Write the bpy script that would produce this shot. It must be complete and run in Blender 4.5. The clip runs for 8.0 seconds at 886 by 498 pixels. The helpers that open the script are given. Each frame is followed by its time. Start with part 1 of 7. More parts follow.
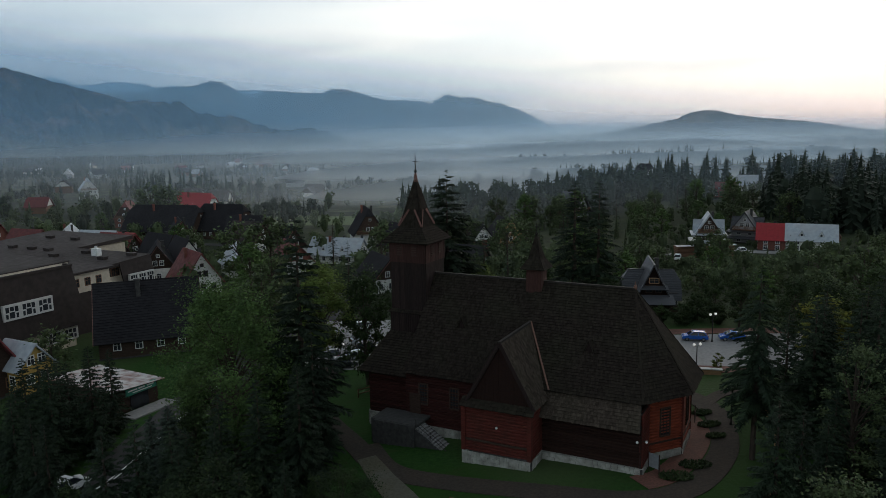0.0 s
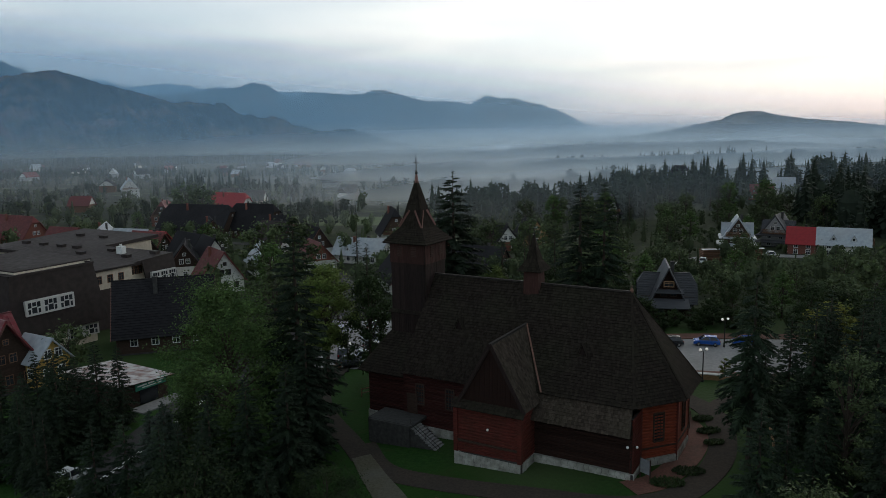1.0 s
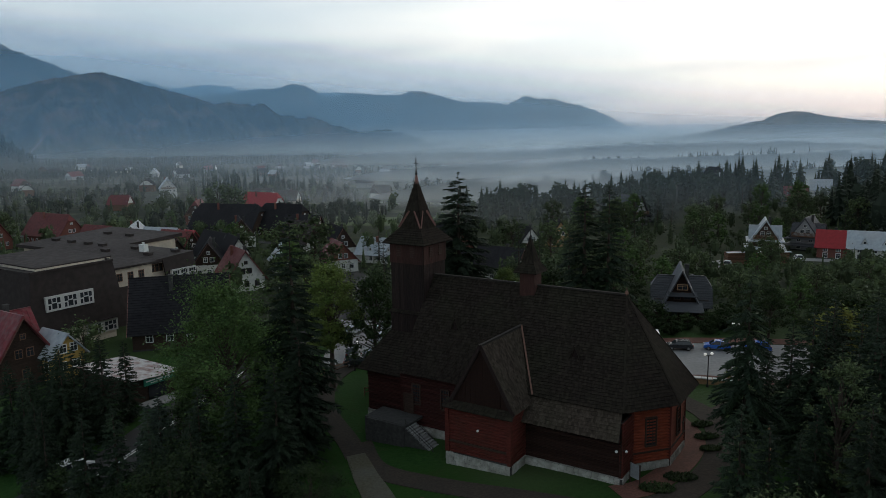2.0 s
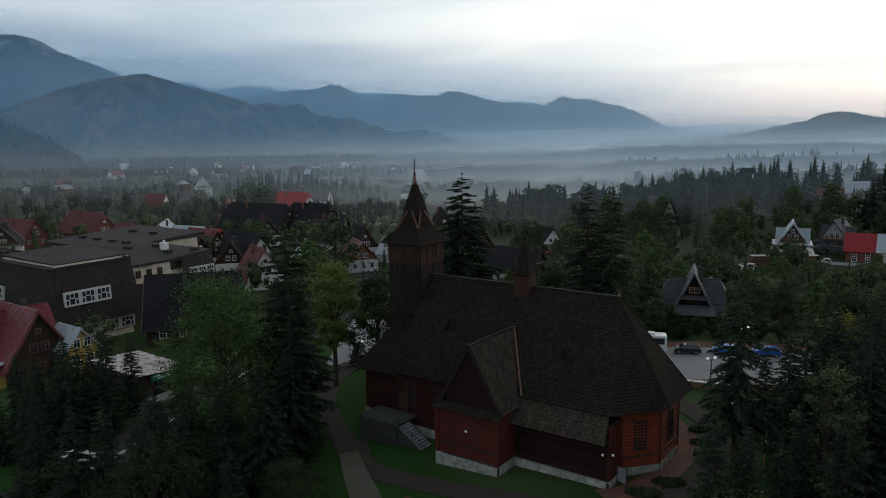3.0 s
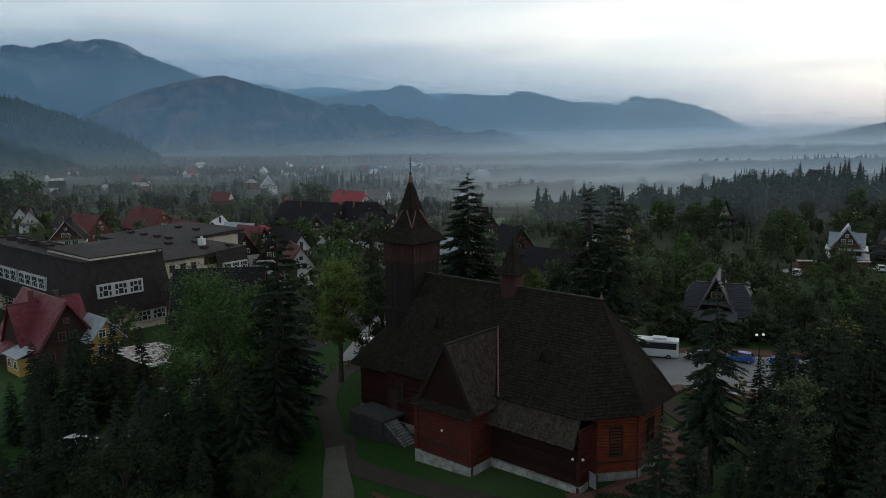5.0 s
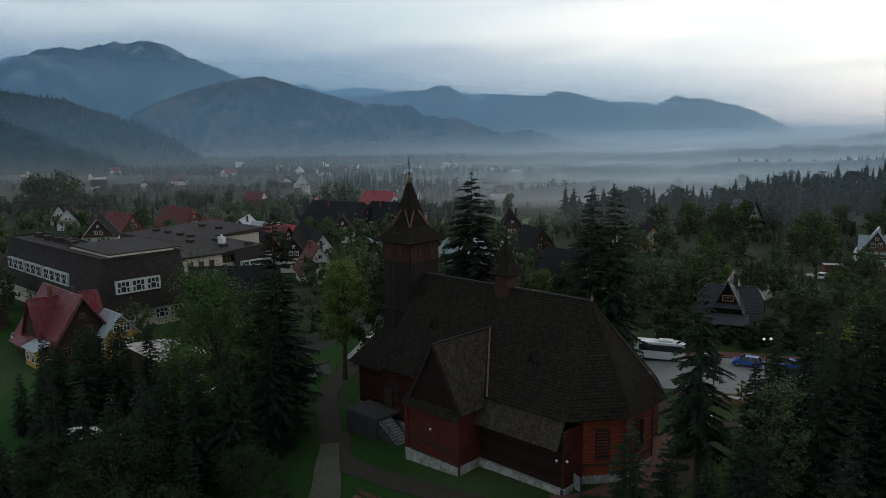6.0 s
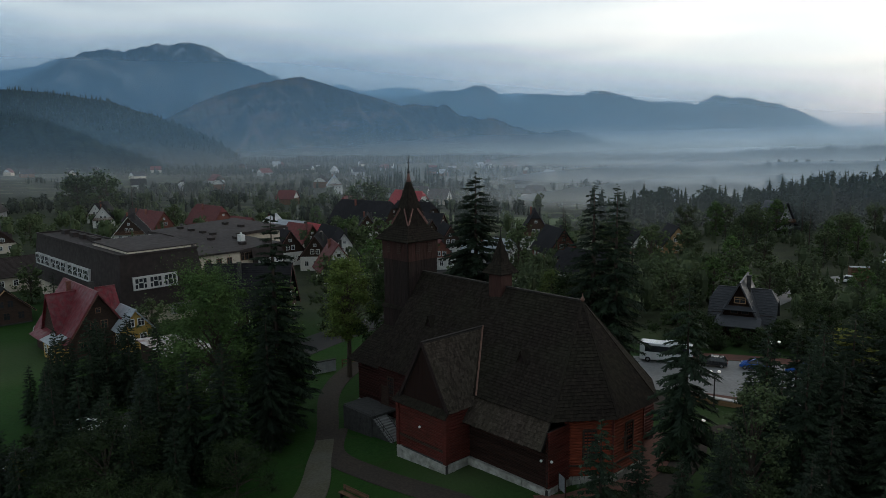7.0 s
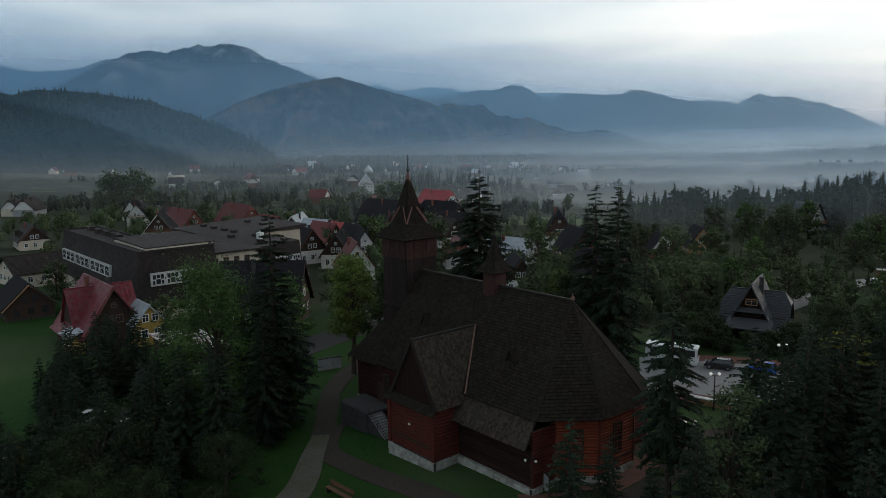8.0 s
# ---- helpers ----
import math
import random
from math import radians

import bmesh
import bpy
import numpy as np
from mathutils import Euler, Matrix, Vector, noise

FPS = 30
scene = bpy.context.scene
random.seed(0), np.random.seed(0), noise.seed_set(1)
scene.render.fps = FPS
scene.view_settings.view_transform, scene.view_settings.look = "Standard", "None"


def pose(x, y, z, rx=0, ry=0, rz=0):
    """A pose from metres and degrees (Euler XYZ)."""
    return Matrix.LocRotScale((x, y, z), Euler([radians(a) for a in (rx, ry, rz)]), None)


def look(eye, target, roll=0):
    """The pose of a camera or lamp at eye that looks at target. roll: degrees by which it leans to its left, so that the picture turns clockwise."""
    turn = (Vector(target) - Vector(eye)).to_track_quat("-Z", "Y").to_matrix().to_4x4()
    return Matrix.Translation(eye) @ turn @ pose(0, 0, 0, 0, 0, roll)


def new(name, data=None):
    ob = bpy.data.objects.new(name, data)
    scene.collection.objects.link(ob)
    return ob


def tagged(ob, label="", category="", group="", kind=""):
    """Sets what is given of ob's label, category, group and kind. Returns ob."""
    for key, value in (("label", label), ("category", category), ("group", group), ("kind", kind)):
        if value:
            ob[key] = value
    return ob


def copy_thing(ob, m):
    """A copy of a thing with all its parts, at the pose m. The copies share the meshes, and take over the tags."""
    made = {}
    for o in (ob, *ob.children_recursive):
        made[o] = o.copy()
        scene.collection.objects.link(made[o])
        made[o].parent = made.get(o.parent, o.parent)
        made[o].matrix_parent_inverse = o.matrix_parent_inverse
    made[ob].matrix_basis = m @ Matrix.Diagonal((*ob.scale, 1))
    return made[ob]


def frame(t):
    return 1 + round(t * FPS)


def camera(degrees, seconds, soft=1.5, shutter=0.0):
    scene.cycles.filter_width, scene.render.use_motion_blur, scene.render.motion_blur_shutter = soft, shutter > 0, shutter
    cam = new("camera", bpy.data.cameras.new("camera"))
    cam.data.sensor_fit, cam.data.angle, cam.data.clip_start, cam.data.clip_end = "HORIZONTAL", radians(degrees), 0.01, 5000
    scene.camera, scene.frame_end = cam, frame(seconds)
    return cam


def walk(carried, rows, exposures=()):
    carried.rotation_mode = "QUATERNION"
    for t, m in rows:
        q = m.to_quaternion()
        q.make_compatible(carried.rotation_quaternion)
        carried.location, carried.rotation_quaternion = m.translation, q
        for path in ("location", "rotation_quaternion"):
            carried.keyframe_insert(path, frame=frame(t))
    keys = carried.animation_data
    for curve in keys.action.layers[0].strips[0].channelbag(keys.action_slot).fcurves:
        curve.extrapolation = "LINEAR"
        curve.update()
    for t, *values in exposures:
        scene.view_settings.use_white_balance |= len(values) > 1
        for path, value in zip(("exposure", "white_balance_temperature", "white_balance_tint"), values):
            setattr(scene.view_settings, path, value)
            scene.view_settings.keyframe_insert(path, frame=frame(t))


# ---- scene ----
cam = camera(61.8, 8.0, soft=0.7)
METRES, EYE, TILT, LEAN, TURN = 34.0, 31.0, -9.3, 1.0, 0.0
ROWS = [
    (0.0, 0.0, 0.0, 0.0, 0.0, 0.0, -0.0),
    (0.5, 0.0607, -0.0023, -0.0001, 1.45, 0.03, -0.25),
    (1.0, 0.1259, -0.0035, 0.0011, 3.0, 0.06, -0.53),
    (1.5, 0.1866, -0.0025, 0.0021, 4.43, 0.06, -0.77),
    (3.0, 0.3749, 0.0126, 0.0051, 8.67, 0.04, -1.51),
    (3.5, 0.4342, 0.02, 0.0065, 9.97, -0.02, -1.74),
    (4.0, 0.4984, 0.0302, 0.0081, 11.37, -0.05, -1.96),
    (4.5, 0.5569, 0.0411, 0.0093, 12.67, -0.09, -2.16),
    (6.0, 0.7436, 0.0786, 0.0158, 16.87, -0.25, -2.86),
    (6.5, 0.8013, 0.0943, 0.0175, 18.22, -0.31, -3.05),
    (7.0, 0.8635, 0.1138, 0.0182, 19.67, -0.4, -3.27),
    (7.5, 0.9197, 0.1326, 0.0196, 21.01, -0.5, -3.47),
    (8.0, 0.9813, 0.1537, 0.0213, 22.45, -0.59, -3.68),
]
walk(cam, [(t, pose(0, 0, EYE, TILT, LEAN, TURN) @ pose(METRES * x, METRES * y, METRES * z, 90 + pitch, roll, yaw)) for t, x, y, z, yaw, pitch, roll in ROWS],
     exposures=[(0.0, 0.5), (8.0, 0.5)])

# ---- world and sun ----
SUNSET = radians(34)          # azimuth of the afterglow, clockwise from +y
world = bpy.data.worlds.new("dusk")
scene.world = world
world.use_nodes = True
wn, wl = world.node_tree.nodes, world.node_tree.links
wn.clear()


def wmath(op, a, b=None, c=None, clamp=False):
    n = wn.new("ShaderNodeMath")
    n.operation, n.use_clamp = op, clamp
    for i, s in enumerate((a, b, c)):
        if s is None:
            continue
        if isinstance(s, (int, float)):
            n.inputs[i].default_value = s
        else:
            wl.new(s, n.inputs[i])
    return n.outputs[0]


def wmix(fac, a, b, blend="MIX"):
    n = wn.new("ShaderNodeMix")
    n.data_type, n.blend_type = "RGBA", blend
    for i, s in ((0, fac), (6, a), (7, b)):
        if isinstance(s, (int, float)):
            n.inputs[i].default_value = s
        elif isinstance(s, tuple):
            n.inputs[i].default_value = (*s, 1)
        else:
            wl.new(s, n.inputs[i])
    return n.outputs[2]


wout, wbg, wco, wsep = wn.new("ShaderNodeOutputWorld"), wn.new("ShaderNodeBackground"), wn.new("ShaderNodeTexCoord"), wn.new("ShaderNodeSeparateXYZ")
sky = wn.new("ShaderNodeTexSky")
sky.sky_type, sky.sun_disc = "NISHITA", False
sky.sun_elevation, sky.sun_rotation = radians(2.0), SUNSET
sky.air_density, sky.dust_density = 1.0, 2.0
wl.new(wco.outputs["Generated"], wsep.inputs[0])
dx, dy, dz = wsep.outputs
# nearness to the afterglow, 0 behind the viewer to 1 in the glow
toward = wmath("ADD", wmath("MULTIPLY", dx, math.sin(SUNSET)), wmath("MULTIPLY", dy, math.cos(SUNSET)))
glow = wmath("POWER", wmath("MULTIPLY_ADD", toward, 0.5, 0.5, clamp=True), 7.0)
up = wmath("MAXIMUM", dz, 0.0)
high = wmath("SUBTRACT", 1.0, wmath("MULTIPLY_ADD", up, 1.3, -0.26, clamp=True), clamp=True)
# soft cloud banks, drawn out along the horizon


def cloud(scale, detail, stretch, lo, hi):
    m, n, r = wn.new("ShaderNodeMapping"), wn.new("ShaderNodeTexNoise"), wn.new("ShaderNodeMapRange")
    m.inputs["Scale"].default_value = stretch
    m.inputs["Rotation"].default_value = (0.02, 0.05, 0.3)
    wl.new(wco.outputs["Generated"], m.inputs[0])
    wl.new(m.outputs[0], n.inputs["Vector"])
    n.inputs["Scale"].default_value, n.inputs["Detail"].default_value, n.inputs["Roughness"].default_value = scale, detail, 0.42
    r.interpolation_type = "SMOOTHSTEP"
    r.inputs[1].default_value, r.inputs[2].default_value = lo, hi
    wl.new(n.outputs[0], r.inputs[0])
    return r.outputs[0]


low = wmath("SUBTRACT", 1.0, wmath("MULTIPLY", up, 7.0), clamp=True)
deck = wmix(glow, (0.485, 0.56, 0.605), (1.22, 1.15, 1.03))
deck = wmix(high, wmix(0.88, deck, (0.205, 0.235, 0.262)), deck)
deck = wmix(wmath("MULTIPLY", wmath("POWER", low, 2.0), 0.5), deck, (0.74, 0.73, 0.72))
deck = wmix(wmath("MULTIPLY", wmath("POWER", low, 5.0), wmath("MULTIPLY", glow, 0.75)), deck, (0.90, 0.64, 0.55))
deck = wmix(wmath("MULTIPLY", cloud(2.3, 3, (1, 1, 6.0), 0.40, 0.60), 0.62), deck, wmix(1.0, deck, (0.66, 0.75, 0.83), "MULTIPLY"))
deck = wmix(wmath("MULTIPLY", cloud(3.2, 4, (0.8, 0.8, 7.0), 0.50, 0.70), 0.75), deck, wmix(1.0, deck, (0.66, 0.70, 0.76), "MULTIPLY"))
skyc = wmix(1.0, sky.outputs[0], (0.10, 0.10, 0.10), "MULTIPLY")
wl.new(wmix(0.94, skyc, deck), wbg.inputs[0])
wbg.inputs[1].default_value = 1.0
wl.new(wbg.outputs[0], wout.inputs[0])

sun = new("sun", bpy.data.lights.new("sun", "SUN"))
sun.data.energy, sun.data.angle, sun.data.color = 0.40, radians(30), (1.0, 0.90, 0.80)
sun.matrix_world = look((0, 0, 0), (-math.sin(SUNSET), -math.cos(SUNSET), -math.tan(radians(16))))

# ---- materials ----


def nodes_of(name, rough=0.8, metal=0.0, spec=0.4):
    m = bpy.data.materials.new(name)
    m.use_nodes = True
    b = m.node_tree.nodes["Principled BSDF"]
    b.inputs["Roughness"].default_value, b.inputs["Metallic"].default_value = rough, metal
    b.inputs["Specular IOR Level"].default_value = spec
    return m, m.node_tree.nodes, m.node_tree.links, b


def surface(name, a, b, scale=3.0, rough=0.8, bump=0.3, metal=0.0, spread=0.25, stretch=(1, 1, 1), spec=0.2, stain=None, stain_scale=0.35, stain_amount=0.5, island=False):
    """Two tones mixed by a fine noise, brightness varied from piece to piece, large stains, relief."""
    m, n, l, bs = nodes_of(name, rough, metal, spec)
    geo, mp = n.new("ShaderNodeNewGeometry"), n.new("ShaderNodeMapping")
    mp.inputs["Scale"].default_value = stretch
    l.new(geo.outputs["Position"], mp.inputs[0])
    fine, coarse = n.new("ShaderNodeTexNoise"), n.new("ShaderNodeTexNoise")
    fine.inputs["Scale"].default_value, fine.inputs["Detail"].default_value = scale, 6
    coarse.inputs["Scale"].default_value, coarse.inputs["Detail"].default_value = stain_scale, 3
    l.new(mp.outputs[0], fine.inputs["Vector"])
    l.new(geo.outputs["Position"], coarse.inputs["Vector"])

    def mix(f, p, q, blend="MIX"):
        x = n.new("ShaderNodeMix")
        x.data_type, x.blend_type = "RGBA", blend
        for i, s in ((0, f), (6, p), (7, q)):
            if isinstance(s, (int, float)):
                x.inputs[i].default_value = s
            elif isinstance(s, tuple):
                x.inputs[i].default_value = (*s, 1)
            else:
                l.new(s, x.inputs[i])
        return x.outputs[2]

    def ramp(s, lo, hi, k0=0.0, k1=1.0):
        r = n.new("ShaderNodeMapRange")
        for i, k in ((1, lo), (2, hi), (3, k0), (4, k1)):
            r.inputs[i].default_value = k
        l.new(s, r.inputs[0])
        return r.outputs[0]

    col = mix(ramp(fine.outputs[0], 0.35, 0.65), a, b)
    if stain:
        col = mix(ramp(coarse.outputs[0], 0.42, 0.68, 0.0, stain_amount), col, stain)
    if spread:
        rnd = geo.outputs["Random Per Island"] if island else n.new("ShaderNodeObjectInfo").outputs["Random"]
        v = n.new("ShaderNodeCombineXYZ")
        s = ramp(rnd, 0, 1, 1 - spread, 1 + spread)
        for i in range(3):
            l.new(s, v.inputs[i])
        col = mix(1.0, col, v.outputs[0], "MULTIPLY")
    l.new(col, bs.inputs["Base Color"])
    if bump:
        bp = n.new("ShaderNodeBump")
        bp.inputs["Strength"].default_value, bp.inputs["Distance"].default_value = bump, 0.05
        l.new(fine.outputs[0], bp.inputs["Height"])
        l.new(bp.outputs[0], bs.inputs["Normal"])
    l.new(ramp(fine.outputs[0], 0.3, 0.7, max(0.02, rough - 0.1), min(1, rough + 0.1)), bs.inputs["Roughness"])
    return m


def foliage(name, a, b, spread=0.45):
    m, n, l, bs = nodes_of(name, 0.75, 0, 0.25)
    geo, noise_n, mx, mul = n.new("ShaderNodeNewGeometry"), n.new("ShaderNodeTexNoise"), n.new("ShaderNodeMix"), n.new("ShaderNodeMix")
    noise_n.inputs["Scale"].default_value, noise_n.inputs["Detail"].default_value = 0.55, 4
    l.new(geo.outputs["Position"], noise_n.inputs["Vector"])
    mx.data_type = mul.data_type = "RGBA"
    mul.blend_type = "MULTIPLY"
    mul.inputs[0].default_value = 1
    rr = n.new("ShaderNodeMapRange")
    rr.inputs[1].default_value, rr.inputs[2].default_value = 0.35, 0.65
    l.new(noise_n.outputs[0], rr.inputs[0])
    l.new(rr.outputs[0], mx.inputs[0])
    mx.inputs[6].default_value, mx.inputs[7].default_value = (*a, 1), (*b, 1)
    r = n.new("ShaderNodeMapRange")
    r.inputs[3].default_value, r.inputs[4].default_value = 1 - spread, 1 + spread
    l.new(geo.outputs["Random Per Island"], r.inputs[0])
    r2 = n.new("ShaderNodeMapRange")
    r2.inputs[3].default_value, r2.inputs[4].default_value = 0.75, 1.25
    l.new(n.new("ShaderNodeObjectInfo").outputs["Random"], r2.inputs[0])
    mm = n.new("ShaderNodeMath")
    mm.operation = "MULTIPLY"
    l.new(r.outputs[0], mm.inputs[0])
    l.new(r2.outputs[0], mm.inputs[1])
    v = n.new("ShaderNodeCombineXYZ")
    for i in range(3):
        l.new(mm.outputs[0], v.inputs[i])
    l.new(mx.outputs[2], mul.inputs[6])
    l.new(v.outputs[0], mul.inputs[7])
    l.new(mul.outputs[2], bs.inputs["Base Color"])
    tr, add = n.new("ShaderNodeBsdfTranslucent"), n.new("ShaderNodeMixShader")
    l.new(mul.outputs[2], tr.inputs[0])
    add.inputs[0].default_value = 0.28
    l.new(bs.outputs[0], add.inputs[1])
    l.new(tr.outputs[0], add.inputs[2])
    l.new(add.outputs[0], n["Material Output"].inputs[0])
    return m


def plain(name, c, rough=0.5, metal=0.0, spec=0.5):
    return surface(name, c, tuple(k * 0.85 for k in c), 8.0, rough, 0.05, metal, 0.06, spec=spec)


def lamp_glass(name, c, power):
    m, n, l, bs = nodes_of(name, 0.3)
    bs.inputs["Base Color"].default_value = (*c, 1)
    bs.inputs["Emission Color"].default_value, bs.inputs["Emission Strength"].default_value = (*c, 1), power
    return m


def mist(name, thick, low, top, lo_z, hi_z, tint, slant=(0, 0), far=500.0, floor_z=-60.0, glow_tint=(0.80, 0.89, 0.95)):
    """Mist and distance haze painted on a sheet: a tinted scatterer, dense in the valley, thinning with height, ragged
    by noise.
    """
    m = bpy.data.materials.new(name)
    m.use_nodes = True
    n, l = m.node_tree.nodes, m.node_tree.links
    n.clear()
    out, df, tl, mx0, tp, mx = (n.new("ShaderNode" + k) for k in ("OutputMaterial", "BsdfDiffuse", "BsdfTranslucent", "MixShader", "BsdfTransparent", "MixShader"))
    mx0.inputs[0].default_value = 0.75
    l.new(df.outputs[0], mx0.inputs[1])
    l.new(tl.outputs[0], mx0.inputs[2])
    geo, sep, nz, mp = n.new("ShaderNodeNewGeometry"), n.new("ShaderNodeSeparateXYZ"), n.new("ShaderNodeTexNoise"), n.new("ShaderNodeMapping")
    l.new(geo.outputs["Position"], sep.inputs[0])
    mp.inputs["Scale"].default_value = (0.0035, 0.0035, 0.022)
    l.new(geo.outputs["Position"], mp.inputs[0])
    l.new(mp.outputs[0], nz.inputs["Vector"])
    nz.inputs["Scale"].default_value, nz.inputs["Detail"].default_value = 1.0, 4

    def rng(s, a, b, c, d):
        r = n.new("ShaderNodeMapRange")
        r.interpolation_type = "SMOOTHSTEP"
        for i, k in ((1, a), (2, b), (3, c), (4, d)):
            r.inputs[i].default_value = k
        l.new(s, r.inputs[0])
        return r.outputs[0]

    def op(o, p, q):
        x = n.new("ShaderNodeMath")
        x.operation = o
        for i, s in enumerate((p, q)):
            if isinstance(s, float):
                x.inputs[i].default_value = s
            else:
                l.new(s, x.inputs[i])
        return x.outputs[0]
    z = sep.outputs[2]
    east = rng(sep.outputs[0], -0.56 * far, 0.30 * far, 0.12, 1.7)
    # the afterglow's light is put into the tint: paler to the east and low down
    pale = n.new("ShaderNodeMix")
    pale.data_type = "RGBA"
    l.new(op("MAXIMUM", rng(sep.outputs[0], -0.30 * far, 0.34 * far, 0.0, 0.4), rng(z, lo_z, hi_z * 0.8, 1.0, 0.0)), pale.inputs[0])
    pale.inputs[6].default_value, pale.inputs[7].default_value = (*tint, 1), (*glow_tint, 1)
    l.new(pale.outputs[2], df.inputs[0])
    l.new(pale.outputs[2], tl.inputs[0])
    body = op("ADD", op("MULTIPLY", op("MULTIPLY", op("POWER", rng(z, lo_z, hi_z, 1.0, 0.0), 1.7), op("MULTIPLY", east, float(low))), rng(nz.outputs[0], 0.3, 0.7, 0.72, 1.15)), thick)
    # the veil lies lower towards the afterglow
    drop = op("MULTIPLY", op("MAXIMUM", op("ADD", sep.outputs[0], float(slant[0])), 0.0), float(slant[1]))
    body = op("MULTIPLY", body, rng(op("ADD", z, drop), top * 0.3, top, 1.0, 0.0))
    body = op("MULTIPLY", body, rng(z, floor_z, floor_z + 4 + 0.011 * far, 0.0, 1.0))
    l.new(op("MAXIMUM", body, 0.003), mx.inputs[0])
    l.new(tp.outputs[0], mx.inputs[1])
    l.new(mx0.outputs[0], mx.inputs[2])
    l.new(mx.outputs[0], out.inputs[0])
    return m


M_SHINGLE = surface("weathered_shingle", (0.017, 0.013, 0.011), (0.029, 0.023, 0.018), 5, 0.92, 0.5, spread=0.30, stretch=(1, 1, 0.3), stain=(0.027, 0.026, 0.017), stain_scale=0.25, stain_amount=0.55, island=True, spec=0.06)
M_DECK = surface("dark_roof_boards", (0.020, 0.017, 0.015), (0.035, 0.03, 0.026), 4, 0.9, 0.3)
M_LOG = surface("red_brown_logs", (0.112, 0.022, 0.016), (0.068, 0.015, 0.011), 3.5, 0.7, 0.5, spread=0.25, stretch=(0.4, 0.4, 4), stain=(0.05, 0.018, 0.012), stain_scale=0.5, stain_amount=0.55, island=True)
M_TOWER = surface("dark_boarding", (0.024, 0.014, 0.012), (0.017, 0.011, 0.010), 3.5, 0.8, 0.5, spread=0.3, stretch=(4, 4, 0.4), island=True)
M_BELFRY = surface("red_brown_boarding", (0.056, 0.023, 0.018), (0.038, 0.017, 0.014), 3.5, 0.75, 0.5, spread=0.25, stretch=(4, 4, 0.4), island=True)
M_RAKE = surface("pale_barge_board", (0.17, 0.085, 0.07), (0.12, 0.06, 0.05), 4, 0.7, 0.3)
M_FLASH = surface("copper_flashing", (0.20, 0.10, 0.07), (0.14, 0.08, 0.06), 4, 0.5, 0.2)
M_STONE = surface("pale_field_stone", (0.42, 0.41, 0.37), (0.26, 0.25, 0.225), 2.2, 0.9, 0.8, spread=0.25, stain=(0.13, 0.125, 0.105), stain_amount=0.65, stain_scale=0.6, island=True)
# orange-red apse logs, brightened in colour for the light from the west
M_SUNLITLOG = surface("orange_red_sunlit_logs", (0.25, 0.052, 0.024), (0.16, 0.034, 0.018), 3.5, 0.7, 0.5, spread=0.25, stretch=(0.4, 0.4, 4), stain=(0.09, 0.025, 0.014), stain_scale=0.5, stain_amount=0.5, island=True)
M_DSTONE = surface("dark_stone", (0.036, 0.035, 0.034), (0.062, 0.060, 0.057), 2.5, 0.9, 0.8, spread=0.3, island=True)
M_GLASS = surface("dark_window_glass", (0.02, 0.024, 0.028), (0.03, 0.034, 0.04), 1.0, 0.12, 0.0, spread=0.3, spec=0.5)
M_IRON = surface("dark_iron", (0.03, 0.03, 0.032), (0.05, 0.045, 0.04), 6, 0.5, 0.2, 0.6)
M_WHITE = surface("white_paint", (0.74, 0.74, 0.72), (0.62, 0.62, 0.60), 3, 0.6, 0.1, spread=0.08)
M_PLASTER = surface("cream_plaster", (0.58, 0.50, 0.40), (0.48, 0.42, 0.34), 2, 0.9, 0.3, spread=0.08, stain=(0.34, 0.30, 0.25), stain_amount=0.4)
M_WPLASTER = surface("white_plaster", (0.68, 0.66, 0.62), (0.56, 0.55, 0.52), 2, 0.9, 0.3, spread=0.1, stain=(0.42, 0.41, 0.38), stain_amount=0.4)
M_GREYPLASTER = surface("grey_plaster", (0.36, 0.36, 0.36), (0.28, 0.28, 0.285), 2, 0.9, 0.3, spread=0.1, stain=(0.2, 0.2, 0.2), stain_amount=0.4)
M_YELLOW = surface("yellow_plaster", (0.44, 0.28, 0.075), (0.35, 0.225, 0.065), 2, 0.9, 0.3, spread=0.05, stain=(0.36, 0.25, 0.09), stain_amount=0.4)
M_SLATE = surface("grey_slate_shingle", (0.040, 0.041, 0.046), (0.060, 0.061, 0.067), 2.5, 0.6, 0.5, spread=0.1, stretch=(0.5, 0.5, 6), stain=(0.08, 0.08, 0.085), stain_scale=0.3, stain_amount=0.4, spec=0.3)
M_BROWNROOF = surface("brown_roofing_felt", (0.036, 0.027, 0.025), (0.027, 0.021, 0.020), 1.2, 0.8, 0.3, spread=0.12, stain=(0.046, 0.038, 0.036), stain_scale=0.12, stain_amount=0.5)
M_DARKROOF = surface("charcoal_roof", (0.017, 0.016, 0.018), (0.026, 0.025, 0.027), 1.6, 0.9, 0.3, spread=0.15, stain=(0.034, 0.032, 0.034), stain_scale=0.2, stain_amount=0.4, spec=0.08)
M_REDROOF = surface("red_sheet_roof", (0.31, 0.026, 0.032), (0.24, 0.024, 0.028), 1.5, 0.55, 0.2, spread=0.12, stain=(0.25, 0.03, 0.03), stain_scale=0.2)
M_RUSTROOF = surface("faded_red_sheet_roof", (0.17, 0.020, 0.028), (0.115, 0.018, 0.024), 1.6, 0.5, 0.2, spread=0.15, stretch=(1, 1, 0.4), stain=(0.13, 0.085, 0.085), stain_scale=1.3, stain_amount=0.5)
M_MAROON = surface("maroon_roof", (0.15, 0.035, 0.032), (0.11, 0.03, 0.03), 1.4, 0.65, 0.2, spread=0.15, stain=(0.09, 0.03, 0.03))
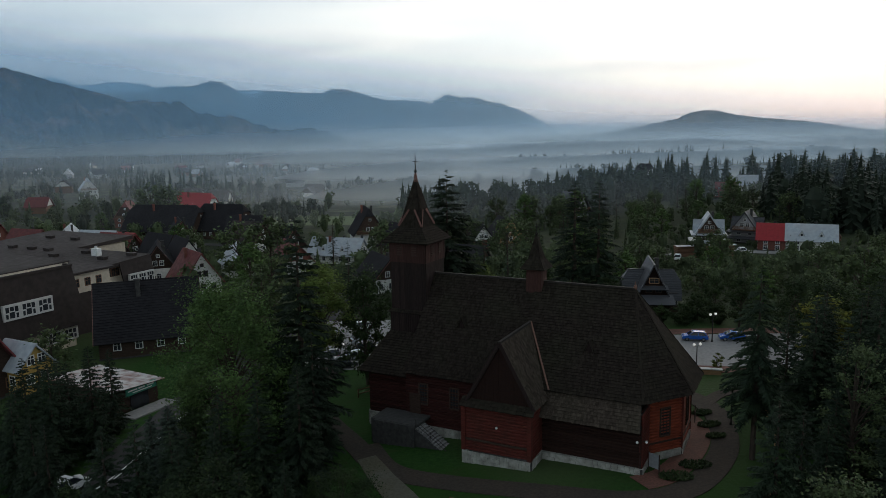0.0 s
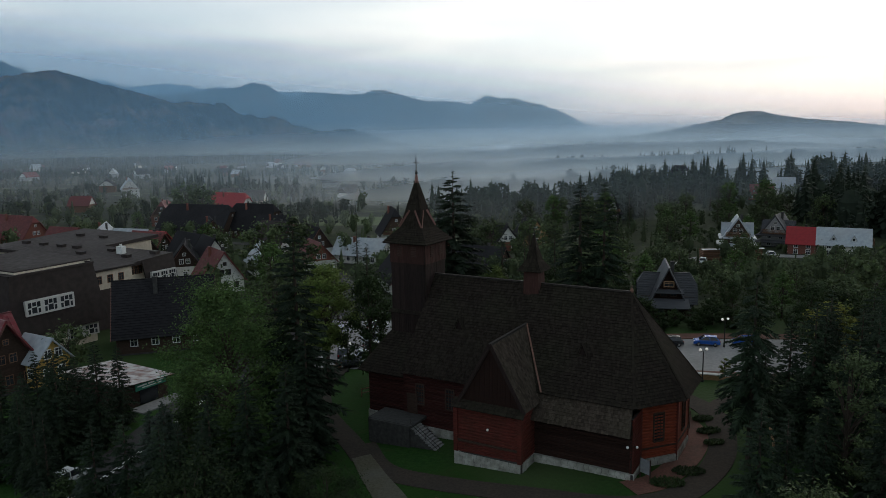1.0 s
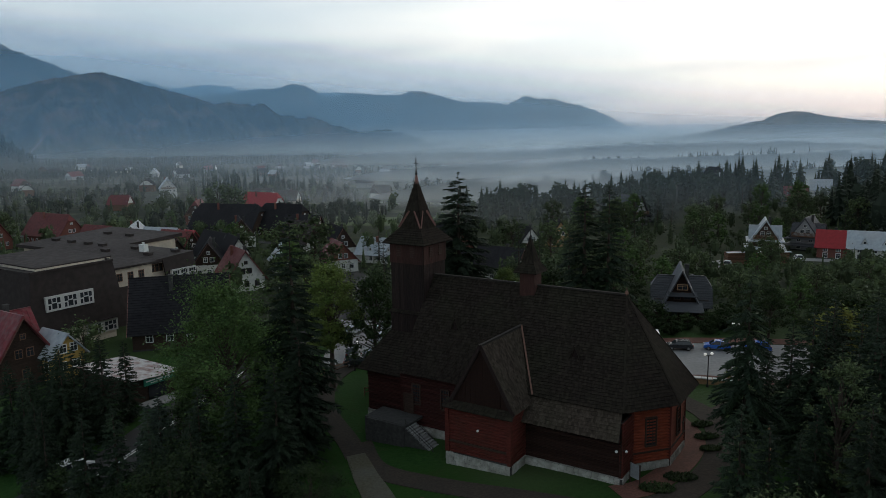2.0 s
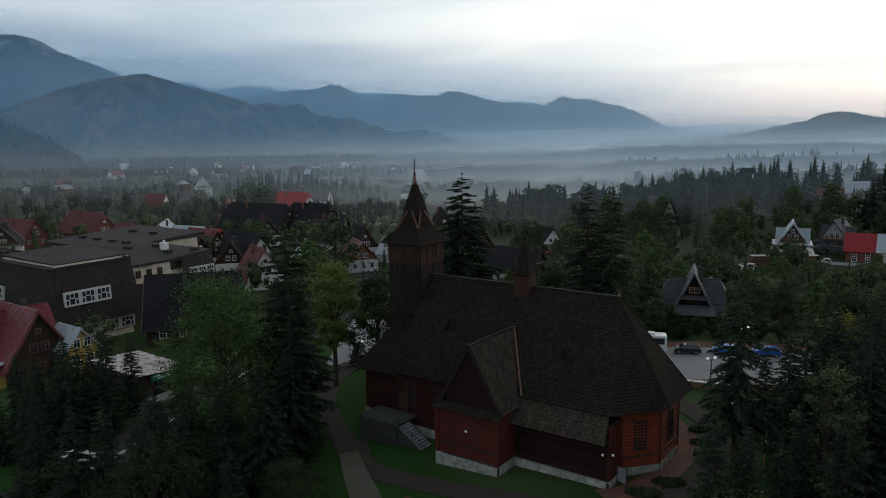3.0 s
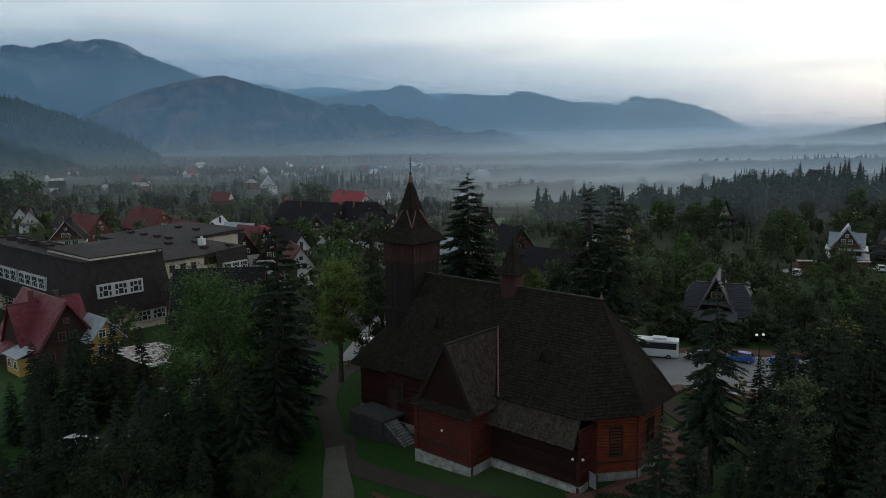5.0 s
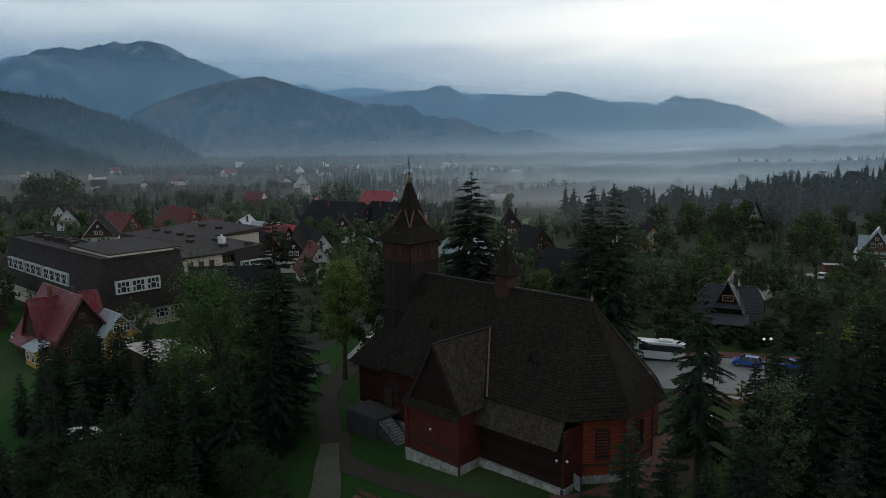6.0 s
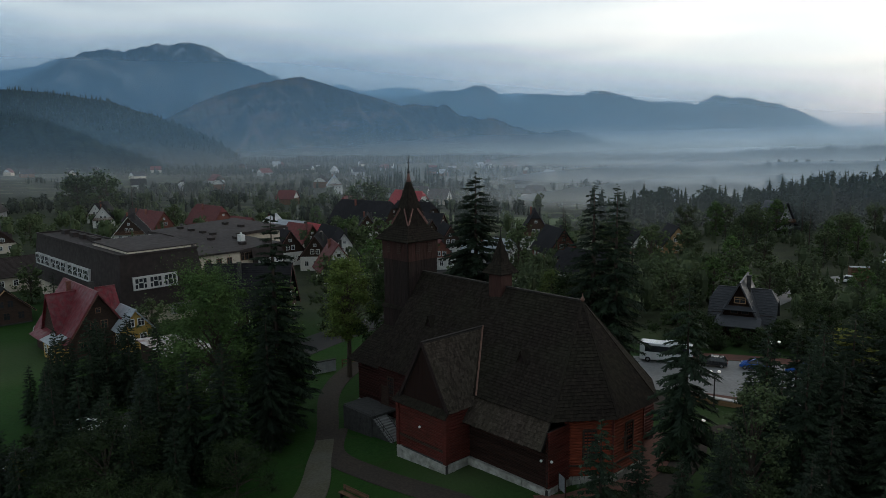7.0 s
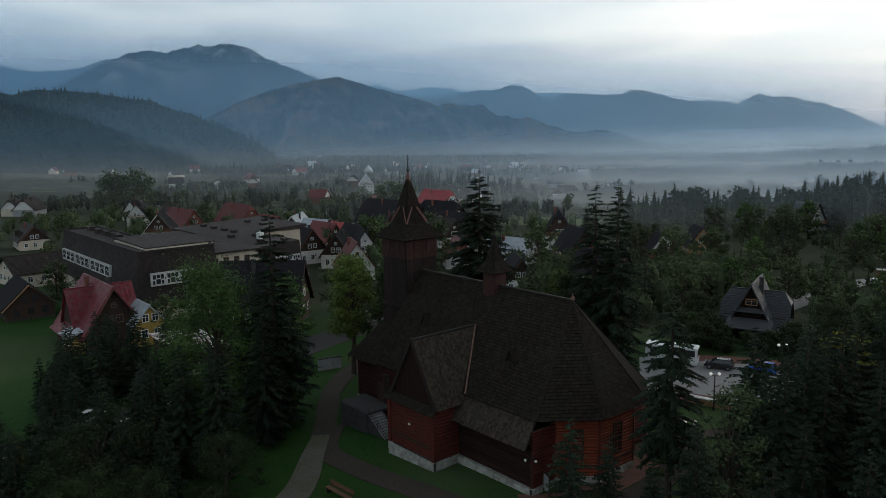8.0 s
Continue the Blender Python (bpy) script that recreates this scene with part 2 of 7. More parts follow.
M_ZINC = surface("pale_sheet_roof", (0.36, 0.39, 0.415), (0.28, 0.31, 0.34), 1.2, 0.45, 0.2, spread=0.1, stain=(0.34, 0.33, 0.33), stain_scale=0.3)
M_TIN = surface("rusty_corrugated_tin", (0.55, 0.52, 0.50), (0.44, 0.42, 0.41), 1.0, 0.55, 0.2, spread=0.1, stretch=(1, 1, 1), stain=(0.18, 0.06, 0.04), stain_scale=0.8, stain_amount=0.9)
M_DWOOD = surface("dark_brown_timber", (0.060, 0.036, 0.026), (0.040, 0.026, 0.020), 3.5, 0.8, 0.5, spread=0.25, stretch=(0.6, 0.6, 3))
M_MWOOD = surface("brown_timber", (0.16, 0.085, 0.05), (0.11, 0.06, 0.038), 3.5, 0.75, 0.4, spread=0.25, stretch=(0.6, 0.6, 3))
M_LWOOD = surface("fresh_timber", (0.42, 0.25, 0.13), (0.32, 0.19, 0.10), 3.5, 0.7, 0.4, spread=0.2, stretch=(0.6, 0.6, 3))
M_BRICK = surface("red_brick", (0.20, 0.075, 0.055), (0.14, 0.06, 0.048), 5, 0.9, 0.4, spread=0.2)
M_GREEN = plain("green_sign_paint", (0.02, 0.20, 0.13), 0.4)
M_BARK = surface("bark", (0.075, 0.055, 0.042), (0.045, 0.034, 0.028), 6, 0.95, 0.9, spread=0.2, stretch=(1, 1, 0.25))
M_SPRUCE = foliage("spruce_needles", (0.014, 0.025, 0.014), (0.024, 0.041, 0.019))
M_BLUESPRUCE = foliage("grey_green_needles", (0.040, 0.060, 0.046), (0.060, 0.082, 0.058))
M_LEAF = foliage("summer_leaves", (0.041, 0.078, 0.022), (0.072, 0.116, 0.032))
M_MAPLE = foliage("maple_leaves", (0.075, 0.115, 0.026), (0.115, 0.145, 0.034))
M_DLEAF = foliage("dark_leaves", (0.020, 0.036, 0.012), (0.034, 0.054, 0.016))
M_YLEAF = foliage("yellowing_leaves", (0.16, 0.15, 0.025), (0.10, 0.13, 0.03))
M_PALELEAF = foliage("pale_leaves", (0.044, 0.062, 0.026), (0.062, 0.084, 0.034))
M_FARTREE = foliage("far_forest", (0.020, 0.031, 0.020), (0.030, 0.043, 0.026), 0.25)
M_GARDEN = foliage("garden_hedges", (0.050, 0.070, 0.034), (0.075, 0.096, 0.044), 0.3)
M_ASPHALT = surface("asphalt", (0.036, 0.035, 0.035), (0.050, 0.048, 0.047), 4, 0.85, 0.2, spread=0, stain=(0.030, 0.029, 0.029), stain_scale=0.2)
M_CONCRETE = surface("pale_concrete_paving", (0.27, 0.26, 0.255), (0.22, 0.215, 0.21), 3, 0.8, 0.2, spread=0, stain=(0.18, 0.17, 0.165), stain_scale=0.18)
M_PAVE = surface("grey_brown_path_paving", (0.058, 0.044, 0.034), (0.042, 0.033, 0.026), 4, 0.95, 0.3, spread=0, stain=(0.034, 0.030, 0.026), stain_scale=0.3)
M_PATH = surface("light_paved_path", (0.105, 0.096, 0.064), (0.080, 0.073, 0.050), 4, 0.85, 0.3, spread=0, stain=(0.12, 0.115, 0.10), stain_scale=0.3)
M_BRICKPAVE = surface("red_brick_paving", (0.17, 0.075, 0.055), (0.12, 0.058, 0.045), 5, 0.85, 0.3, spread=0, stain=(0.08, 0.05, 0.04), stain_scale=0.4)
M_BULB = lamp_glass("frosted_lamp_globe", (1.0, 0.95, 0.88), 0.22)
# near-black timber; on the aisle wall it carries the eave shade as colour
M_DARKSHADE = surface("dark_timber_and_eave_shade", (0.022, 0.012, 0.010), (0.032, 0.016, 0.012), 3.5, 0.85, 0.5, spread=0.25, stretch=(0.4, 0.4, 4), spec=0.1)
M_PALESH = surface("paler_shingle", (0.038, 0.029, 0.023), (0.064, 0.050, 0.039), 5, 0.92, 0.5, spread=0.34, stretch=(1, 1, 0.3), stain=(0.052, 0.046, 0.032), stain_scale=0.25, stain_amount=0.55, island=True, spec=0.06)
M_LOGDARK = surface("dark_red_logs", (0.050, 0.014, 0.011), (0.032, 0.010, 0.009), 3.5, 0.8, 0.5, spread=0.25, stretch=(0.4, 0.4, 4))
M_PANEL = surface("grey_board_panel", (0.22, 0.23, 0.24), (0.17, 0.18, 0.19), 3, 0.6, 0.1, spread=0)
M_MIDLEAF = foliage("garden_leaves", (0.046, 0.066, 0.028), (0.070, 0.094, 0.038))
M_BANDGREY = surface("pale_grey_panel", (0.50, 0.49, 0.47), (0.42, 0.41, 0.40), 2, 0.8, 0.1, spread=0.06, stain=(0.33, 0.32, 0.31), stain_amount=0.4)
M_MEADOW = surface("mown_meadow", (0.058, 0.092, 0.030), (0.075, 0.108, 0.038), 0.8, 0.95, 0.3, spread=0, stain=(0.085, 0.092, 0.042), stain_scale=0.03, stain_amount=0.6)
M_FIELD = surface("bare_earth", (0.10, 0.062, 0.050), (0.075, 0.05, 0.042), 1.0, 0.95, 0.3, spread=0)

# ---- geometry helpers ----


class Geo:
    """Vertices and faces of one mesh in the making."""

    def __init__(self):
        self.v, self.f = [], []

    def add(self, pts, faces):
        k = len(self.v)
        self.v += [tuple(p) for p in pts]
        self.f += [tuple(i + k for i in f) for f in faces]

    def box(self, c, s, rz=0.0, taper=1.0):
        a, b = math.cos(radians(rz)), math.sin(radians(rz))
        pts = []
        for z, k in ((-0.5, 1.0), (0.5, taper)):
            for x, y in ((-0.5, -0.5), (0.5, -0.5), (0.5, 0.5), (-0.5, 0.5)):
                x, y = x * s[0] * k, y * s[1] * k
                pts.append((c[0] + a * x - b * y, c[1] + b * x + a * y, c[2] + z * s[2]))
        self.add(pts, ((3, 2, 1, 0), (4, 5, 6, 7), (0, 1, 5, 4), (1, 2, 6, 5), (2, 3, 7, 6), (3, 0, 4, 7)))
        return self

    def slab(self, pts, thick):
        """A flat polygon made solid, towards the back of its winding."""
        pts = [Vector(p) for p in pts]
        n = Vector((0, 0, 0))
        for i in range(len(pts)):
            n += (pts[i] - pts[0]).cross(pts[(i + 1) % len(pts)] - pts[0])
        n.normalize()
        k = len(pts)
        self.add(pts + [p - n * thick for p in pts],
                 [tuple(range(k)), tuple(range(2 * k - 1, k - 1, -1))] + [(i, i + k, (i + 1) % k + k, (i + 1) % k) for i in range(k)])
        return self

    def beam(self, p, q, w, h=None):
        """A squared bar from p to q."""
        p, q = Vector(p), Vector(q)
        d = (q - p).normalized()
        side = d.cross(Vector((0, 0, 1)))
        side = side.normalized() if side.length > 1e-3 else Vector((1, 0, 0))
        up_ = side.cross(d).normalized()
        h = h or w
        pts = [e + side * (a * w / 2) + up_ * (b * h / 2) for e in (p, q) for a, b in ((-1, -1), (1, -1), (1, 1), (-1, 1))]
        self.add(pts, ((0, 1, 2, 3), (7, 6, 5, 4), (0, 4, 5, 1), (1, 5, 6, 2), (2, 6, 7, 3), (3, 7, 4, 0)))
        return self

    def tube(self, p, q, r0, r1, n=8, caps=True):
        p, q = Vector(p), Vector(q)
        d = (q - p).normalized()
        a = d.cross(Vector((0, 0, 1)))
        a = a.normalized() if a.length > 1e-3 else Vector((1, 0, 0))
        b = d.cross(a)
        pts = [e + (a * math.cos(2 * math.pi * i / n) + b * math.sin(2 * math.pi * i / n)) * r for e, r in ((p, r0), (q, r1)) for i in range(n)]
        fs = [(i, (i + 1) % n, (i + 1) % n + n, i + n) for i in range(n)]
        if caps:
            fs += [tuple(range(n - 1, -1, -1)), tuple(range(n, 2 * n))]
        self.add(pts, fs)
        return self

    def lathe(self, c, prof, n=12):
        """A turned shape round the z axis through c, from (radius, height) pairs."""
        pts = [(c[0] + r * math.cos(2 * math.pi * i / n), c[1] + r * math.sin(2 * math.pi * i / n), c[2] + z) for r, z in prof for i in range(n)]
        fs = [(j * n + i, j * n + (i + 1) % n, (j + 1) * n + (i + 1) % n, (j + 1) * n + i) for j in range(len(prof) - 1) for i in range(n)]
        fs += [tuple(range(n - 1, -1, -1)), tuple(range((len(prof) - 1) * n, len(prof) * n))]
        self.add(pts, fs)
        return self


def part(name, geo, material, parent=None, label="", bevel=0.0, smooth=False):
    me = bpy.data.meshes.new(name)
    me.from_pydata(geo.v, [], geo.f)
    if bevel:
        b = bmesh.new()
        b.from_mesh(me)
        bmesh.ops.bevel(b, geom=b.edges, offset=bevel, segments=2, affect="EDGES", profile=0.6)
        b.to_mesh(me)
        b.free()
    me.update()
    if smooth:
        me.shade_smooth()
    me.materials.append(material)
    ob = new(name, me)
    if parent is not None:
        ob.parent = parent
    if label:
        tagged(ob, label)
    return ob


def thing(name, m, label, category, group="", kind=""):
    e = new(name)
    e.empty_display_size = 0.5
    e.matrix_world = m
    return tagged(e, label, category, group, kind)


def smooth01(a, b, x):
    t = np.clip((x - a) / (b - a), 0, 1)
    return t * t * (3 - 2 * t)


def ground_z(x, y):
    """Height of the land: a terrace round the church, falling away into the valley, a wooded rise to the east."""
    x, y = np.asarray(x, float), np.asarray(y, float)
    z = -0.045 * np.clip(y - 112, 0, 310) - 0.019 * np.clip(y - 422, 0, 1500)
    z = z - 1.9 * smooth01(16, -20, x) + 0.5 * smooth01(22, 32, x)
    rise = smooth01(40, 130, x) * smooth01(170, 330, y)
    z = z + 9.0 * rise + 6 * rise * smooth01(130, 420, x)
    return z + 1.2 * np.sin(x / 90 + 1.3) * np.sin(y / 120) * smooth01(150, 400, y)


def gz(x, y):
    return float(ground_z(x, y))


# ---- land ----


def graded(lo, hi, fine_lo, fine_hi, step):
    out = list(np.arange(fine_lo, fine_hi + step / 2, step))
    s, v = step, fine_hi
    while v < hi:
        s *= 1.12
        v += s
        out.append(min(v, hi))
    s, v = step, fine_lo
    while v > lo:
        s *= 1.12
        v -= s
        out.insert(0, max(v, lo))
    return np.array(out)


def grid_mesh(xs, ys, zf):
    X, Y = np.meshgrid(xs, ys)
    Z = zf(X, Y)
    w, h = len(xs), len(ys)
    idx = np.arange(w * h).reshape(h, w)
    f = np.stack([idx[:-1, :-1], idx[:-1, 1:], idx[1:, 1:], idx[1:, :-1]], -1).reshape(-1, 4)
    g = Geo()
    g.v = np.stack([X, Y, Z], -1).reshape(-1, 3).tolist()
    g.f = f.tolist()
    return g


def land_material():
    m, n, l, bs = nodes_of("meadow_and_earth", 0.95, 0, 0.15)
    geo = n.new("ShaderNodeNewGeometry")

    def nz(scale, detail, lo, hi):
        t, r = n.new("ShaderNodeTexNoise"), n.new("ShaderNodeMapRange")
        t.inputs["Scale"].default_value, t.inputs["Detail"].default_value = scale, detail
        l.new(geo.outputs["Position"], t.inputs["Vector"])
        r.inputs[1].default_value, r.inputs[2].default_value = lo, hi
        l.new(t.outputs[0], r.inputs[0])
        return r.outputs[0], t.outputs[0]

    def mix(f, p, q):
        x = n.new("ShaderNodeMix")
        x.data_type = "RGBA"
        for i, s in ((0, f), (6, p), (7, q)):
            if isinstance(s, tuple):
                x.inputs[i].default_value = (*s, 1)
            else:
                l.new(s, x.inputs[i])
        return x.outputs[2]
    f1, raw = nz(2.5, 6, 0.35, 0.65)
    f2, _ = nz(0.12, 4, 0.4, 0.62)
    f3, _ = nz(0.011, 3, 0.50, 0.62)
    f4, _ = nz(0.6, 5, 0.55, 0.72)
    grass = mix(f1, (0.013, 0.044, 0.007), (0.021, 0.060, 0.010))
    grass = mix(f2, grass, (0.020, 0.054, 0.008))
    grass = mix(f4, grass, (0.024, 0.048, 0.010))
    near = mix(f3, grass, (0.075, 0.088, 0.042))
    # beyond the village: strips of field, meadow and scrub
    vo, vm, cut, away, sp = n.new("ShaderNodeTexVoronoi"), n.new("ShaderNodeMapping"), n.new("ShaderNodeValToRGB"), n.new("ShaderNodeMapRange"), n.new("ShaderNodeSeparateXYZ")
    vm.inputs["Scale"].default_value, vm.inputs["Rotation"].default_value = (0.006, 0.013, 0.001), (0, 0, 0.5)
    l.new(geo.outputs["Position"], vm.inputs[0])
    l.new(vm.outputs[0], vo.inputs["Vector"])
    l.new(vo.outputs["Color"], cut.inputs[0])
    cut.color_ramp.interpolation = "CONSTANT"
    cut.color_ramp.elements[0].color, cut.color_ramp.elements[1].color = (0.014, 0.020, 0.012, 1), (0.060, 0.070, 0.036, 1)
    cut.color_ramp.elements[1].position = 0.72
    for at, c in ((0.45, (0.022, 0.031, 0.016, 1)), (0.62, (0.034, 0.040, 0.021, 1))):
        cut.color_ramp.elements.new(at).color = c
    l.new(geo.outputs["Position"], sp.inputs[0])
    away.inputs[1].default_value, away.inputs[2].default_value = 300.0, 420.0
    l.new(sp.outputs[1], away.inputs[0])
    mid_r = n.new("ShaderNodeMapRange")
    mid_r.inputs[1].default_value, mid_r.inputs[2].default_value = 108.0, 128.0
    l.new(sp.outputs[1], mid_r.inputs[0])
    near = mix(mid_r.outputs[0], near, mix(f2, (0.020, 0.028, 0.013), (0.034, 0.042, 0.019)))
    l.new(mix(away.outputs[0], near, mix(f2, cut.outputs[0], (0.018, 0.025, 0.014))), bs.inputs["Base Color"])
    bp = n.new("ShaderNodeBump")
    bp.inputs["Strength"].default_value, bp.inputs["Distance"].default_value = 0.6, 0.15
    l.new(raw, bp.inputs["Height"])
    l.new(bp.outputs[0], bs.inputs["Normal"])
    return m


M_LAND = land_material()
ground = part("ground", grid_mesh(graded(-4900, 4900, -130, 150, 2.5), graded(-1500, 4900, 10, 240, 2.5), ground_z), M_LAND, smooth=True)
tagged(ground, "green meadow land sloping down to a wide valley", "ground", kind="structure")


def spline(pts, n=8):
    """Catmull-Rom through the points."""
    P = [Vector(p) for p in pts]
    P = [P[0] * 2 - P[1]] + P + [P[-1] * 2 - P[-2]]
    out = []
    for i in range(1, len(P) - 2):
        a, b, c, d = P[i - 1:i + 3]
        for k in range(n):
            t = k / n
            out.append(0.5 * ((2 * b) + (c - a) * t + (2 * a - 5 * b + 4 * c - d) * t * t + (3 * b - a - 3 * c + d) * t ** 3))
    return out + [P[-2]]


def ribbon(name, pts, width, lift, material, label, category, thick=0.25):
    """A strip of paving that follows the land."""
    line = spline([(x, y, 0) for x, y in pts])
    g = Geo()
    rows = []
    for i, p in enumerate(line):
        d = (line[min(i + 1, len(line) - 1)] - line[max(i - 1, 0)]).normalized()
        s = Vector((-d.y, d.x, 0))
        w = width if isinstance(width, (int, float)) else np.interp(i / (len(line) - 1), [k / (len(width) - 1) for k in range(len(width))], width)
        row = [p + s * (w / 2 * k) for k in (1, 0.5, 0, -0.5, -1)]
        rows.append([(q.x, q.y, gz(q.x, q.y) + lift) for q in row])
    k = 5
    for r in rows:
        g.v += r
    for i in range(len(rows) - 1):
        g.f += [(i * k + j, i * k + j + 1, (i + 1) * k + j + 1, (i + 1) * k + j) for j in range(k - 1)]
    top = len(g.v)
    for r in rows:
        for q in (r[0], r[-1]):
            g.v.append((q[0], q[1], q[2] - thick))
    for i in range(len(rows) - 1):
        a, b = i * k, (i + 1) * k
        g.f += [(a, b, top + 2 * (i + 1), top + 2 * i), (a + k - 1, top + 2 * i + 1, top + 2 * (i + 1) + 1, b + k - 1)]
    return tagged(part(name, g, material), label, category, kind="structure")


def patch(name, corners, lift, material, label, category, step=2.5):
    """A paved four-cornered area on the land."""
    a, b, c, d = (Vector((*p, 0)) for p in corners)
    nx, ny = max(2, int((b - a).length / step)), max(2, int((d - a).length / step))
    g = Geo()
    for j in range(ny + 1):
        for i in range(nx + 1):
            p = a.lerp(b, i / nx).lerp(d.lerp(c, i / nx), j / ny)
            g.v.append((p.x, p.y, gz(p.x, p.y) + lift))
    g.f = [(j * (nx + 1) + i, j * (nx + 1) + i + 1, (j + 1) * (nx + 1) + i + 1, (j + 1) * (nx + 1) + i) for j in range(ny) for i in range(nx)]
    return tagged(part(name, g, material), label, category, kind="structure")


# ---- mountains and mist ----


def slope_material(name, forest_a, forest_b, open_a, open_b, scale, lo, hi, gully=1.0):
    """Forest broken by open ground: grass or bare rock in patches drawn out down the slope."""
    m, n, l, bs = nodes_of(name, 0.95, 0, 0.05)
    geo = n.new("ShaderNodeNewGeometry")

    def nz(k, detail, a, b, stretch=(1, 1, 1)):
        mp, t, r = n.new("ShaderNodeMapping"), n.new("ShaderNodeTexNoise"), n.new("ShaderNodeMapRange")
        mp.inputs["Scale"].default_value = stretch
        l.new(geo.outputs["Position"], mp.inputs[0])
        l.new(mp.outputs[0], t.inputs["Vector"])
        t.inputs["Scale"].default_value, t.inputs["Detail"].default_value, t.inputs["Roughness"].default_value = k, detail, 0.62
        r.inputs[1].default_value, r.inputs[2].default_value = a, b
        l.new(t.outputs[0], r.inputs[0])
        return r.outputs[0], t.outputs[0]

    def mix(f, p, q):
        x = n.new("ShaderNodeMix")
        x.data_type = "RGBA"
        for i, v in ((0, f), (6, p), (7, q)):
            if isinstance(v, tuple):
                x.inputs[i].default_value = (*v, 1)
            else:
                l.new(v, x.inputs[i])
        return x.outputs[2]
    fine, raw = nz(0.05, 6, 0.35, 0.65)
    patch_f, _ = nz(scale, 7, lo, hi, (1, 1, 0.55 * gully))
    tone, _ = nz(scale * 3.1, 5, 0.35, 0.65)
    l.new(mix(patch_f, mix(fine, forest_a, forest_b), mix(tone, open_a, open_b)), bs.inputs["Base Color"])
    bp = n.new("ShaderNodeBump")
    bp.inputs["Strength"].default_value, bp.inputs["Distance"].default_value = 0.8, 9.0
    l.new(raw, bp.inputs["Height"])
    l.new(bp.outputs[0], bs.inputs["Normal"])
    return m


ROCK = slope_material("mountain_forest_and_rock", (0.012, 0.020, 0.022), (0.026, 0.036, 0.036), (0.24, 0.24, 0.24), (0.12, 0.13, 0.13), 0.0085, 0.49, 0.62)
WOODED = slope_material("wooded_slope", (0.010, 0.018, 0.017), (0.022, 0.031, 0.026), (0.060, 0.056, 0.034), (0.105, 0.064, 0.044), 0.0042, 0.49, 0.60)
SPRUCE_HILL = slope_material("spruce_covered_hill", (0.006, 0.012, 0.009), (0.015, 0.023, 0.016), (0.028, 0.036, 0.020), (0.036, 0.040, 0.024), 0.006, 0.58, 0.70)


MID = (17.0, 2.0)


def mountain(name, label, skyline, R, reach, material, rough=0.1, foot=-52):
    """A mountain range whose crest has the given (azimuth, elevation) line in degrees, with spurs running down to the valley."""
    az = np.arange(skyline[0][0] - 3, skyline[-1][0] + 3, 0.12)
    el = np.interp(az, [p[0] for p in skyline], [p[1] for p in skyline])
    el = np.where(az < skyline[0][0], el - (skyline[0][0] - az) * 0.9, np.where(az > skyline[-1][0], el - (az - skyline[-1][0]) * 0.9, el))
    rnd = np.array([noise.fractal(Vector((a * 1.7, R * 0.01, 3)), 0.9, 2.1, 5) * 0.07 + noise.fractal(Vector((a * 6.3, R * 0.02, 8)), 0.7, 2.0, 3) * 0.05 for a in az]) * min(1.4, rough / 0.08)
    crest = EYE + R * np.tan(np.radians(el + rnd))
    rows = 40
    g = Geo()
    for j in range(rows + 4):
        s = j / (rows - 1)
        if j < rows:
            rad = R - reach * (1 - s)
            base = foot + (crest - foot) * (s ** 1.25)
            spur = np.array([0.26 - abs(noise.fractal(Vector((a * 0.15 + s * 0.35, s * 0.5, R * 0.013)), 0.9, 2.2, 6)) for a in az]) * 2.1
            z = base + spur * np.maximum(crest - foot, 20) * rough * 2.6 * math.sin(math.pi * min(1, s)) ** 0.8
            z = np.minimum(z, EYE + rad * np.tan(np.radians(el - 0.25 * (1 - s))))if j < rows - 1 else crest
        else:
            rad = R + (j - rows + 1) * reach * 0.2
            z = crest - (j - rows + 1) * (crest - foot) * 0.25
        g.v += [(MID[0] + rad * math.sin(radians(a)), MID[1] + rad * math.cos(radians(a)), float(zz)) for a, zz in zip(az, z)]
    w = len(az)
    g.f = [(j * w + i, j * w + i + 1, (j + 1) * w + i + 1, (j + 1) * w + i) for j in range(rows + 3) for i in range(w - 1)]
    tagged(part(name, g, material, smooth=True), label, "mountain", kind="structure")
    return g.v[w * (rows - 16):w * rows]


FRONT_HILL = mountain("backdrop_front_hill", "dark wooded hill at the edge of the valley", [(-75, 3.2), (-61.7, 3.4), (-59.1, 2.8), (-56.2, 3.3), (-53.1, 3.17), (-52.1, 3.0), (-50.8, 3.31), (-49.1, 3.3), (-47, 3.13), (-44.9, 2.76), (-43.4, 2.61), (-42.3, 2.13), (-40.4, 1.52), (-38.5, 0.73), (-37.3, 0.14), (-36.1, -0.5)], 1950, 700, SPRUCE_HILL, 0.05)
mountain("backdrop_spur_mountain", "brown and green mountain with grassy spurs", [(-44, -0.3), (-41.6, 0.6), (-38, 2.4), (-35.9, 3.21), (-33.8, 3.82), (-31.7, 4.18), (-30.3, 4.38), (-28.8, 3.96), (-27.6, 3.54), (-26.3, 3.23), (-23.7, 2.49), (-21.2, 1.4), (-19, 0.52), (-17.3, -0.36)], 3300, 900, WOODED, 0.15)
mountain("backdrop_second_range", "blue wooded mountain range in haze", [(-27, 2.95), (-26.3, 3.15), (-25, 2.85), (-23.5, 2.78), (-21.7, 2.86), (-19.9, 2.78), (-19.1, 2.7), (-18, 2.3), (-16, 2.05), (-14.4, 1.62), (-12, 1.1), (-10, 0.36), (-7.9, -0.43)], 3600, 800, WOODED, 0.10)
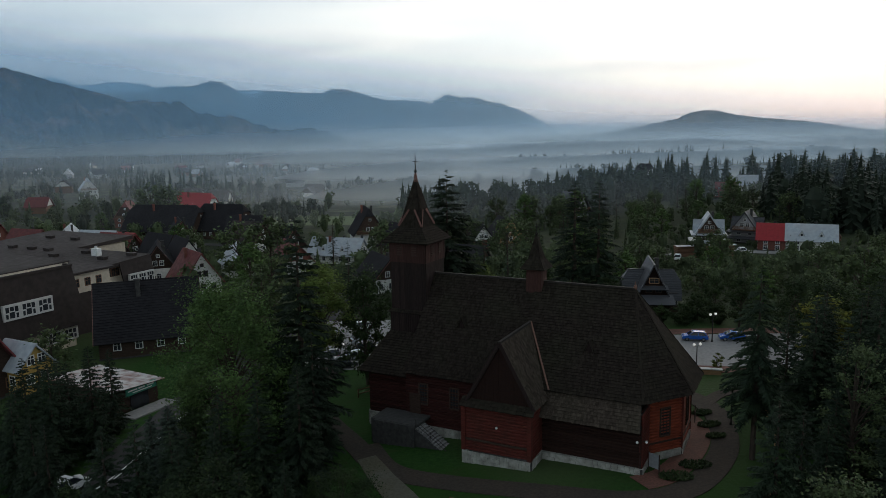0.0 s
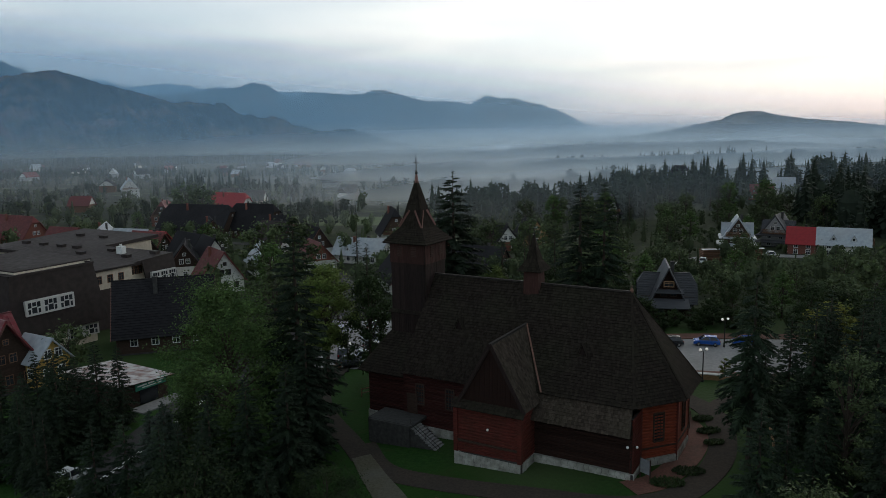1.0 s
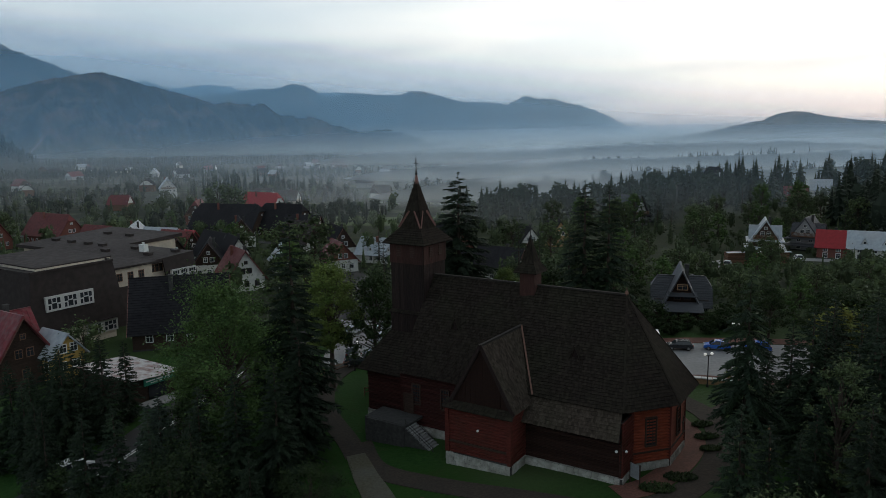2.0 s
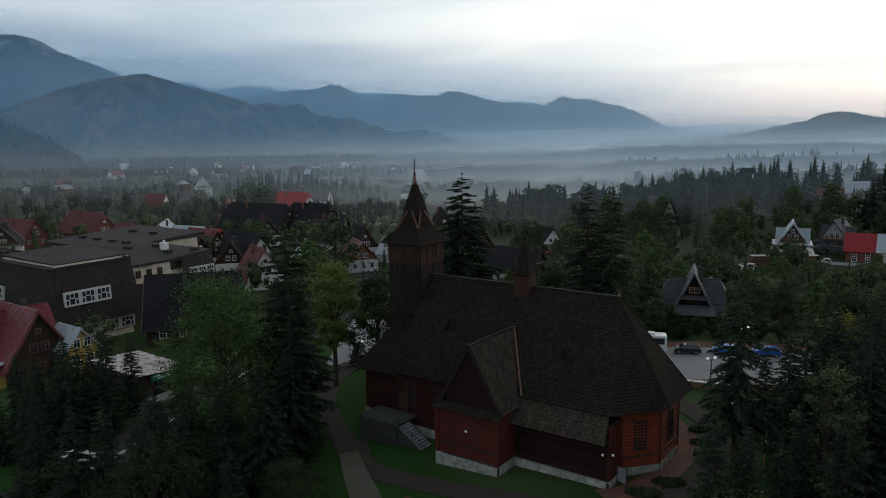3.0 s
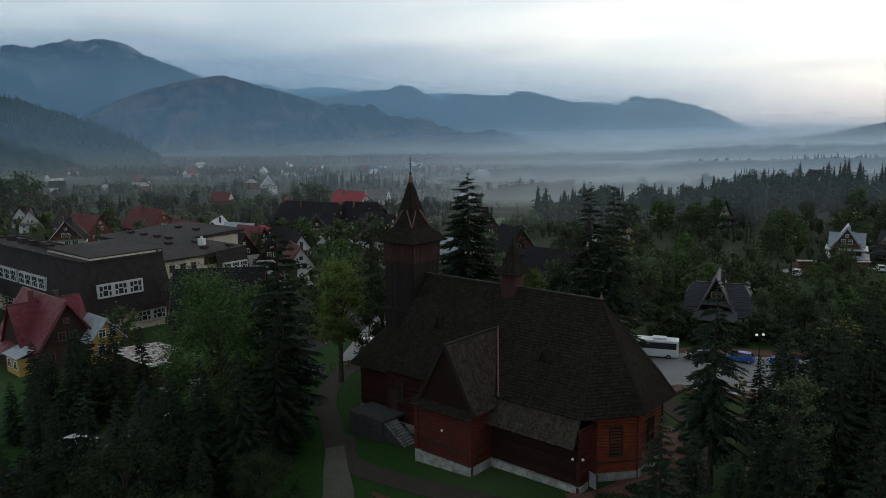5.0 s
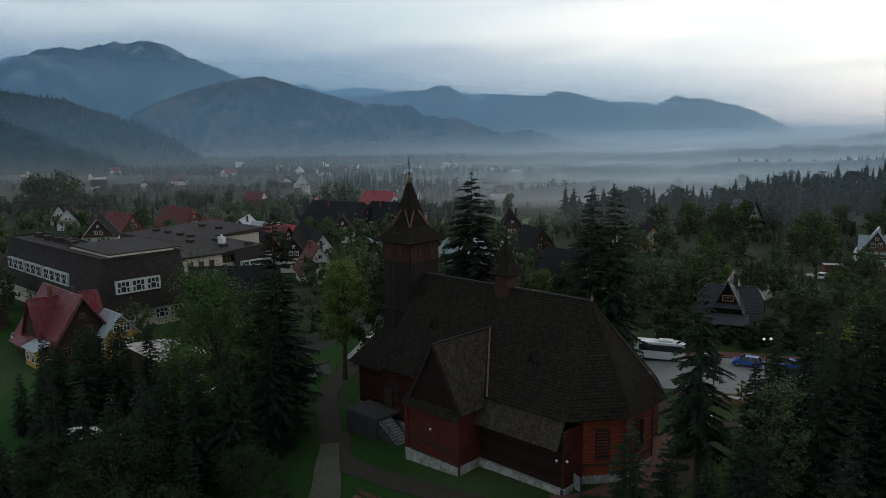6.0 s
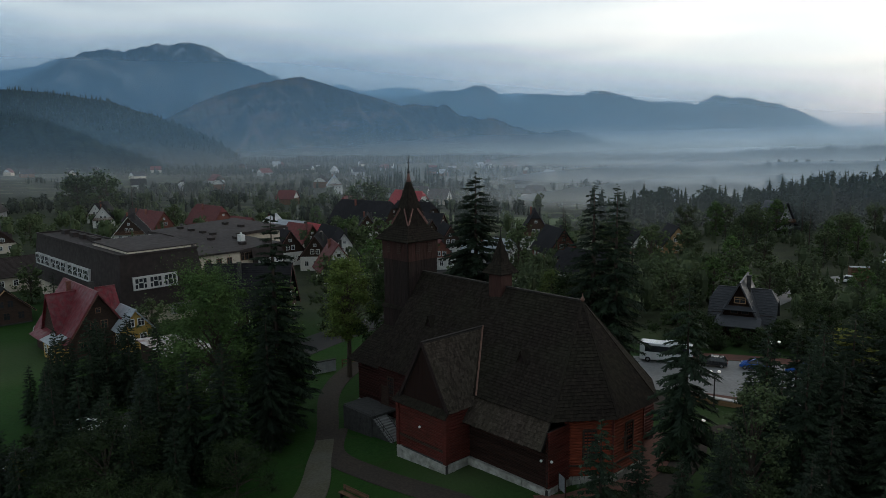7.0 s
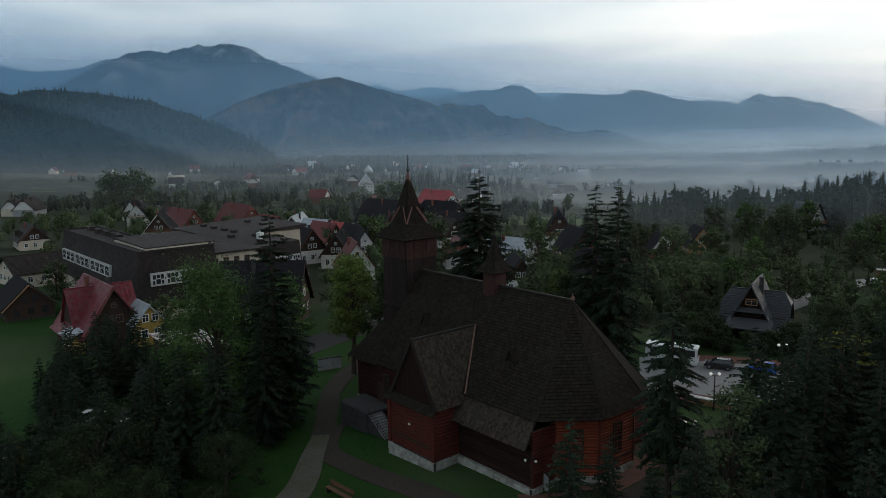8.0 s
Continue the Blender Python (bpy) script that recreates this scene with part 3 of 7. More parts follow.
mountain("backdrop_rock_mountain", "large blue rocky mountain with pale cliffs", [(-51.2, 2.38), (-49.8, 3.25), (-48.7, 4.09), (-47.4, 4.71), (-46.1, 5.42), (-44.8, 5.91), (-43.5, 6.13), (-42.4, 5.97), (-41.4, 6.3), (-40.1, 6.56), (-39.5, 6.45), (-38.5, 6.71), (-36.8, 6.46), (-35.4, 5.64), (-33.8, 5.04), (-32.8, 4.64), (-31.7, 4.18), (-29.7, 3.18), (-26.7, 1.9)], 3900, 900, ROCK, 0.11)
mountain("backdrop_third_range", "blue mountain range with rounded summits", [(-23.6, 2.59), (-22.1, 2.9), (-20.6, 3.1), (-18.3, 3.3), (-17.9, 3.45), (-17.3, 3.65), (-16.5, 3.58), (-15.6, 3.05), (-14.8, 2.48), (-14.1, 2.4), (-13.6, 2.84), (-13, 2.96), (-11.9, 2.83), (-9.9, 2.69), (-9.3, 2.68), (-8.6, 3.01), (-7.6, 2.96), (-6.1, 2.56), (-4, 2.03), (-2.3, 1.37), (-0.6, 0.92), (1.6, 0.25), (3.7, -0.64)], 4050, 600, WOODED, 0.09)
mountain("backdrop_west_ridge", "pale blue mountain ridge against the afterglow", [(-7, 1.24), (-4, 2.12), (-1.9, 2.08), (-1.2, 1.86), (-0.6, 2.19), (0.2, 2.51), (1.2, 2.24), (2.2, 2.26), (3.3, 1.91), (4.4, 1.68), (5.4, 1.32), (6.5, 0.79), (7.5, 0.27), (8.6, -0.38), (9.2, -0.77), (10.5, -1.09)], 4350, 500, WOODED, 0.07)
mountain("backdrop_far_range", "palest far mountain range", [(-58.8, 5.5), (-54.7, 5.53), (-52.9, 4.89), (-51.3, 4.54), (-49.3, 4.6), (-47.9, 4.89), (-46.3, 5.49), (-44.7, 5.23), (-40, 4.4), (-34, 3.6), (-30.3, 3.29), (-28.3, 3.64), (-27.5, 3.84), (-26, 3.26), (-24.7, 3.35), (-24, 3.54), (-22.9, 3.59), (-22.4, 3.4), (-21.7, 3.44), (-21, 3.13), (-19.8, 3.33), (-16.8, 2.9), (-15.2, 2.97), (-14, 2.97), (-12.8, 2.84), (-11.2, 2.12)], 4650, 400, ROCK, 0.07)
mountain("backdrop_east_hill", "broad wooded hill with a bare top in haze", [(0.7, -1.02), (5, -0.92), (8.8, -0.77), (11.3, -0.68), (13.4, -0.34), (15.4, 0.08), (17, 0.38), (17.8, 0.77), (18.7, 0.94), (19.7, 0.88), (20.8, 0.58), (22.7, 0.3), (24.9, 0.1), (26.6, -0.13), (28.3, -0.46), (31, -0.8), (36, -0.9), (45, -0.3), (60, 0.2)], 2400, 420, WOODED, 0.04)


def haze_sheet(R, thick, low, top, lo_z=-20.0, hi_z=40.0, tint=(0.70, 0.85, 0.97), slant=(0, 0), glow_tint=(0.85, 0.91, 0.95)):
    g = Geo()
    flat = R < 1500
    az = np.arange(-80, 75, 1.0)
    floor_z = float(ground_z(0, R)) - 2 if flat else -46.0
    zs = (-60, max(top, 0.45 * R))
    for z in zs:
        if flat:
            g.v += [(R * k, R, z) for k in np.linspace(-2.6, 2.0, len(az))]
        else:
            g.v += [(R * math.sin(radians(a)), R * math.cos(radians(a)), z) for a in az]
    w = len(az)
    g.f = [(j * w + i, j * w + i + 1, (j + 1) * w + i + 1, (j + 1) * w + i) for j in range(len(zs) - 1) for i in range(w - 1)]
    ob = part("haze_sheet", g, mist("mist_and_haze", thick, low, top, lo_z, hi_z, tint, slant, R, floor_z, glow_tint), smooth=True)
    return tagged(ob, "thin sheet with blue-white valley mist and distance haze painted in", "mist", "mist banks in the valley", "stuff")


# haze colours: blue of distant air, and the glow's paleness, set as sheet tints
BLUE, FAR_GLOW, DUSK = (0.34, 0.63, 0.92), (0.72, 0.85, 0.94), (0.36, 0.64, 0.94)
haze_sheet(292, 0.030, 0.055, 60.0, -8.0, 34.0, DUSK)
haze_sheet(450, 0.06, 0.34, 85.0, -16.0, 36.0, DUSK)
haze_sheet(680, 0.10, 0.42, 120.0, -26.0, 40.0, DUSK)
haze_sheet(1150, 0.12, 0.42, 240.0, -34.0, 50.0, DUSK)
haze_sheet(2150, 0.23, 0.56, 480.0, -30.0, 80.0, (0.32, 0.58, 0.92), (1100, 0.12), FAR_GLOW)
haze_sheet(3450, 0.44, 0.46, 700.0, -30.0, 110.0, BLUE, (1800, 0.12), FAR_GLOW)
haze_sheet(4200, 0.44, 0.46, 740.0, -30.0, 110.0, BLUE, (2200, 0.14), FAR_GLOW)
haze_sheet(4500, 0.56, 0.40, 740.0, -30.0, 120.0, (0.42, 0.68, 0.95), (2300, 0.15), FAR_GLOW)

# ---- church ----
CHURCH = pose(-3.12, 81.79, 0, 0, 0, -27)
church = thing("church", CHURCH, "dark wooden church with steep shingled roofs and red log walls", "church")
rs = random.Random(7)


def shingles(g, ul, ur, lr, ll, course=0.31, wide=0.21):
    """Courses of split shingles over a roof face, each one a thin wedge with a ragged lower edge."""
    ul, ur, lr, ll = (Vector(p) for p in (ul, ur, lr, ll))
    nrm = (lr - ll).cross((ul + ur) / 2 - (ll + lr) / 2).normalized()
    rows = max(2, int(((ul + ur) / 2 - (ll + lr) / 2).length / course))
    for j in range(rows):
        s0, s1 = (j - 0.12) / rows, min(1.0, (j + 1.25) / rows)
        a0, b0, a1, b1 = ll.lerp(ul, s0), lr.lerp(ur, s0), ll.lerp(ul, s1), lr.lerp(ur, s1)
        n = max(1, int((b0 - a0).length / wide))
        cut = sorted([0.0, 1.0] + [(i + rs.uniform(-0.25, 0.25)) / n for i in range(1, n)])
        for i in range(len(cut) - 1):
            t0, t1 = cut[i], cut[i + 1] - 0.012 / max(0.3, (b0 - a0).length)
            slip = rs.uniform(-0.05, 0.03)
            d = (a1 - a0).normalized() * slip
            h = 0.065 + rs.uniform(0, 0.05)
            p = [a0.lerp(b0, t0) + d, a0.lerp(b0, t1) + d, a1.lerp(b1, t1), a1.lerp(b1, t0)]
            q = [p[0] + nrm * h, p[1] + nrm * h, p[2] + nrm * 0.012, p[3] + nrm * 0.012]
            g.add(p[:2] + q, ((2, 3, 4, 5), (0, 1, 3, 2)))


def roof_face(name, ul, ur, lr, ll, label="", course=0.31, parent=None, rag=True, skin=None):
    g = Geo()
    pts = [ll, lr, ur, ul] if Vector(ul) != Vector(ur) else [ll, lr, ur]
    g.slab(pts, 0.16)
    ob = part(name, g, M_DECK, parent or church, label)
    if rag:
        s = Geo()
        shingles(s, ul, ur, lr, ll, course)
        tagged(part("shingles", s, skin or M_SHINGLE, ob, "weathered dark grey-brown wooden shingles"), kind="stuff")
    return ob


def log_wall(name, p, q, z0, z1, h=0.30, thick=0.26, material=None, label="", parent=None):
    """Horizontal logs laid up between two corners, each rounded on its face."""
    p, q = Vector((*p, 0)), Vector((*q, 0))
    d = (q - p).normalized()
    s = Vector((-d.y, d.x, 0))
    n = max(1, round((z1 - z0) / h))
    hh = (z1 - z0) / n
    g = Geo()
    g.beam(p + Vector((0, 0, (z0 + z1) / 2)), q + Vector((0, 0, (z0 + z1) / 2)), thick * 0.7, z1 - z0 - 0.02)
    wall = part(name, g, M_DECK, parent or church, label)
    for i in range(n):
        g = Geo()
        za = z0 + i * hh
        e = rs.uniform(0, 0.025)
        prof = [(-thick / 2, 0), (-thick / 2 - 0.05 - e, hh * 0.25), (-thick / 2 - 0.05 - e, hh * 0.75), (-thick / 2, hh * 0.95), (thick / 2, hh * 0.95), (thick / 2, 0)]
        pts = [e0 + s * k + Vector((0, 0, za + z)) for e0 in (p, q) for k, z in prof]
        m = len(prof)
        g.add(pts, [tuple(range(m)), tuple(range(2 * m - 1, m - 1, -1))] + [(k, k + m, (k + 1) % m + m, (k + 1) % m) for k in range(m)])
        part("log", g, material or M_LOG, wall)
    return wall


def board_wall(name, p, q, z0, z1, w=0.26, thick=0.18, material=None, parent=None, peak=None, label=""):
    """Upright boards between two corners; with peak, cut to a gable."""
    g = Geo()
    p, q = Vector((*p, 0)), Vector((*q, 0))
    d = (q - p).normalized()
    s = Vector((d.y, -d.x, 0))
    n = max(1, round((q - p).length / w))
    back = Geo()
    if peak is None:
        back.beam(p + Vector((0, 0, (z0 + z1) / 2)), q + Vector((0, 0, (z0 + z1) / 2)), thick * 0.7, z1 - z0 - 0.02)
    else:
        back.slab([p + Vector((0, 0, z0)), q + Vector((0, 0, z0)), (p + q) / 2 + Vector((0, 0, peak))], 0.05)
    wall = part(name, back, M_DECK, parent or church, label)
    for i in range(n):
        a, b = p.lerp(q, i / n), p.lerp(q, (i + 0.94) / n)
        o = s * (thick / 2 + rs.uniform(0, 0.03))
        tops = [z1, z1]
        if peak is not None:
            tops = [z0 + 0.05 + (peak - z0) * (1 - abs(2 * k / n - 1)) for k in (i, i + 0.94)]
        pts = [a + o, b + o, b - s * thick / 2, a - s * thick / 2]
        g.add([v + Vector((0, 0, z0)) for v in pts] + [v + Vector((0, 0, tops[k])) for v, k in zip(pts, (0, 1, 1, 0))],
              ((3, 2, 1, 0), (4, 5, 6, 7), (0, 1, 5, 4), (1, 2, 6, 5), (2, 3, 7, 6), (3, 0, 4, 7)))
    tagged(part("boarding", g, material or M_TOWER, wall), kind="stuff")
    return wall


def stone_wall(name, p, q, z0, z1, thick=0.5, w=0.6, h=0.36, material=None, parent=None, label="", z0b=None):
    """Coursed field stones; z0b: the foot at the far end where the ground slopes."""
    p, q = Vector((*p, 0)), Vector((*q, 0))
    L = (q - p).length
    ang = math.degrees(math.atan2((q - p).y, (q - p).x))
    z0b = z0 if z0b is None else z0b
    rows = max(1, round((z1 - min(z0, z0b)) / h))
    hh = (z1 - min(z0, z0b)) / rows
    g = Geo()
    g.beam((p.x, p.y, (z1 + z0) / 2 - 0.01), (q.x, q.y, (z1 + z0b) / 2 - 0.01), thick - 0.09, z1 - min(z0, z0b) - 0.04)
    wall = part(name, g, M_DSTONE, parent or church, label)
    for j in range(rows):
        x = 0.0
        while x < L - 0.05:
            ww = min(L - x, w * rs.uniform(0.6, 1.4))
            if L - x - ww < 0.2:
                ww = L - x
            c = p.lerp(q, (x + ww / 2) / L)
            zc = z1 - (j + 0.5) * hh
            if zc + hh / 2 > np.interp((x + ww / 2) / L, (0, 1), (z0, z0b)):
                g = Geo()
                g.box((c.x, c.y, zc), (ww - 0.025, thick + rs.uniform(-0.04, 0.05), hh - 0.025), ang, rs.uniform(0.96, 1.0))
                part("stone", g, material or M_STONE, wall)
            x += ww
    return wall


def church_window(p, q, z0, z1, parent, n_out):
    """A tall leaded window with a timber surround, set on a wall."""
    p, q, o = Vector((*p, 0)), Vector((*q, 0)), Vector((*n_out, 0))
    g = Geo()
    for a, b in (((p, z0), (q, z0)), ((p, z1), (q, z1)), ((p, z0), (p, z1)), ((q, z0), (q, z1))):
        g.beam(a[0] + o * 0.22 + Vector((0, 0, a[1])), b[0] + o * 0.22 + Vector((0, 0, b[1])), 0.14, 0.14)
    w = part("window", g, M_DWOOD, parent, "tall window with dark timber surround")
    g = Geo()
    a, b = p + o * 0.185, q + o * 0.185
    g.slab([a + Vector((0, 0, z0)), b + Vector((0, 0, z0)), b + Vector((0, 0, z1)), a + Vector((0, 0, z1))], 0.02)
    part("pane", g, M_GLASS, w, "dark leaded glass")
    g = Geo()
    for k in (1 / 3, 2 / 3):
        c = a.lerp(b, k) + o * 0.02
        g.beam(c + Vector((0, 0, z0)), c + Vector((0, 0, z1)), 0.05)
    for k in (0.25, 0.5, 0.75):
        z = Vector((0, 0, z0 + (z1 - z0) * k))
        g.beam(a + z + o * 0.02, b + z + o * 0.02, 0.05)
    part("glazing_bar", g, M_DWOOD, w)


# main roof: a steeper one over the nave, a broader one over the chancel, parted at the ridge turret
RZ, EZ, CZ, CV = 15.1, 5.75, 6.4, 7.75
roof_face("nave_roof", (2.2, 0, RZ), (14.6, 0, RZ), (14.6, -7.1, EZ), (1.85, -7.1, EZ), "steep shingled nave roof")
roof_face("nave_roof", (14.6, 0, RZ), (2.2, 0, RZ), (1.85, 7.1, EZ), (14.6, 7.1, EZ), "steep shingled nave roof", rag=False)
roof_face("chancel_roof", (14.2, 0, RZ - 0.05), (24.3, 0, RZ - 0.05), (26.95, -CV, CZ), (14.2, -CV, CZ), "broad shingled chancel roof")
roof_face("chancel_roof", (24.3, 0, RZ - 0.05), (14.2, 0, RZ - 0.05), (14.2, CV, CZ), (26.95, CV, CZ), "broad shingled chancel roof", rag=False)
AP = [(26.95, -CV), (30.5, -3.2), (30.5, 3.2), (26.95, CV)]
for (ax, ay), (bx, by) in zip(AP[:-1], AP[1:]):
    roof_face("apse_roof", (24.3, 0, RZ - 0.05), (24.3, 0, RZ - 0.05), (bx, by, CZ), (ax, ay, CZ), "steep shingled apse roof facet")
g = Geo()
g.beam((2.2, 0, RZ + 0.07), (24.3, 0, RZ + 0.07), 0.34, 0.16)
part("ridge_board", g, M_DECK, church)
for ax, ay in AP:
    g = Geo()
    g.beam((24.3, 0, RZ + 0.03), (ax, ay, CZ + 0.06), 0.2, 0.10)
    part("hip_board", g, M_SHINGLE, church)
g = Geo()
g.lathe((24.3, 0, RZ), [(0.12, 0), (0.2, 0.15), (0.16, 0.32), (0.05, 0.5), (0.03, 0.75)], 8)
part("finial", g, M_FLASH, church, "small pale ridge finial")
# west gable above the nave's end
g = Geo()
g.slab([(2.15, -6.4, EZ), (2.15, 0, RZ - 0.5), (2.15, 6.4, EZ)], 0.2)
part("west_gable", g, M_TOWER, church)

# side aisles of the chancel, low shingled lean-to
for s in (-1, 1):
    a, b = [(17.6, s * 7.55, 6.3), (26.75, s * 7.55, 6.3)], [(27.0, s * 9.1, 4.2), (17.6, s * 9.1, 4.2)]
    if s < 0:
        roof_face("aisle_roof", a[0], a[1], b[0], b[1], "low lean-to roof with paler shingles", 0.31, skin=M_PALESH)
    else:
        roof_face("aisle_roof", a[1], a[0], b[1], b[0], "low lean-to roof with paler shingles", 0.33)
    # the near aisle wall has the deep eave's shade put into its colour
    log_wall("aisle_wall", (17.3, -8.0), (26.9, -8.0), 0.55, 4.8, material=M_DARKSHADE, label="log wall coloured almost black for the shade of deep eaves") if s < 0 else log_wall("aisle_wall", (26.9, 8.2), (17.3, 8.2), 0.55, 4.55)
    if s < 0:
        log_wall("aisle_end_wall", (26.9, -8.2), (26.9, -4.5), 0.55, 5.6)
        stone_wall("plinth", (17.4, -8.2), (26.95, -8.2), -0.55, 0.55, 0.62, label="pale stone plinth")
        stone_wall("plinth", (26.95, -8.35), (26.95, -4.4), -0.3, 0.55, 0.5, label="pale stone plinth")
    else:
        log_wall("aisle_end_wall", (26.9, 4.5), (26.9, 8.2), 0.55, 5.6)
        stone_wall("plinth", (26.95, 8.2), (17.4, 8.2), -0.55, 0.55, 0.62)

# apse walls, red logs on a low stone plinth, with tall windows
AW = [(26.8, -5.4), (29.35, -2.4), (29.35, 2.4), (26.8, 5.4)]
for k, (a, b) in enumerate(zip(AW[:-1], AW[1:])):
    log_wall("apse_wall", a, b, 0.75, 6.0, label="orange-red log wall of the apse, western light put into its colour", material=M_SUNLITLOG)
    stone_wall("plinth", a, b, -0.25, 0.75, 0.55, label="pale stone plinth")
    va, vb = Vector(a), Vector(b)
    d = (vb - va).normalized()
    o = (d.y, -d.x)
    L = (vb - va).length
    church_window(va + d * (L * 0.5 - 0.55), va + d * (L * 0.5 + 0.55), 2.3, 5.0, church, o)
    g = Geo()
    g.box((a[0] + o[0] * 0.05, a[1] + o[1] * 0.05, 3.2), (0.34, 0.34, 5.2), 25)
    part("corner_post", g, M_LOG, church)
    g = Geo()
    g.beam((*(va + Vector(o) * 0.2), 1.75), (*(vb + Vector(o) * 0.2), 1.75), 0.14, 0.16)
    part("ledge_beam", g, M_DWOOD, church)

# transepts
for s in (-1, 1):
    TR, TE, tx, te = 11.55, 5.55, (10.85, 17.5), (10.95, 18.0)
    mid = 14.6
    y0, y1 = s * 11.25, s * 4.0
    rfr, lfr = ((mid, y1, TR), (mid, y0, TR)), None
    if s < 0:
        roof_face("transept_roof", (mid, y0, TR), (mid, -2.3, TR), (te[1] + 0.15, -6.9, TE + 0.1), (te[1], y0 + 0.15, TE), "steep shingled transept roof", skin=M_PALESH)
        roof_face("transept_roof", (mid, -2.3, TR), (mid, y0, TR), (11.2, y0 + 0.15, TE), (11.05, -6.9, TE + 0.1), "steep shingled transept roof")
        board_wall("transept_gable", (11.3, -11.0), (17.9, -11.0), TE, 0, 0.26, 0.2, M_DARKSHADE, peak=TR - 0.25, label="dark boarded gable")
        roof_face("gable_skirt", (10.75, -10.95, TE + 0.35), (17.95, -10.95, TE + 0.35), (18.05, -11.75, TE - 0.35), (10.65, -11.75, TE - 0.35), "narrow shingled skirt roof", 0.3)
        log_wall("transept_wall", (tx[0], -11.0), (tx[1], -11.0), 0.6, TE, label="red log wall of the transept")
        log_wall("transept_wall", (tx[1], -11.0), (tx[1], -8.2), 0.6, TE)
        log_wall("transept_wall", (tx[0], -6.3), (tx[0], -11.0), 0.6, TE)
        stone_wall("plinth", (tx[0] - 0.15, -11.05), (tx[1] + 0.15, -11.05), -0.95, 0.6, 0.6, 0.5, label="whitewashed stone plinth", z0b=-0.6)
        stone_wall("plinth", (tx[1] + 0.02, -11.1), (tx[1] + 0.02, -8.2), -0.6, 0.6, 0.5, label="whitewashed stone plinth")
        for x in tx:
            g = Geo()
            g.box((x, -11.1, 3.05), (0.42, 0.42, 4.9))
            part("corner_post", g, M_LOG, church, "notched red corner post")
        for px in (11.15, 18.0):
            g = Geo()
            g.beam((mid, -11.3, TR + 0.03), (px, -11.3, TE - 0.05), 0.12, 0.34)
            part("barge_board", g, M_TOWER, church)
        g = Geo()
        g.beam((mid + 0.1, -3.25, TR + 0.12), (18.15, -7.8, TE + 0.95), 0.16, 0.06)
        part("valley_flashing", g, M_FLASH, church, "copper-coloured valley flashing")
        g = Geo()
        g.beam((mid, -2.3, TR + 0.06), (mid, -11.3, TR + 0.06), 0.28, 0.14)
        part("ridge_board", g, M_DECK, church)
        g = Geo()
        g.beam((tx[0] + 0.1, -11.2, 1.75), (tx[1] - 0.1, -11.2, 1.75), 0.12, 0.18)
        part("ledge_beam", g, M_DWOOD, church)
    else:
        roof_face("transept_roof", (mid, 2.3, TR), (mid, y0, TR), (te[1], y0 - 0.15, TE), (te[1] + 0.15, 6.9, TE + 0.1), "steep shingled transept roof", rag=False)
        roof_face("transept_roof", (mid, y0, TR), (mid, 2.3, TR), (11.05, 6.9, TE + 0.1), (11.2, y0 - 0.15, TE), "steep shingled transept roof", rag=False)
        g = Geo()
        g.slab([(17.9, 11.0, TE), (11.3, 11.0, TE), (mid, 11.0, TR - 0.25)], 0.2)
        part("transept_gable", g, M_TOWER, church)
        log_wall("transept_wall", (tx[1], 11.0), (tx[0], 11.0), 0.6, TE)
        log_wall("transept_wall", (tx[1], 8.2), (tx[1], 11.0), 0.6, TE)
        log_wall("transept_wall", (tx[0], 11.0), (tx[0], 6.3), 0.6, TE)
        stone_wall("plinth", (tx[1], 11.05), (tx[0], 11.05), -0.9, 0.6, 0.6)

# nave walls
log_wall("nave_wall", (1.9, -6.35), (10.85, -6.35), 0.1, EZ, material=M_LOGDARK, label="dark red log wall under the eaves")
log_wall("nave_wall", (10.85, 6.35), (1.9, 6.35), 0.1, EZ)
stone_wall("plinth", (1.7, -6.4), (10.9, -6.4), -1.7, 0.1, 0.6, label="pale stone plinth")
stone_wall("plinth", (10.9, 6.4), (1.7, 6.4), -1.7, 0.1, 0.6)
for k in (4.0, 7.6):
    church_window((k - 0.5, -6.35), (k + 0.5, -6.35), 2.4, 4.6, church, (0, -1))

# narthex round the tower's foot
NW = [(-3.4, 5.2), (-3.4, -5.2), (1.95, -5.2)]
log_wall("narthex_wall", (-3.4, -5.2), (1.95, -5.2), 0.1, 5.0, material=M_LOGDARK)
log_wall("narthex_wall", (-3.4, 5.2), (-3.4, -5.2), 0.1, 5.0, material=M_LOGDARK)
log_wall("narthex_wall", (1.95, 5.2), (-3.4, 5.2), 0.1, 5.0)
stone_wall("plinth", (-3.5, -5.25), (1.9, -5.25), -1.9, 0.1, 0.6)
stone_wall("plinth", (-3.45, 5.25), (-3.45, -5.25), -1.9, 0.1, 0.6)
roof_face("narthex_roof", (-2.3, -2.3, 8.7), (1.95, -2.3, 8.7), (1.95, -6.2, 4.9), (-4.3, -6.2, 4.9), "shingled lean-to roof at the tower's foot")
roof_face("narthex_roof", (-2.3, 2.3, 8.7), (-2.3, -2.3, 8.7), (-4.3, -6.2, 4.9), (-4.3, 6.2, 4.9), "shingled lean-to roof at the tower's foot")
roof_face("narthex_roof", (1.95, 2.3, 8.7), (-2.3, 2.3, 8.7), (-4.3, 6.2, 4.9), (1.95, 6.2, 4.9), "shingled lean-to roof at the tower's foot", rag=False)

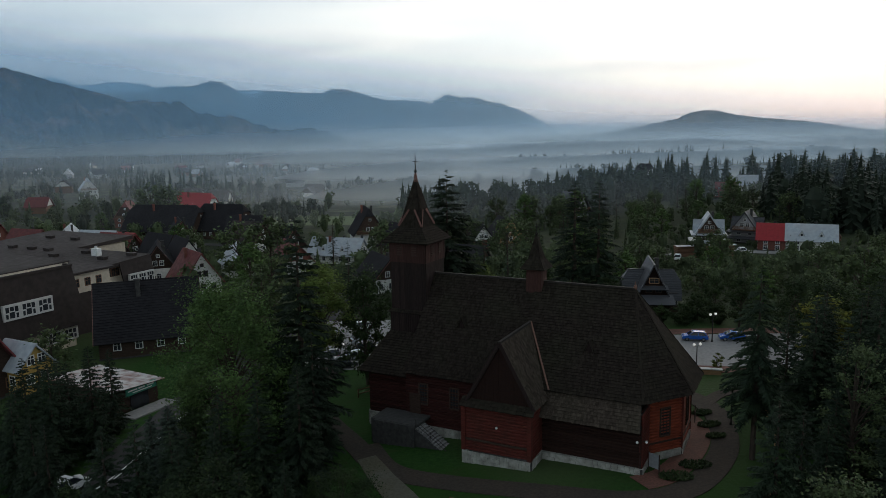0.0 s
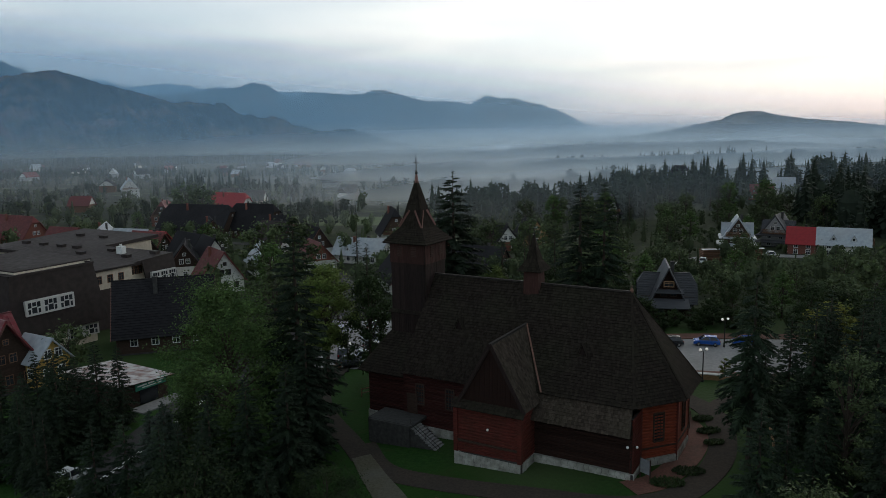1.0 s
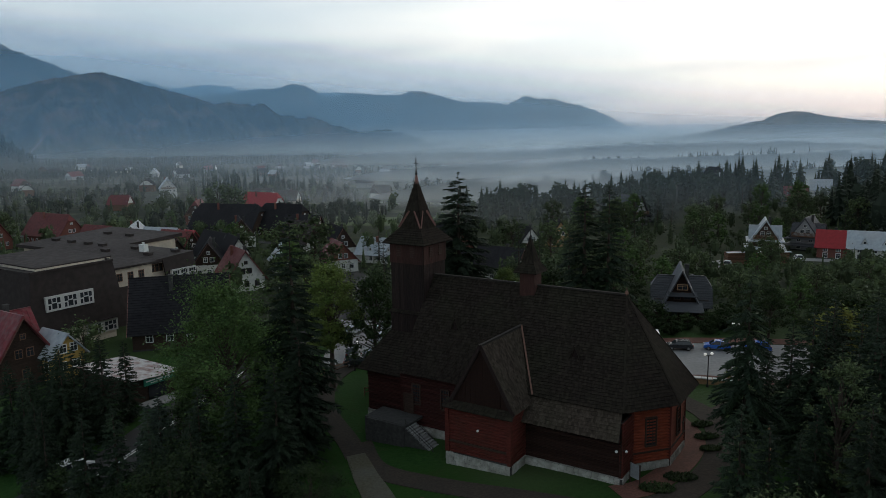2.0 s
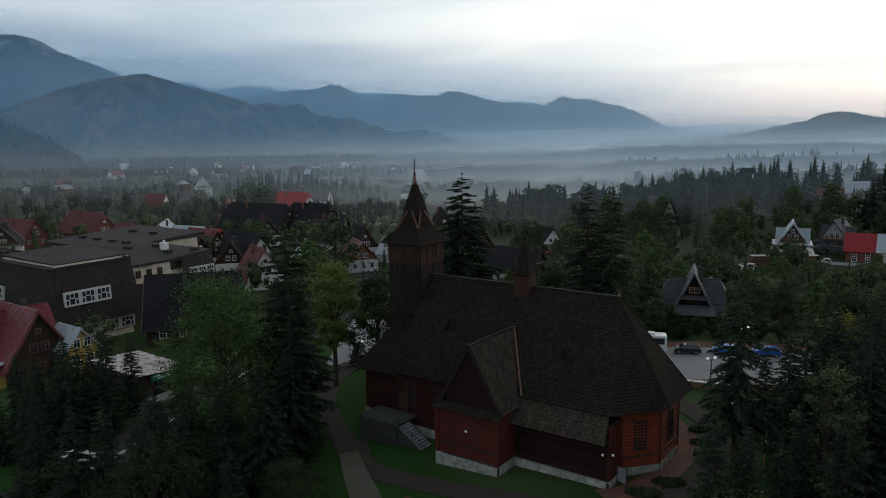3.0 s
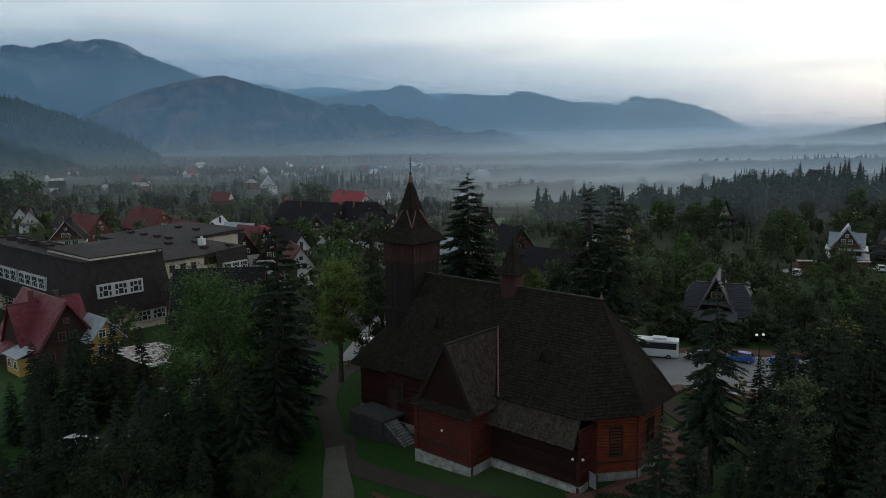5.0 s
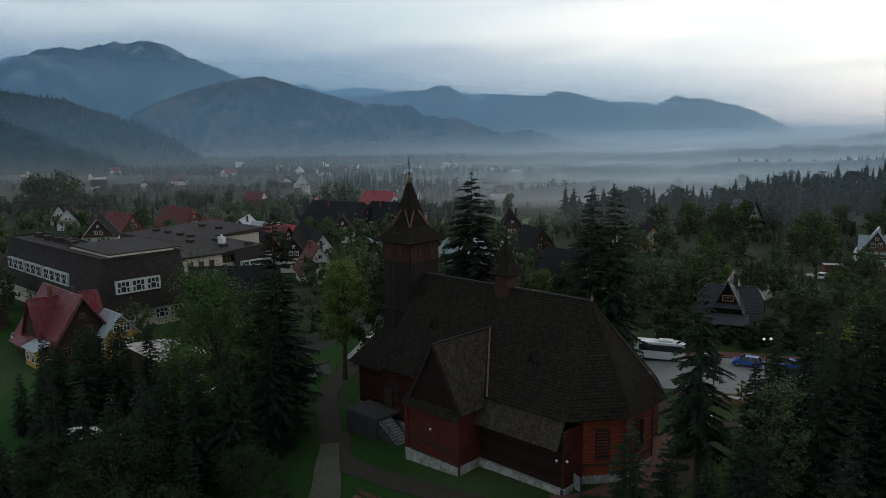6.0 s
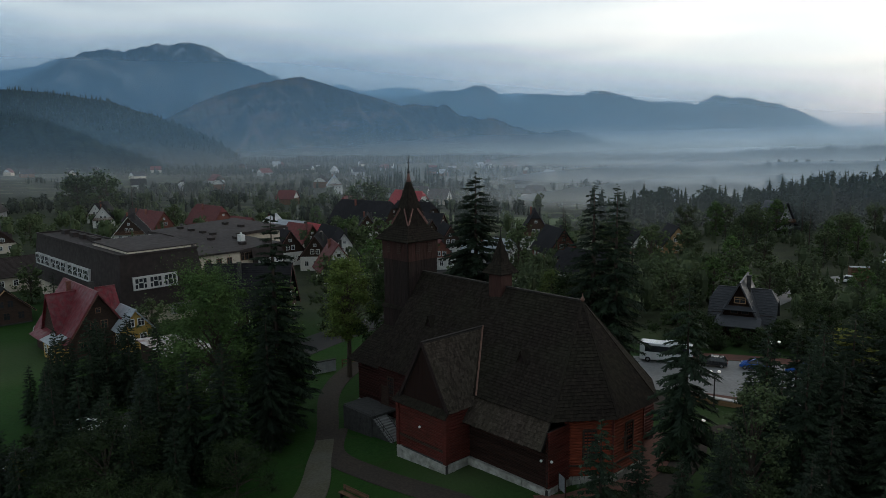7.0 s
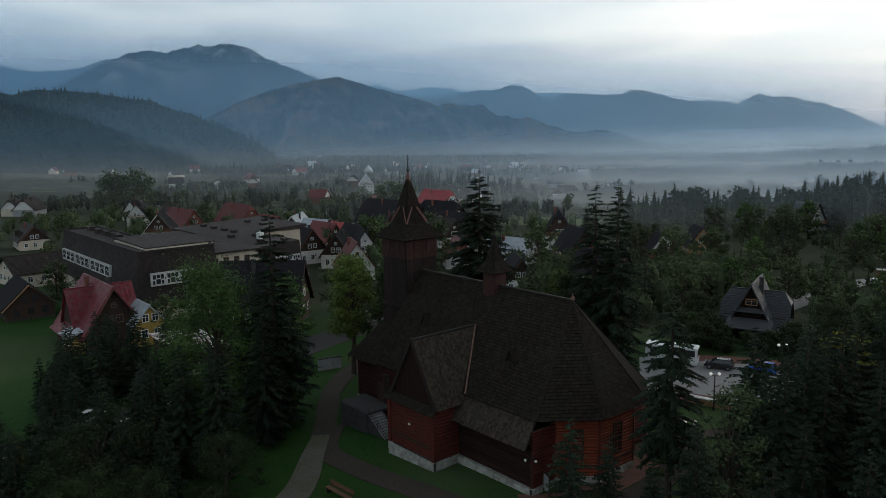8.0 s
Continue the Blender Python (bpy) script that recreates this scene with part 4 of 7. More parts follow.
# tower
for (z0, z1, h0, mt, nm) in ((0.0, 11.0, 2.24, M_TOWER, "tower_wall"), (11.0, 16.5, 2.12, M_TOWER, "tower_wall"), (16.5, 18.9, 2.2, M_BELFRY, "belfry_wall")):
    c = [(-h0, -h0), (h0, -h0), (h0, h0), (-h0, h0)]
    for k in range(4):
        board_wall(nm, c[k], c[(k + 1) % 4], z0, z1, 0.24, 0.2, mt, label="red-brown boarded belfry" if mt is M_BELFRY else "dark upright boarding")
for k in range(4):
    R = Matrix.Rotation(k * math.pi / 2, 4, "Z")

    def rp(*p):
        return tuple(R @ Vector(p))
    roof_face("tower_skirt", rp(-2.15, -2.15, 11.25), rp(2.15, -2.15, 11.25), rp(2.46, -2.46, 10.85), rp(-2.46, -2.46, 10.85), "narrow shingled skirt", 0.25)
    roof_face("belfry_roof", rp(-1.4, -1.4, 20.3), rp(1.4, -1.4, 20.3), rp(2.85, -2.85, 18.75), rp(-2.85, -2.85, 18.75), "flared shingled belfry roof", 0.3)
    roof_face("spire", rp(0, 0, 25.9), rp(0, 0, 25.9), rp(1.42, -1.42, 20.2), rp(-1.42, -1.42, 20.2), "steep shingled spire facet", 0.3)
    for x in (-1, 1):
        g = Geo()
        g.beam(rp(x * 1.44, -1.5, 20.4), rp(x * 0.34, -1.04, 22.2), 0.08, 0.22)
        part("barge_board", g, M_RAKE, church, "pale reddish board on the spire")
    # louvred sound openings
    for x in (-0.9, 0.9):
        g = Geo()
        for i in range(6):
            g.box(rp(x, -2.4, 17.3 + i * 0.2), (0.62 if k % 2 == 0 else 0.10, 0.10 if k % 2 == 0 else 0.62, 0.10))
        part("louvre", g, M_DWOOD, church)
g = Geo()
g.lathe((0, 0, 25.2), [(0.26, 0), (0.16, 0.7), (0.07, 1.0)], 8)
part("spire_cap", g, M_RAKE, church, "reddish metal spire cap")
g = Geo()
g.lathe((0, 0, 26.1), [(0.03, 0), (0.15, 0.1), (0.19, 0.2), (0.15, 0.3), (0.04, 0.4)], 10)
g.beam((0, 0, 26.0), (0, 0, 27.95), 0.08).beam((-0.38, 0.2, 27.4), (0.38, -0.2, 27.4), 0.08)
for a, b in (((-0.42, 0.22), 27.4), ((0.42, -0.22), 27.4), ((0, 0), 28.0)):
    g.lathe((a[0], a[1], b - 0.08), [(0.02, 0), (0.08, 0.08), (0.02, 0.16)], 6)
part("cross", g, M_IRON, church, "wrought-iron cross on a ball")

# ridge turret
tu = 14.1
for k in range(4):
    R = Matrix.Translation((tu, 0, 0)) @ Matrix.Rotation(k * math.pi / 2, 4, "Z")

    def rp(*p):
        return tuple(R @ Vector(p))
    g = Geo()
    g.slab([rp(-0.85, -0.85, 14.0), rp(0.85, -0.85, 14.0), rp(0.8, -0.8, 16.7), rp(-0.8, -0.8, 16.7)], 0.12)
    part("turret_wall", g, M_BELFRY, church, "red-brown boarded ridge turret")
    roof_face("turret_roof", rp(-0.62, -0.62, 17.6), rp(0.62, -0.62, 17.6), rp(1.3, -1.3, 16.55), rp(-1.3, -1.3, 16.55), "flared shingled turret roof", 0.25)
    roof_face("turret_spire", rp(0, 0, 20.2), rp(0, 0, 20.2), rp(0.66, -0.66, 17.5), rp(-0.66, -0.66, 17.5), "slender shingled turret spire", 0.28)
g = Geo()
g.beam((tu, 0, 20.0), (tu, 0, 21.2), 0.06).beam((tu - 0.25, 0.12, 20.85), (tu + 0.25, -0.12, 20.85), 0.06).lathe((tu, 0, 20.15), [(0.02, 0), (0.11, 0.1), (0.02, 0.2)], 8)
part("cross", g, M_IRON, church, "small iron cross")

# dormers in the main roof
for du, dv in ((21.1, 4.1), (7.2, 3.0), (21.1, -4.1), (7.2, -3.0)):
    z = RZ - abs(dv) * ((RZ - CZ) / CV if du > 14 else (RZ - EZ) / 7.1)
    s = -1 if dv > 0 else 1
    v = s * abs(dv)
    f = v + s * 0.75
    g = Geo()
    g.slab([(du - 0.38, f, z - 0.85), (du + 0.38, f, z - 0.85), (du, f, z + 0.25)], 0.1)
    d = part("dormer", g, M_TOWER, church, "tiny triangular roof dormer")
    g = Geo()
    for x in (-1, 1):
        q = [(du, f + s * 0.15, z + 0.34), (du, v - s * 0.35, z + 0.34), (du + x * 0.5, v + s * 0.35, z - 0.75), (du + x * 0.5, f + s * 0.15, z - 0.88)]
        g.slab(q if x * s > 0 else q[::-1], 0.06)
    part("dormer_roof", g, M_SHINGLE, d)

# side platform and steps
stone_wall("platform", (-0.4, -9.5), (4.6, -9.5), -2.2, 1.2, 0.6, 0.55, 0.34, M_DSTONE, label="dark stone entrance platform")
stone_wall("platform", (-0.4, -6.4), (-0.4, -9.5), -2.2, 1.2, 0.6, 0.55, 0.34, M_DSTONE)
g = Geo()
g.box((2.1, -8.0, 1.12), (5.3, 3.2, 0.24))
part("platform_slab", g, M_DSTONE, church)
for i in range(11):
    g = Geo()
    g.box((4.75 + i * 0.3, -8.7, 1.05 - 0.19 * (i + 1) - 0.6 + 0.6), (0.34, 1.7, 0.17))
    part("step", g, M_CONCRETE, church)
g = Geo()
g.slab([(4.6, -7.85, 1.0), (4.6, -7.85, -2.2), (8.1, -7.85, -2.2), (8.1, -7.85, -1.3)], 0.2).slab([(4.6, -9.55, 1.0), (8.1, -9.55, -1.3), (8.1, -9.55, -2.2), (4.6, -9.55, -2.2)][::-1], 0.2)
part("stair_wall", g, M_DSTONE, church, "sloping stone stair wall")
g = Geo()
for a, b in (((4.6, 1.9), (8.1, -0.4)), ((4.6, 1.5), (8.1, -0.8))):
    g.tube((a[0], -9.6, a[1]), (b[0], -9.6, b[1]), 0.03, 0.03, 6)
for x, z in ((4.7, 1.1), (6.4, 0.0), (8.0, -1.2)):
    g.tube((x, -9.6, z), (x, -9.6, z + 0.85), 0.03, 0.03, 6)
part("stair_rail", g, M_IRON, church)
g = Geo()
g.beam((2.4, -6.6, 1.2), (2.4, -6.6, 3.4), 0.12).beam((3.6, -6.6, 1.2), (3.6, -6.6, 3.4), 0.12).box((3.0, -6.55, 2.3), (1.1, 0.12, 2.2))
part("side_door", g, M_DWOOD, church, "dark plank side door")

# crucifix on the apse
g = Geo()
g.box((30.62, -2.3, 4.2), (0.09, 0.14, 1.7)).box((30.63, -2.3, 4.55), (0.1, 0.85, 0.14))
part("wall_cross", g, M_DWOOD, church, "plain dark wooden cross")


def wall_lamp(u, v, z, o):
    g = Geo()
    g.beam((u, v, z), (u + o[0] * 0.35, v + o[1] * 0.35, z + 0.1), 0.06)
    a = part("lamp_bracket", g, M_IRON, church)
    g = Geo()
    g.lathe((u + o[0] * 0.35, v + o[1] * 0.35, z - 0.12), [(0.04, 0), (0.11, 0.05), (0.13, 0.14), (0.08, 0.22), (0.02, 0.25)], 10)
    part("shade", g, M_WHITE, a, "white lamp shade")


wall_lamp(14.4, -11.2, 3.45, (0, -1))
wall_lamp(26.7, -8.4, 3.2, (0, -1))
wall_lamp(27.05, -8.2, 3.15, (1, 0))

# ---- trees ----
rt = random.Random(21)


def rand_dir(r):
    a, z = r.uniform(0, 2 * math.pi), r.uniform(-1, 1)
    k = math.sqrt(1 - z * z)
    return Vector((k * math.cos(a), k * math.sin(a), z))


def spruce_geo(h, rad, r, whorls=26, arms=7, twigs=9, droop=0.35, bare=0.06, gap=0.12):
    """Trunk, and a crown of drooping boughs hung with small sprays of needles."""
    trunk, crown = Geo(), Geo()
    trunk.tube((0, 0, -0.6), (0, 0, h * 0.5), h * 0.018, h * 0.011, 7, False).tube((0, 0, h * 0.5), (0, 0, h * 0.985), h * 0.011, 0.015, 6, False)
    for i in range(whorls):
        s = i / (whorls - 1)
        z = h * (bare + (1 - bare) * (s ** 0.92))
        reach = rad * (1 - s) ** 0.68 * (0.55 + 0.45 * min(1, s * 7)) + 0.16
        n = max(4, round(arms * (1 - 0.35 * s)))
        off = r.uniform(0, 6)
        for j in range(n):
            if r.random() < gap:
                continue
            a = off + j * 2 * math.pi / n + r.uniform(-0.25, 0.25)
            L = reach * r.uniform(0.68, 1.16)
            u = Vector((math.cos(a), math.sin(a), 0))
            side = Vector((-u.y, u.x, 0))
            lift = (0.42 * s - 0.02) * L
            zz = z + r.uniform(-0.02, 0.02) * h

            def at(t):
                return u * (L * t) + Vector((0, 0, zz + lift * t - droop * L * t * t + 0.16 * L * max(0, t - 0.7)))
            w = 0.05 + 0.012 * L
            crown.add([at(0) - side * w, at(0) + side * w, at(0.55) + side * w * 0.7, at(1.0), at(0.55) - side * w * 0.7], ((0, 1, 2, 3, 4),))
            m = max(4, round(1.75 * twigs * (0.4 + 0.6 * L / rad)))
            for k in range(m):
                t = 0.16 + 0.84 * (k + r.random()) / m
                p = at(min(1, t))
                ln = (0.10 + 0.15 * (1 - abs(t - 0.55))) * L * r.uniform(0.6, 1.2) + 0.10
                for q in (-1, 1, 0):
                    d = (side * (q * r.uniform(0.55, 1.0) + r.uniform(-0.2, 0.2)) + u * r.uniform(0.35, 0.8) + Vector((0, 0, -r.uniform(0.15, 0.75) - (0.35 if q == 0 else 0)))).normalized()
                    ln2 = ln * (0.8 if q == 0 else 1.0)
                    e = p + d * ln2
                    nn = d.cross(Vector((0, 0, 1))).normalized() * (0.03 + 0.10 * ln2) + Vector((0, 0, r.uniform(-0.04, 0.04)))
                    c = p.lerp(e, 0.45)
                    crown.add([p, c + nn, e, c - nn + Vector((0, 0, -0.12 * ln2))], ((0, 1, 2, 3),))
    crown.add([(0.05, 0, h * 0.97), (-0.05, 0.04, h * 0.97), (0, 0, h * 1.02)], ((0, 1, 2),))
    return trunk, crown


def stem(g, root, pts, radii, n):
    """A tapering bough through the points; with a root it grows out of that corner of the trunk."""
    pts = [Vector(p) for p in pts]
    k = len(g.v)
    for i, p in enumerate(pts):
        d = (pts[min(i + 1, len(pts) - 1)] - pts[max(i - 1, 0)]).normalized()
        a = d.cross(Vector((0.31, 0.17, 0.93)))
        a = a.normalized() if a.length > 1e-3 else Vector((1, 0, 0))
        b = d.cross(a)
        g.v += [p + (a * math.cos(2 * math.pi * j / n) + b * math.sin(2 * math.pi * j / n)) * radii[i] for j in range(n)]
    g.f += [(k + i * n + j, k + i * n + (j + 1) % n, k + (i + 1) * n + (j + 1) % n, k + (i + 1) * n + j) for i in range(len(pts) - 1) for j in range(n)]
    if root is not None:
        g.f += [(root, k + (j + 1) % n, k + j) for j in range(n)]


def broad_geo(h, rad, r, lumps=26, leaves=260, leaf=0.26, low=0.22, tall=1.0):
    """Tapered trunk with limbs that fork to leafy lumps; between the lumps there are gaps."""
    trunk, crown = Geo(), Geo()
    fork = h * r.uniform(0.24, 0.32)
    lean = Vector((r.uniform(-0.3, 0.3), r.uniform(-0.3, 0.3), 0))
    tr = h * 0.02
    stem(trunk, None, [(0, 0, -0.6), lean * 0.5 + Vector((0, 0, fork * 0.5)), lean + Vector((0, 0, fork))] + [lean * (1 + 0.08 * i) + Vector((0, 0, fork + (h * 0.86 - fork) * i / 6)) for i in range(1, 7)],
         [tr * k for k in (1.25, 1.0, 0.85, 0.74, 0.62, 0.5, 0.38, 0.26, 0.12)], 7)
    cz, ch = h * (low + (1 - low) / 2), h * (1 - low) / 2
    for i in range(lumps):
        s = (i + 0.5) / lumps
        zz = 1 - 2 * s
        a = i * 2.39996 + r.uniform(-0.4, 0.4)
        k = math.sqrt(max(0, 1 - zz * zz)) * (0.92 if zz > 0 else 1.05)
        rr = r.uniform(0.42, 1.04)
        c = Vector((math.cos(a) * k * rad * rr, math.sin(a) * k * rad * rr, cz + zz * ch * r.uniform(0.72, 0.95) * tall))
        st = lean + Vector((0, 0, min(c.z - 0.5, fork + (c.z - fork) * 0.45)))
        kn = st.lerp(c, 0.5) + Vector((0, 0, 0.06 * h * (1 - abs(zz))))
        level = min(range(2, 8), key=lambda q: abs(fork + (h * 0.86 - fork) * (q - 2) / 6 - st.z))
        stem(trunk, level * 7 + i % 7, [st.lerp(kn, 0.15), kn, c], [tr * 0.32, tr * 0.2, tr * 0.05], 5)
        lr = rad * r.uniform(0.20, 0.42)
        for _ in range(int(leaves * (lr / rad / 0.35) ** 2)):
            d = rand_dir(r)
            d.z = d.z * 0.75 + 0.3
            p = c + d * lr * min(1.45, abs(r.gauss(0.0, 0.62)) + 0.08)
            ax = rand_dir(r)
            ax.z *= 0.5
            ax.normalize()
            bx = ax.cross(d if abs(ax.dot(d)) < 0.9 else Vector((0, 0, 1))).normalized()
            sz = leaf * r.uniform(0.6, 1.35)
            crown.add([p - ax * sz, p + bx * sz * 0.55, p + ax * sz, p - bx * sz * 0.55 + Vector((0, 0, -0.25 * sz))], ((0, 1, 2, 3),))
    return trunk, crown


def make_tree(name, geos, leaf_mat, label, at=(0, 0, -500)):
    t = thing(name, pose(*at), label, "tree")
    part("trunk", geos[0], M_BARK, t)
    part("crown", geos[1], leaf_mat, t)
    return t


STOCK = {}


def tree(kind, x, y, h, turn=None, group="", wide=1.0):
    """Plants a tree of a stock kind: the first one is moved there, later ones are copies."""
    make, hh = KINDS[kind]
    if kind not in STOCK:
        STOCK[kind] = [make(), False]
    ob, used = STOCK[kind]
    k = h / hh
    m = Matrix.Translation((x, y, gz(x, y))) @ Matrix.Rotation(rt.uniform(0, 6.28) if turn is None else turn, 4, "Z")
    if used:
        ob = copy_thing(ob, m)
    else:
        STOCK[kind][1] = True
        ob.matrix_basis = m
    ob.scale = (k * wide, k * wide, k)
    if group:
        tagged(ob, group=group)
    return ob


KINDS = {
    "spruce_a": (lambda: make_tree("spruce", spruce_geo(20, 3.6, random.Random(1), 34, 8, 15, gap=0.08), M_SPRUCE, "tall dark green spruce with drooping boughs"), 20),
    "spruce_b": (lambda: make_tree("spruce", spruce_geo(20, 4.2, random.Random(2), 44, 8, 16, 0.34, 0.12, 0.12), M_SPRUCE, "old loose-crowned spruce with a bare lower trunk"), 20),
    "spruce_c": (lambda: make_tree("spruce", spruce_geo(12, 2.5, random.Random(3), 30, 8, 7, 0.3, 0.03, 0.06), M_SPRUCE, "young dense spruce with dark needles"), 12),
    "spruce_blue": (lambda: make_tree("spruce", spruce_geo(9, 2.2, random.Random(4), 26, 8, 11, 0.25, 0.03, 0.05), M_BLUESPRUCE, "small garden spruce with grey-green needles"), 9),
    "spruce_thin": (lambda: make_tree("spruce", spruce_geo(20, 3.0, random.Random(5), 40, 7, 9, 0.42, 0.16, 0.14), M_SPRUCE, "thin ragged spruce with gaps between the boughs"), 20),
    "spruce_open": (lambda: make_tree("spruce", spruce_geo(20, 4.3, random.Random(25), 34, 7, 13, 0.5, 0.22, 0.2), M_SPRUCE, "old spruce with a bare trunk and loose boughs"), 20),
    "linden": (lambda: make_tree("linden", broad_geo(18, 6.2, random.Random(6), 46, 1350, 0.125, 0.08), M_LEAF, "broad linden in full green leaf"), 18),
    "maple": (lambda: make_tree("maple", broad_geo(16, 3.3, random.Random(7), 40, 640, 0.14, 0.28), M_MAPLE, "slender green maple turning slightly yellow"), 16),
    "ash": (lambda: make_tree("ash", broad_geo(15, 5.0, random.Random(8), 36, 300, 0.22, 0.06), M_DLEAF, "broadleaf tree with dense dark green crown"), 15),
    "golden": (lambda: make_tree("maple", broad_geo(12, 3.4, random.Random(9), 26, 380, 0.22, 0.15), M_YLEAF, "broadleaf tree with yellowing leaves"), 12),
    "willow": (lambda: make_tree("willow", broad_geo(10, 4.0, random.Random(10), 34, 640, 0.13, 0.02), M_MIDLEAF, "low tree with pale grey-green leaves"), 10),
    "birch": (lambda: make_tree("birch", broad_geo(13, 2.8, random.Random(11), 30, 260, 0.13, 0.08), M_PALELEAF, "slender birch with thin pale leaves"), 13),
    "shrub": (lambda: make_tree("shrub", broad_geo(4, 2.3, random.Random(12), 20, 330, 0.14, -0.05), M_DLEAF, "rounded garden shrub with dark leaves"), 4),
    "hazel": (lambda: make_tree("hazel", broad_geo(8, 4.4, random.Random(31), 34, 520, 0.095, -0.06), M_DLEAF, "wide hazel bush with small dark leaves"), 8),
    "thuja": (lambda: make_tree("thuja", broad_geo(3.5, 0.9, random.Random(13), 16, 240, 0.10, 0.0), M_YLEAF, "small yellow-green thuja of conical shape"), 3.5),
    "mid_spruce": (lambda: make_tree("spruce", spruce_geo(20, 3.4, random.Random(14), 20, 6, 6, gap=0.08), M_SPRUCE, "dark spruce among the houses"), 20),
    "mid_spruce_b": (lambda: make_tree("spruce", spruce_geo(20, 2.8, random.Random(15), 18, 6, 5, gap=0.15), M_SPRUCE, "slender dark spruce among the houses"), 20),
    "mid_broad": (lambda: make_tree("broadleaf_tree", broad_geo(13, 4.7, random.Random(16), 32, 76, 0.40, -0.04), M_MIDLEAF, "dark green garden tree among the houses"), 13),
    "mid_broad_b": (lambda: make_tree("broadleaf_tree", broad_geo(13, 4.0, random.Random(17), 30, 76, 0.40, -0.04), M_LEAF, "green garden tree among the houses"), 13),
}

# round the church
tree("linden", -20.8, 68.5, 18.6)
tree("spruce_a", -12.5, 66.0, 15.0)
tree("spruce_a", -15.5, 57.4, 13.0)
tree("spruce_a", -12.4, 58.6, 13.6, wide=1.1)
tree("spruce_c", -18.6, 57.0, 11.8)
tree("spruce_a", -14.4, 70.7, 24.4, wide=1.05)
tree("maple", -15.8, 90.0, 17.0)
tree("ash", -10.2, 91.5, 15.0, wide=0.8)
tree("ash", -18.0, 77.0, 10.0)
tree("spruce_b", 0.3, 96.2, 26.2, wide=1.12)
tree("spruce_thin", 16.3, 92.1, 24.2, wide=1.2)
tree("spruce_a", 19.1, 91.0, 24.2, wide=0.95)
tree("spruce_open", 28.0, 64.3, 18.0, wide=0.9)
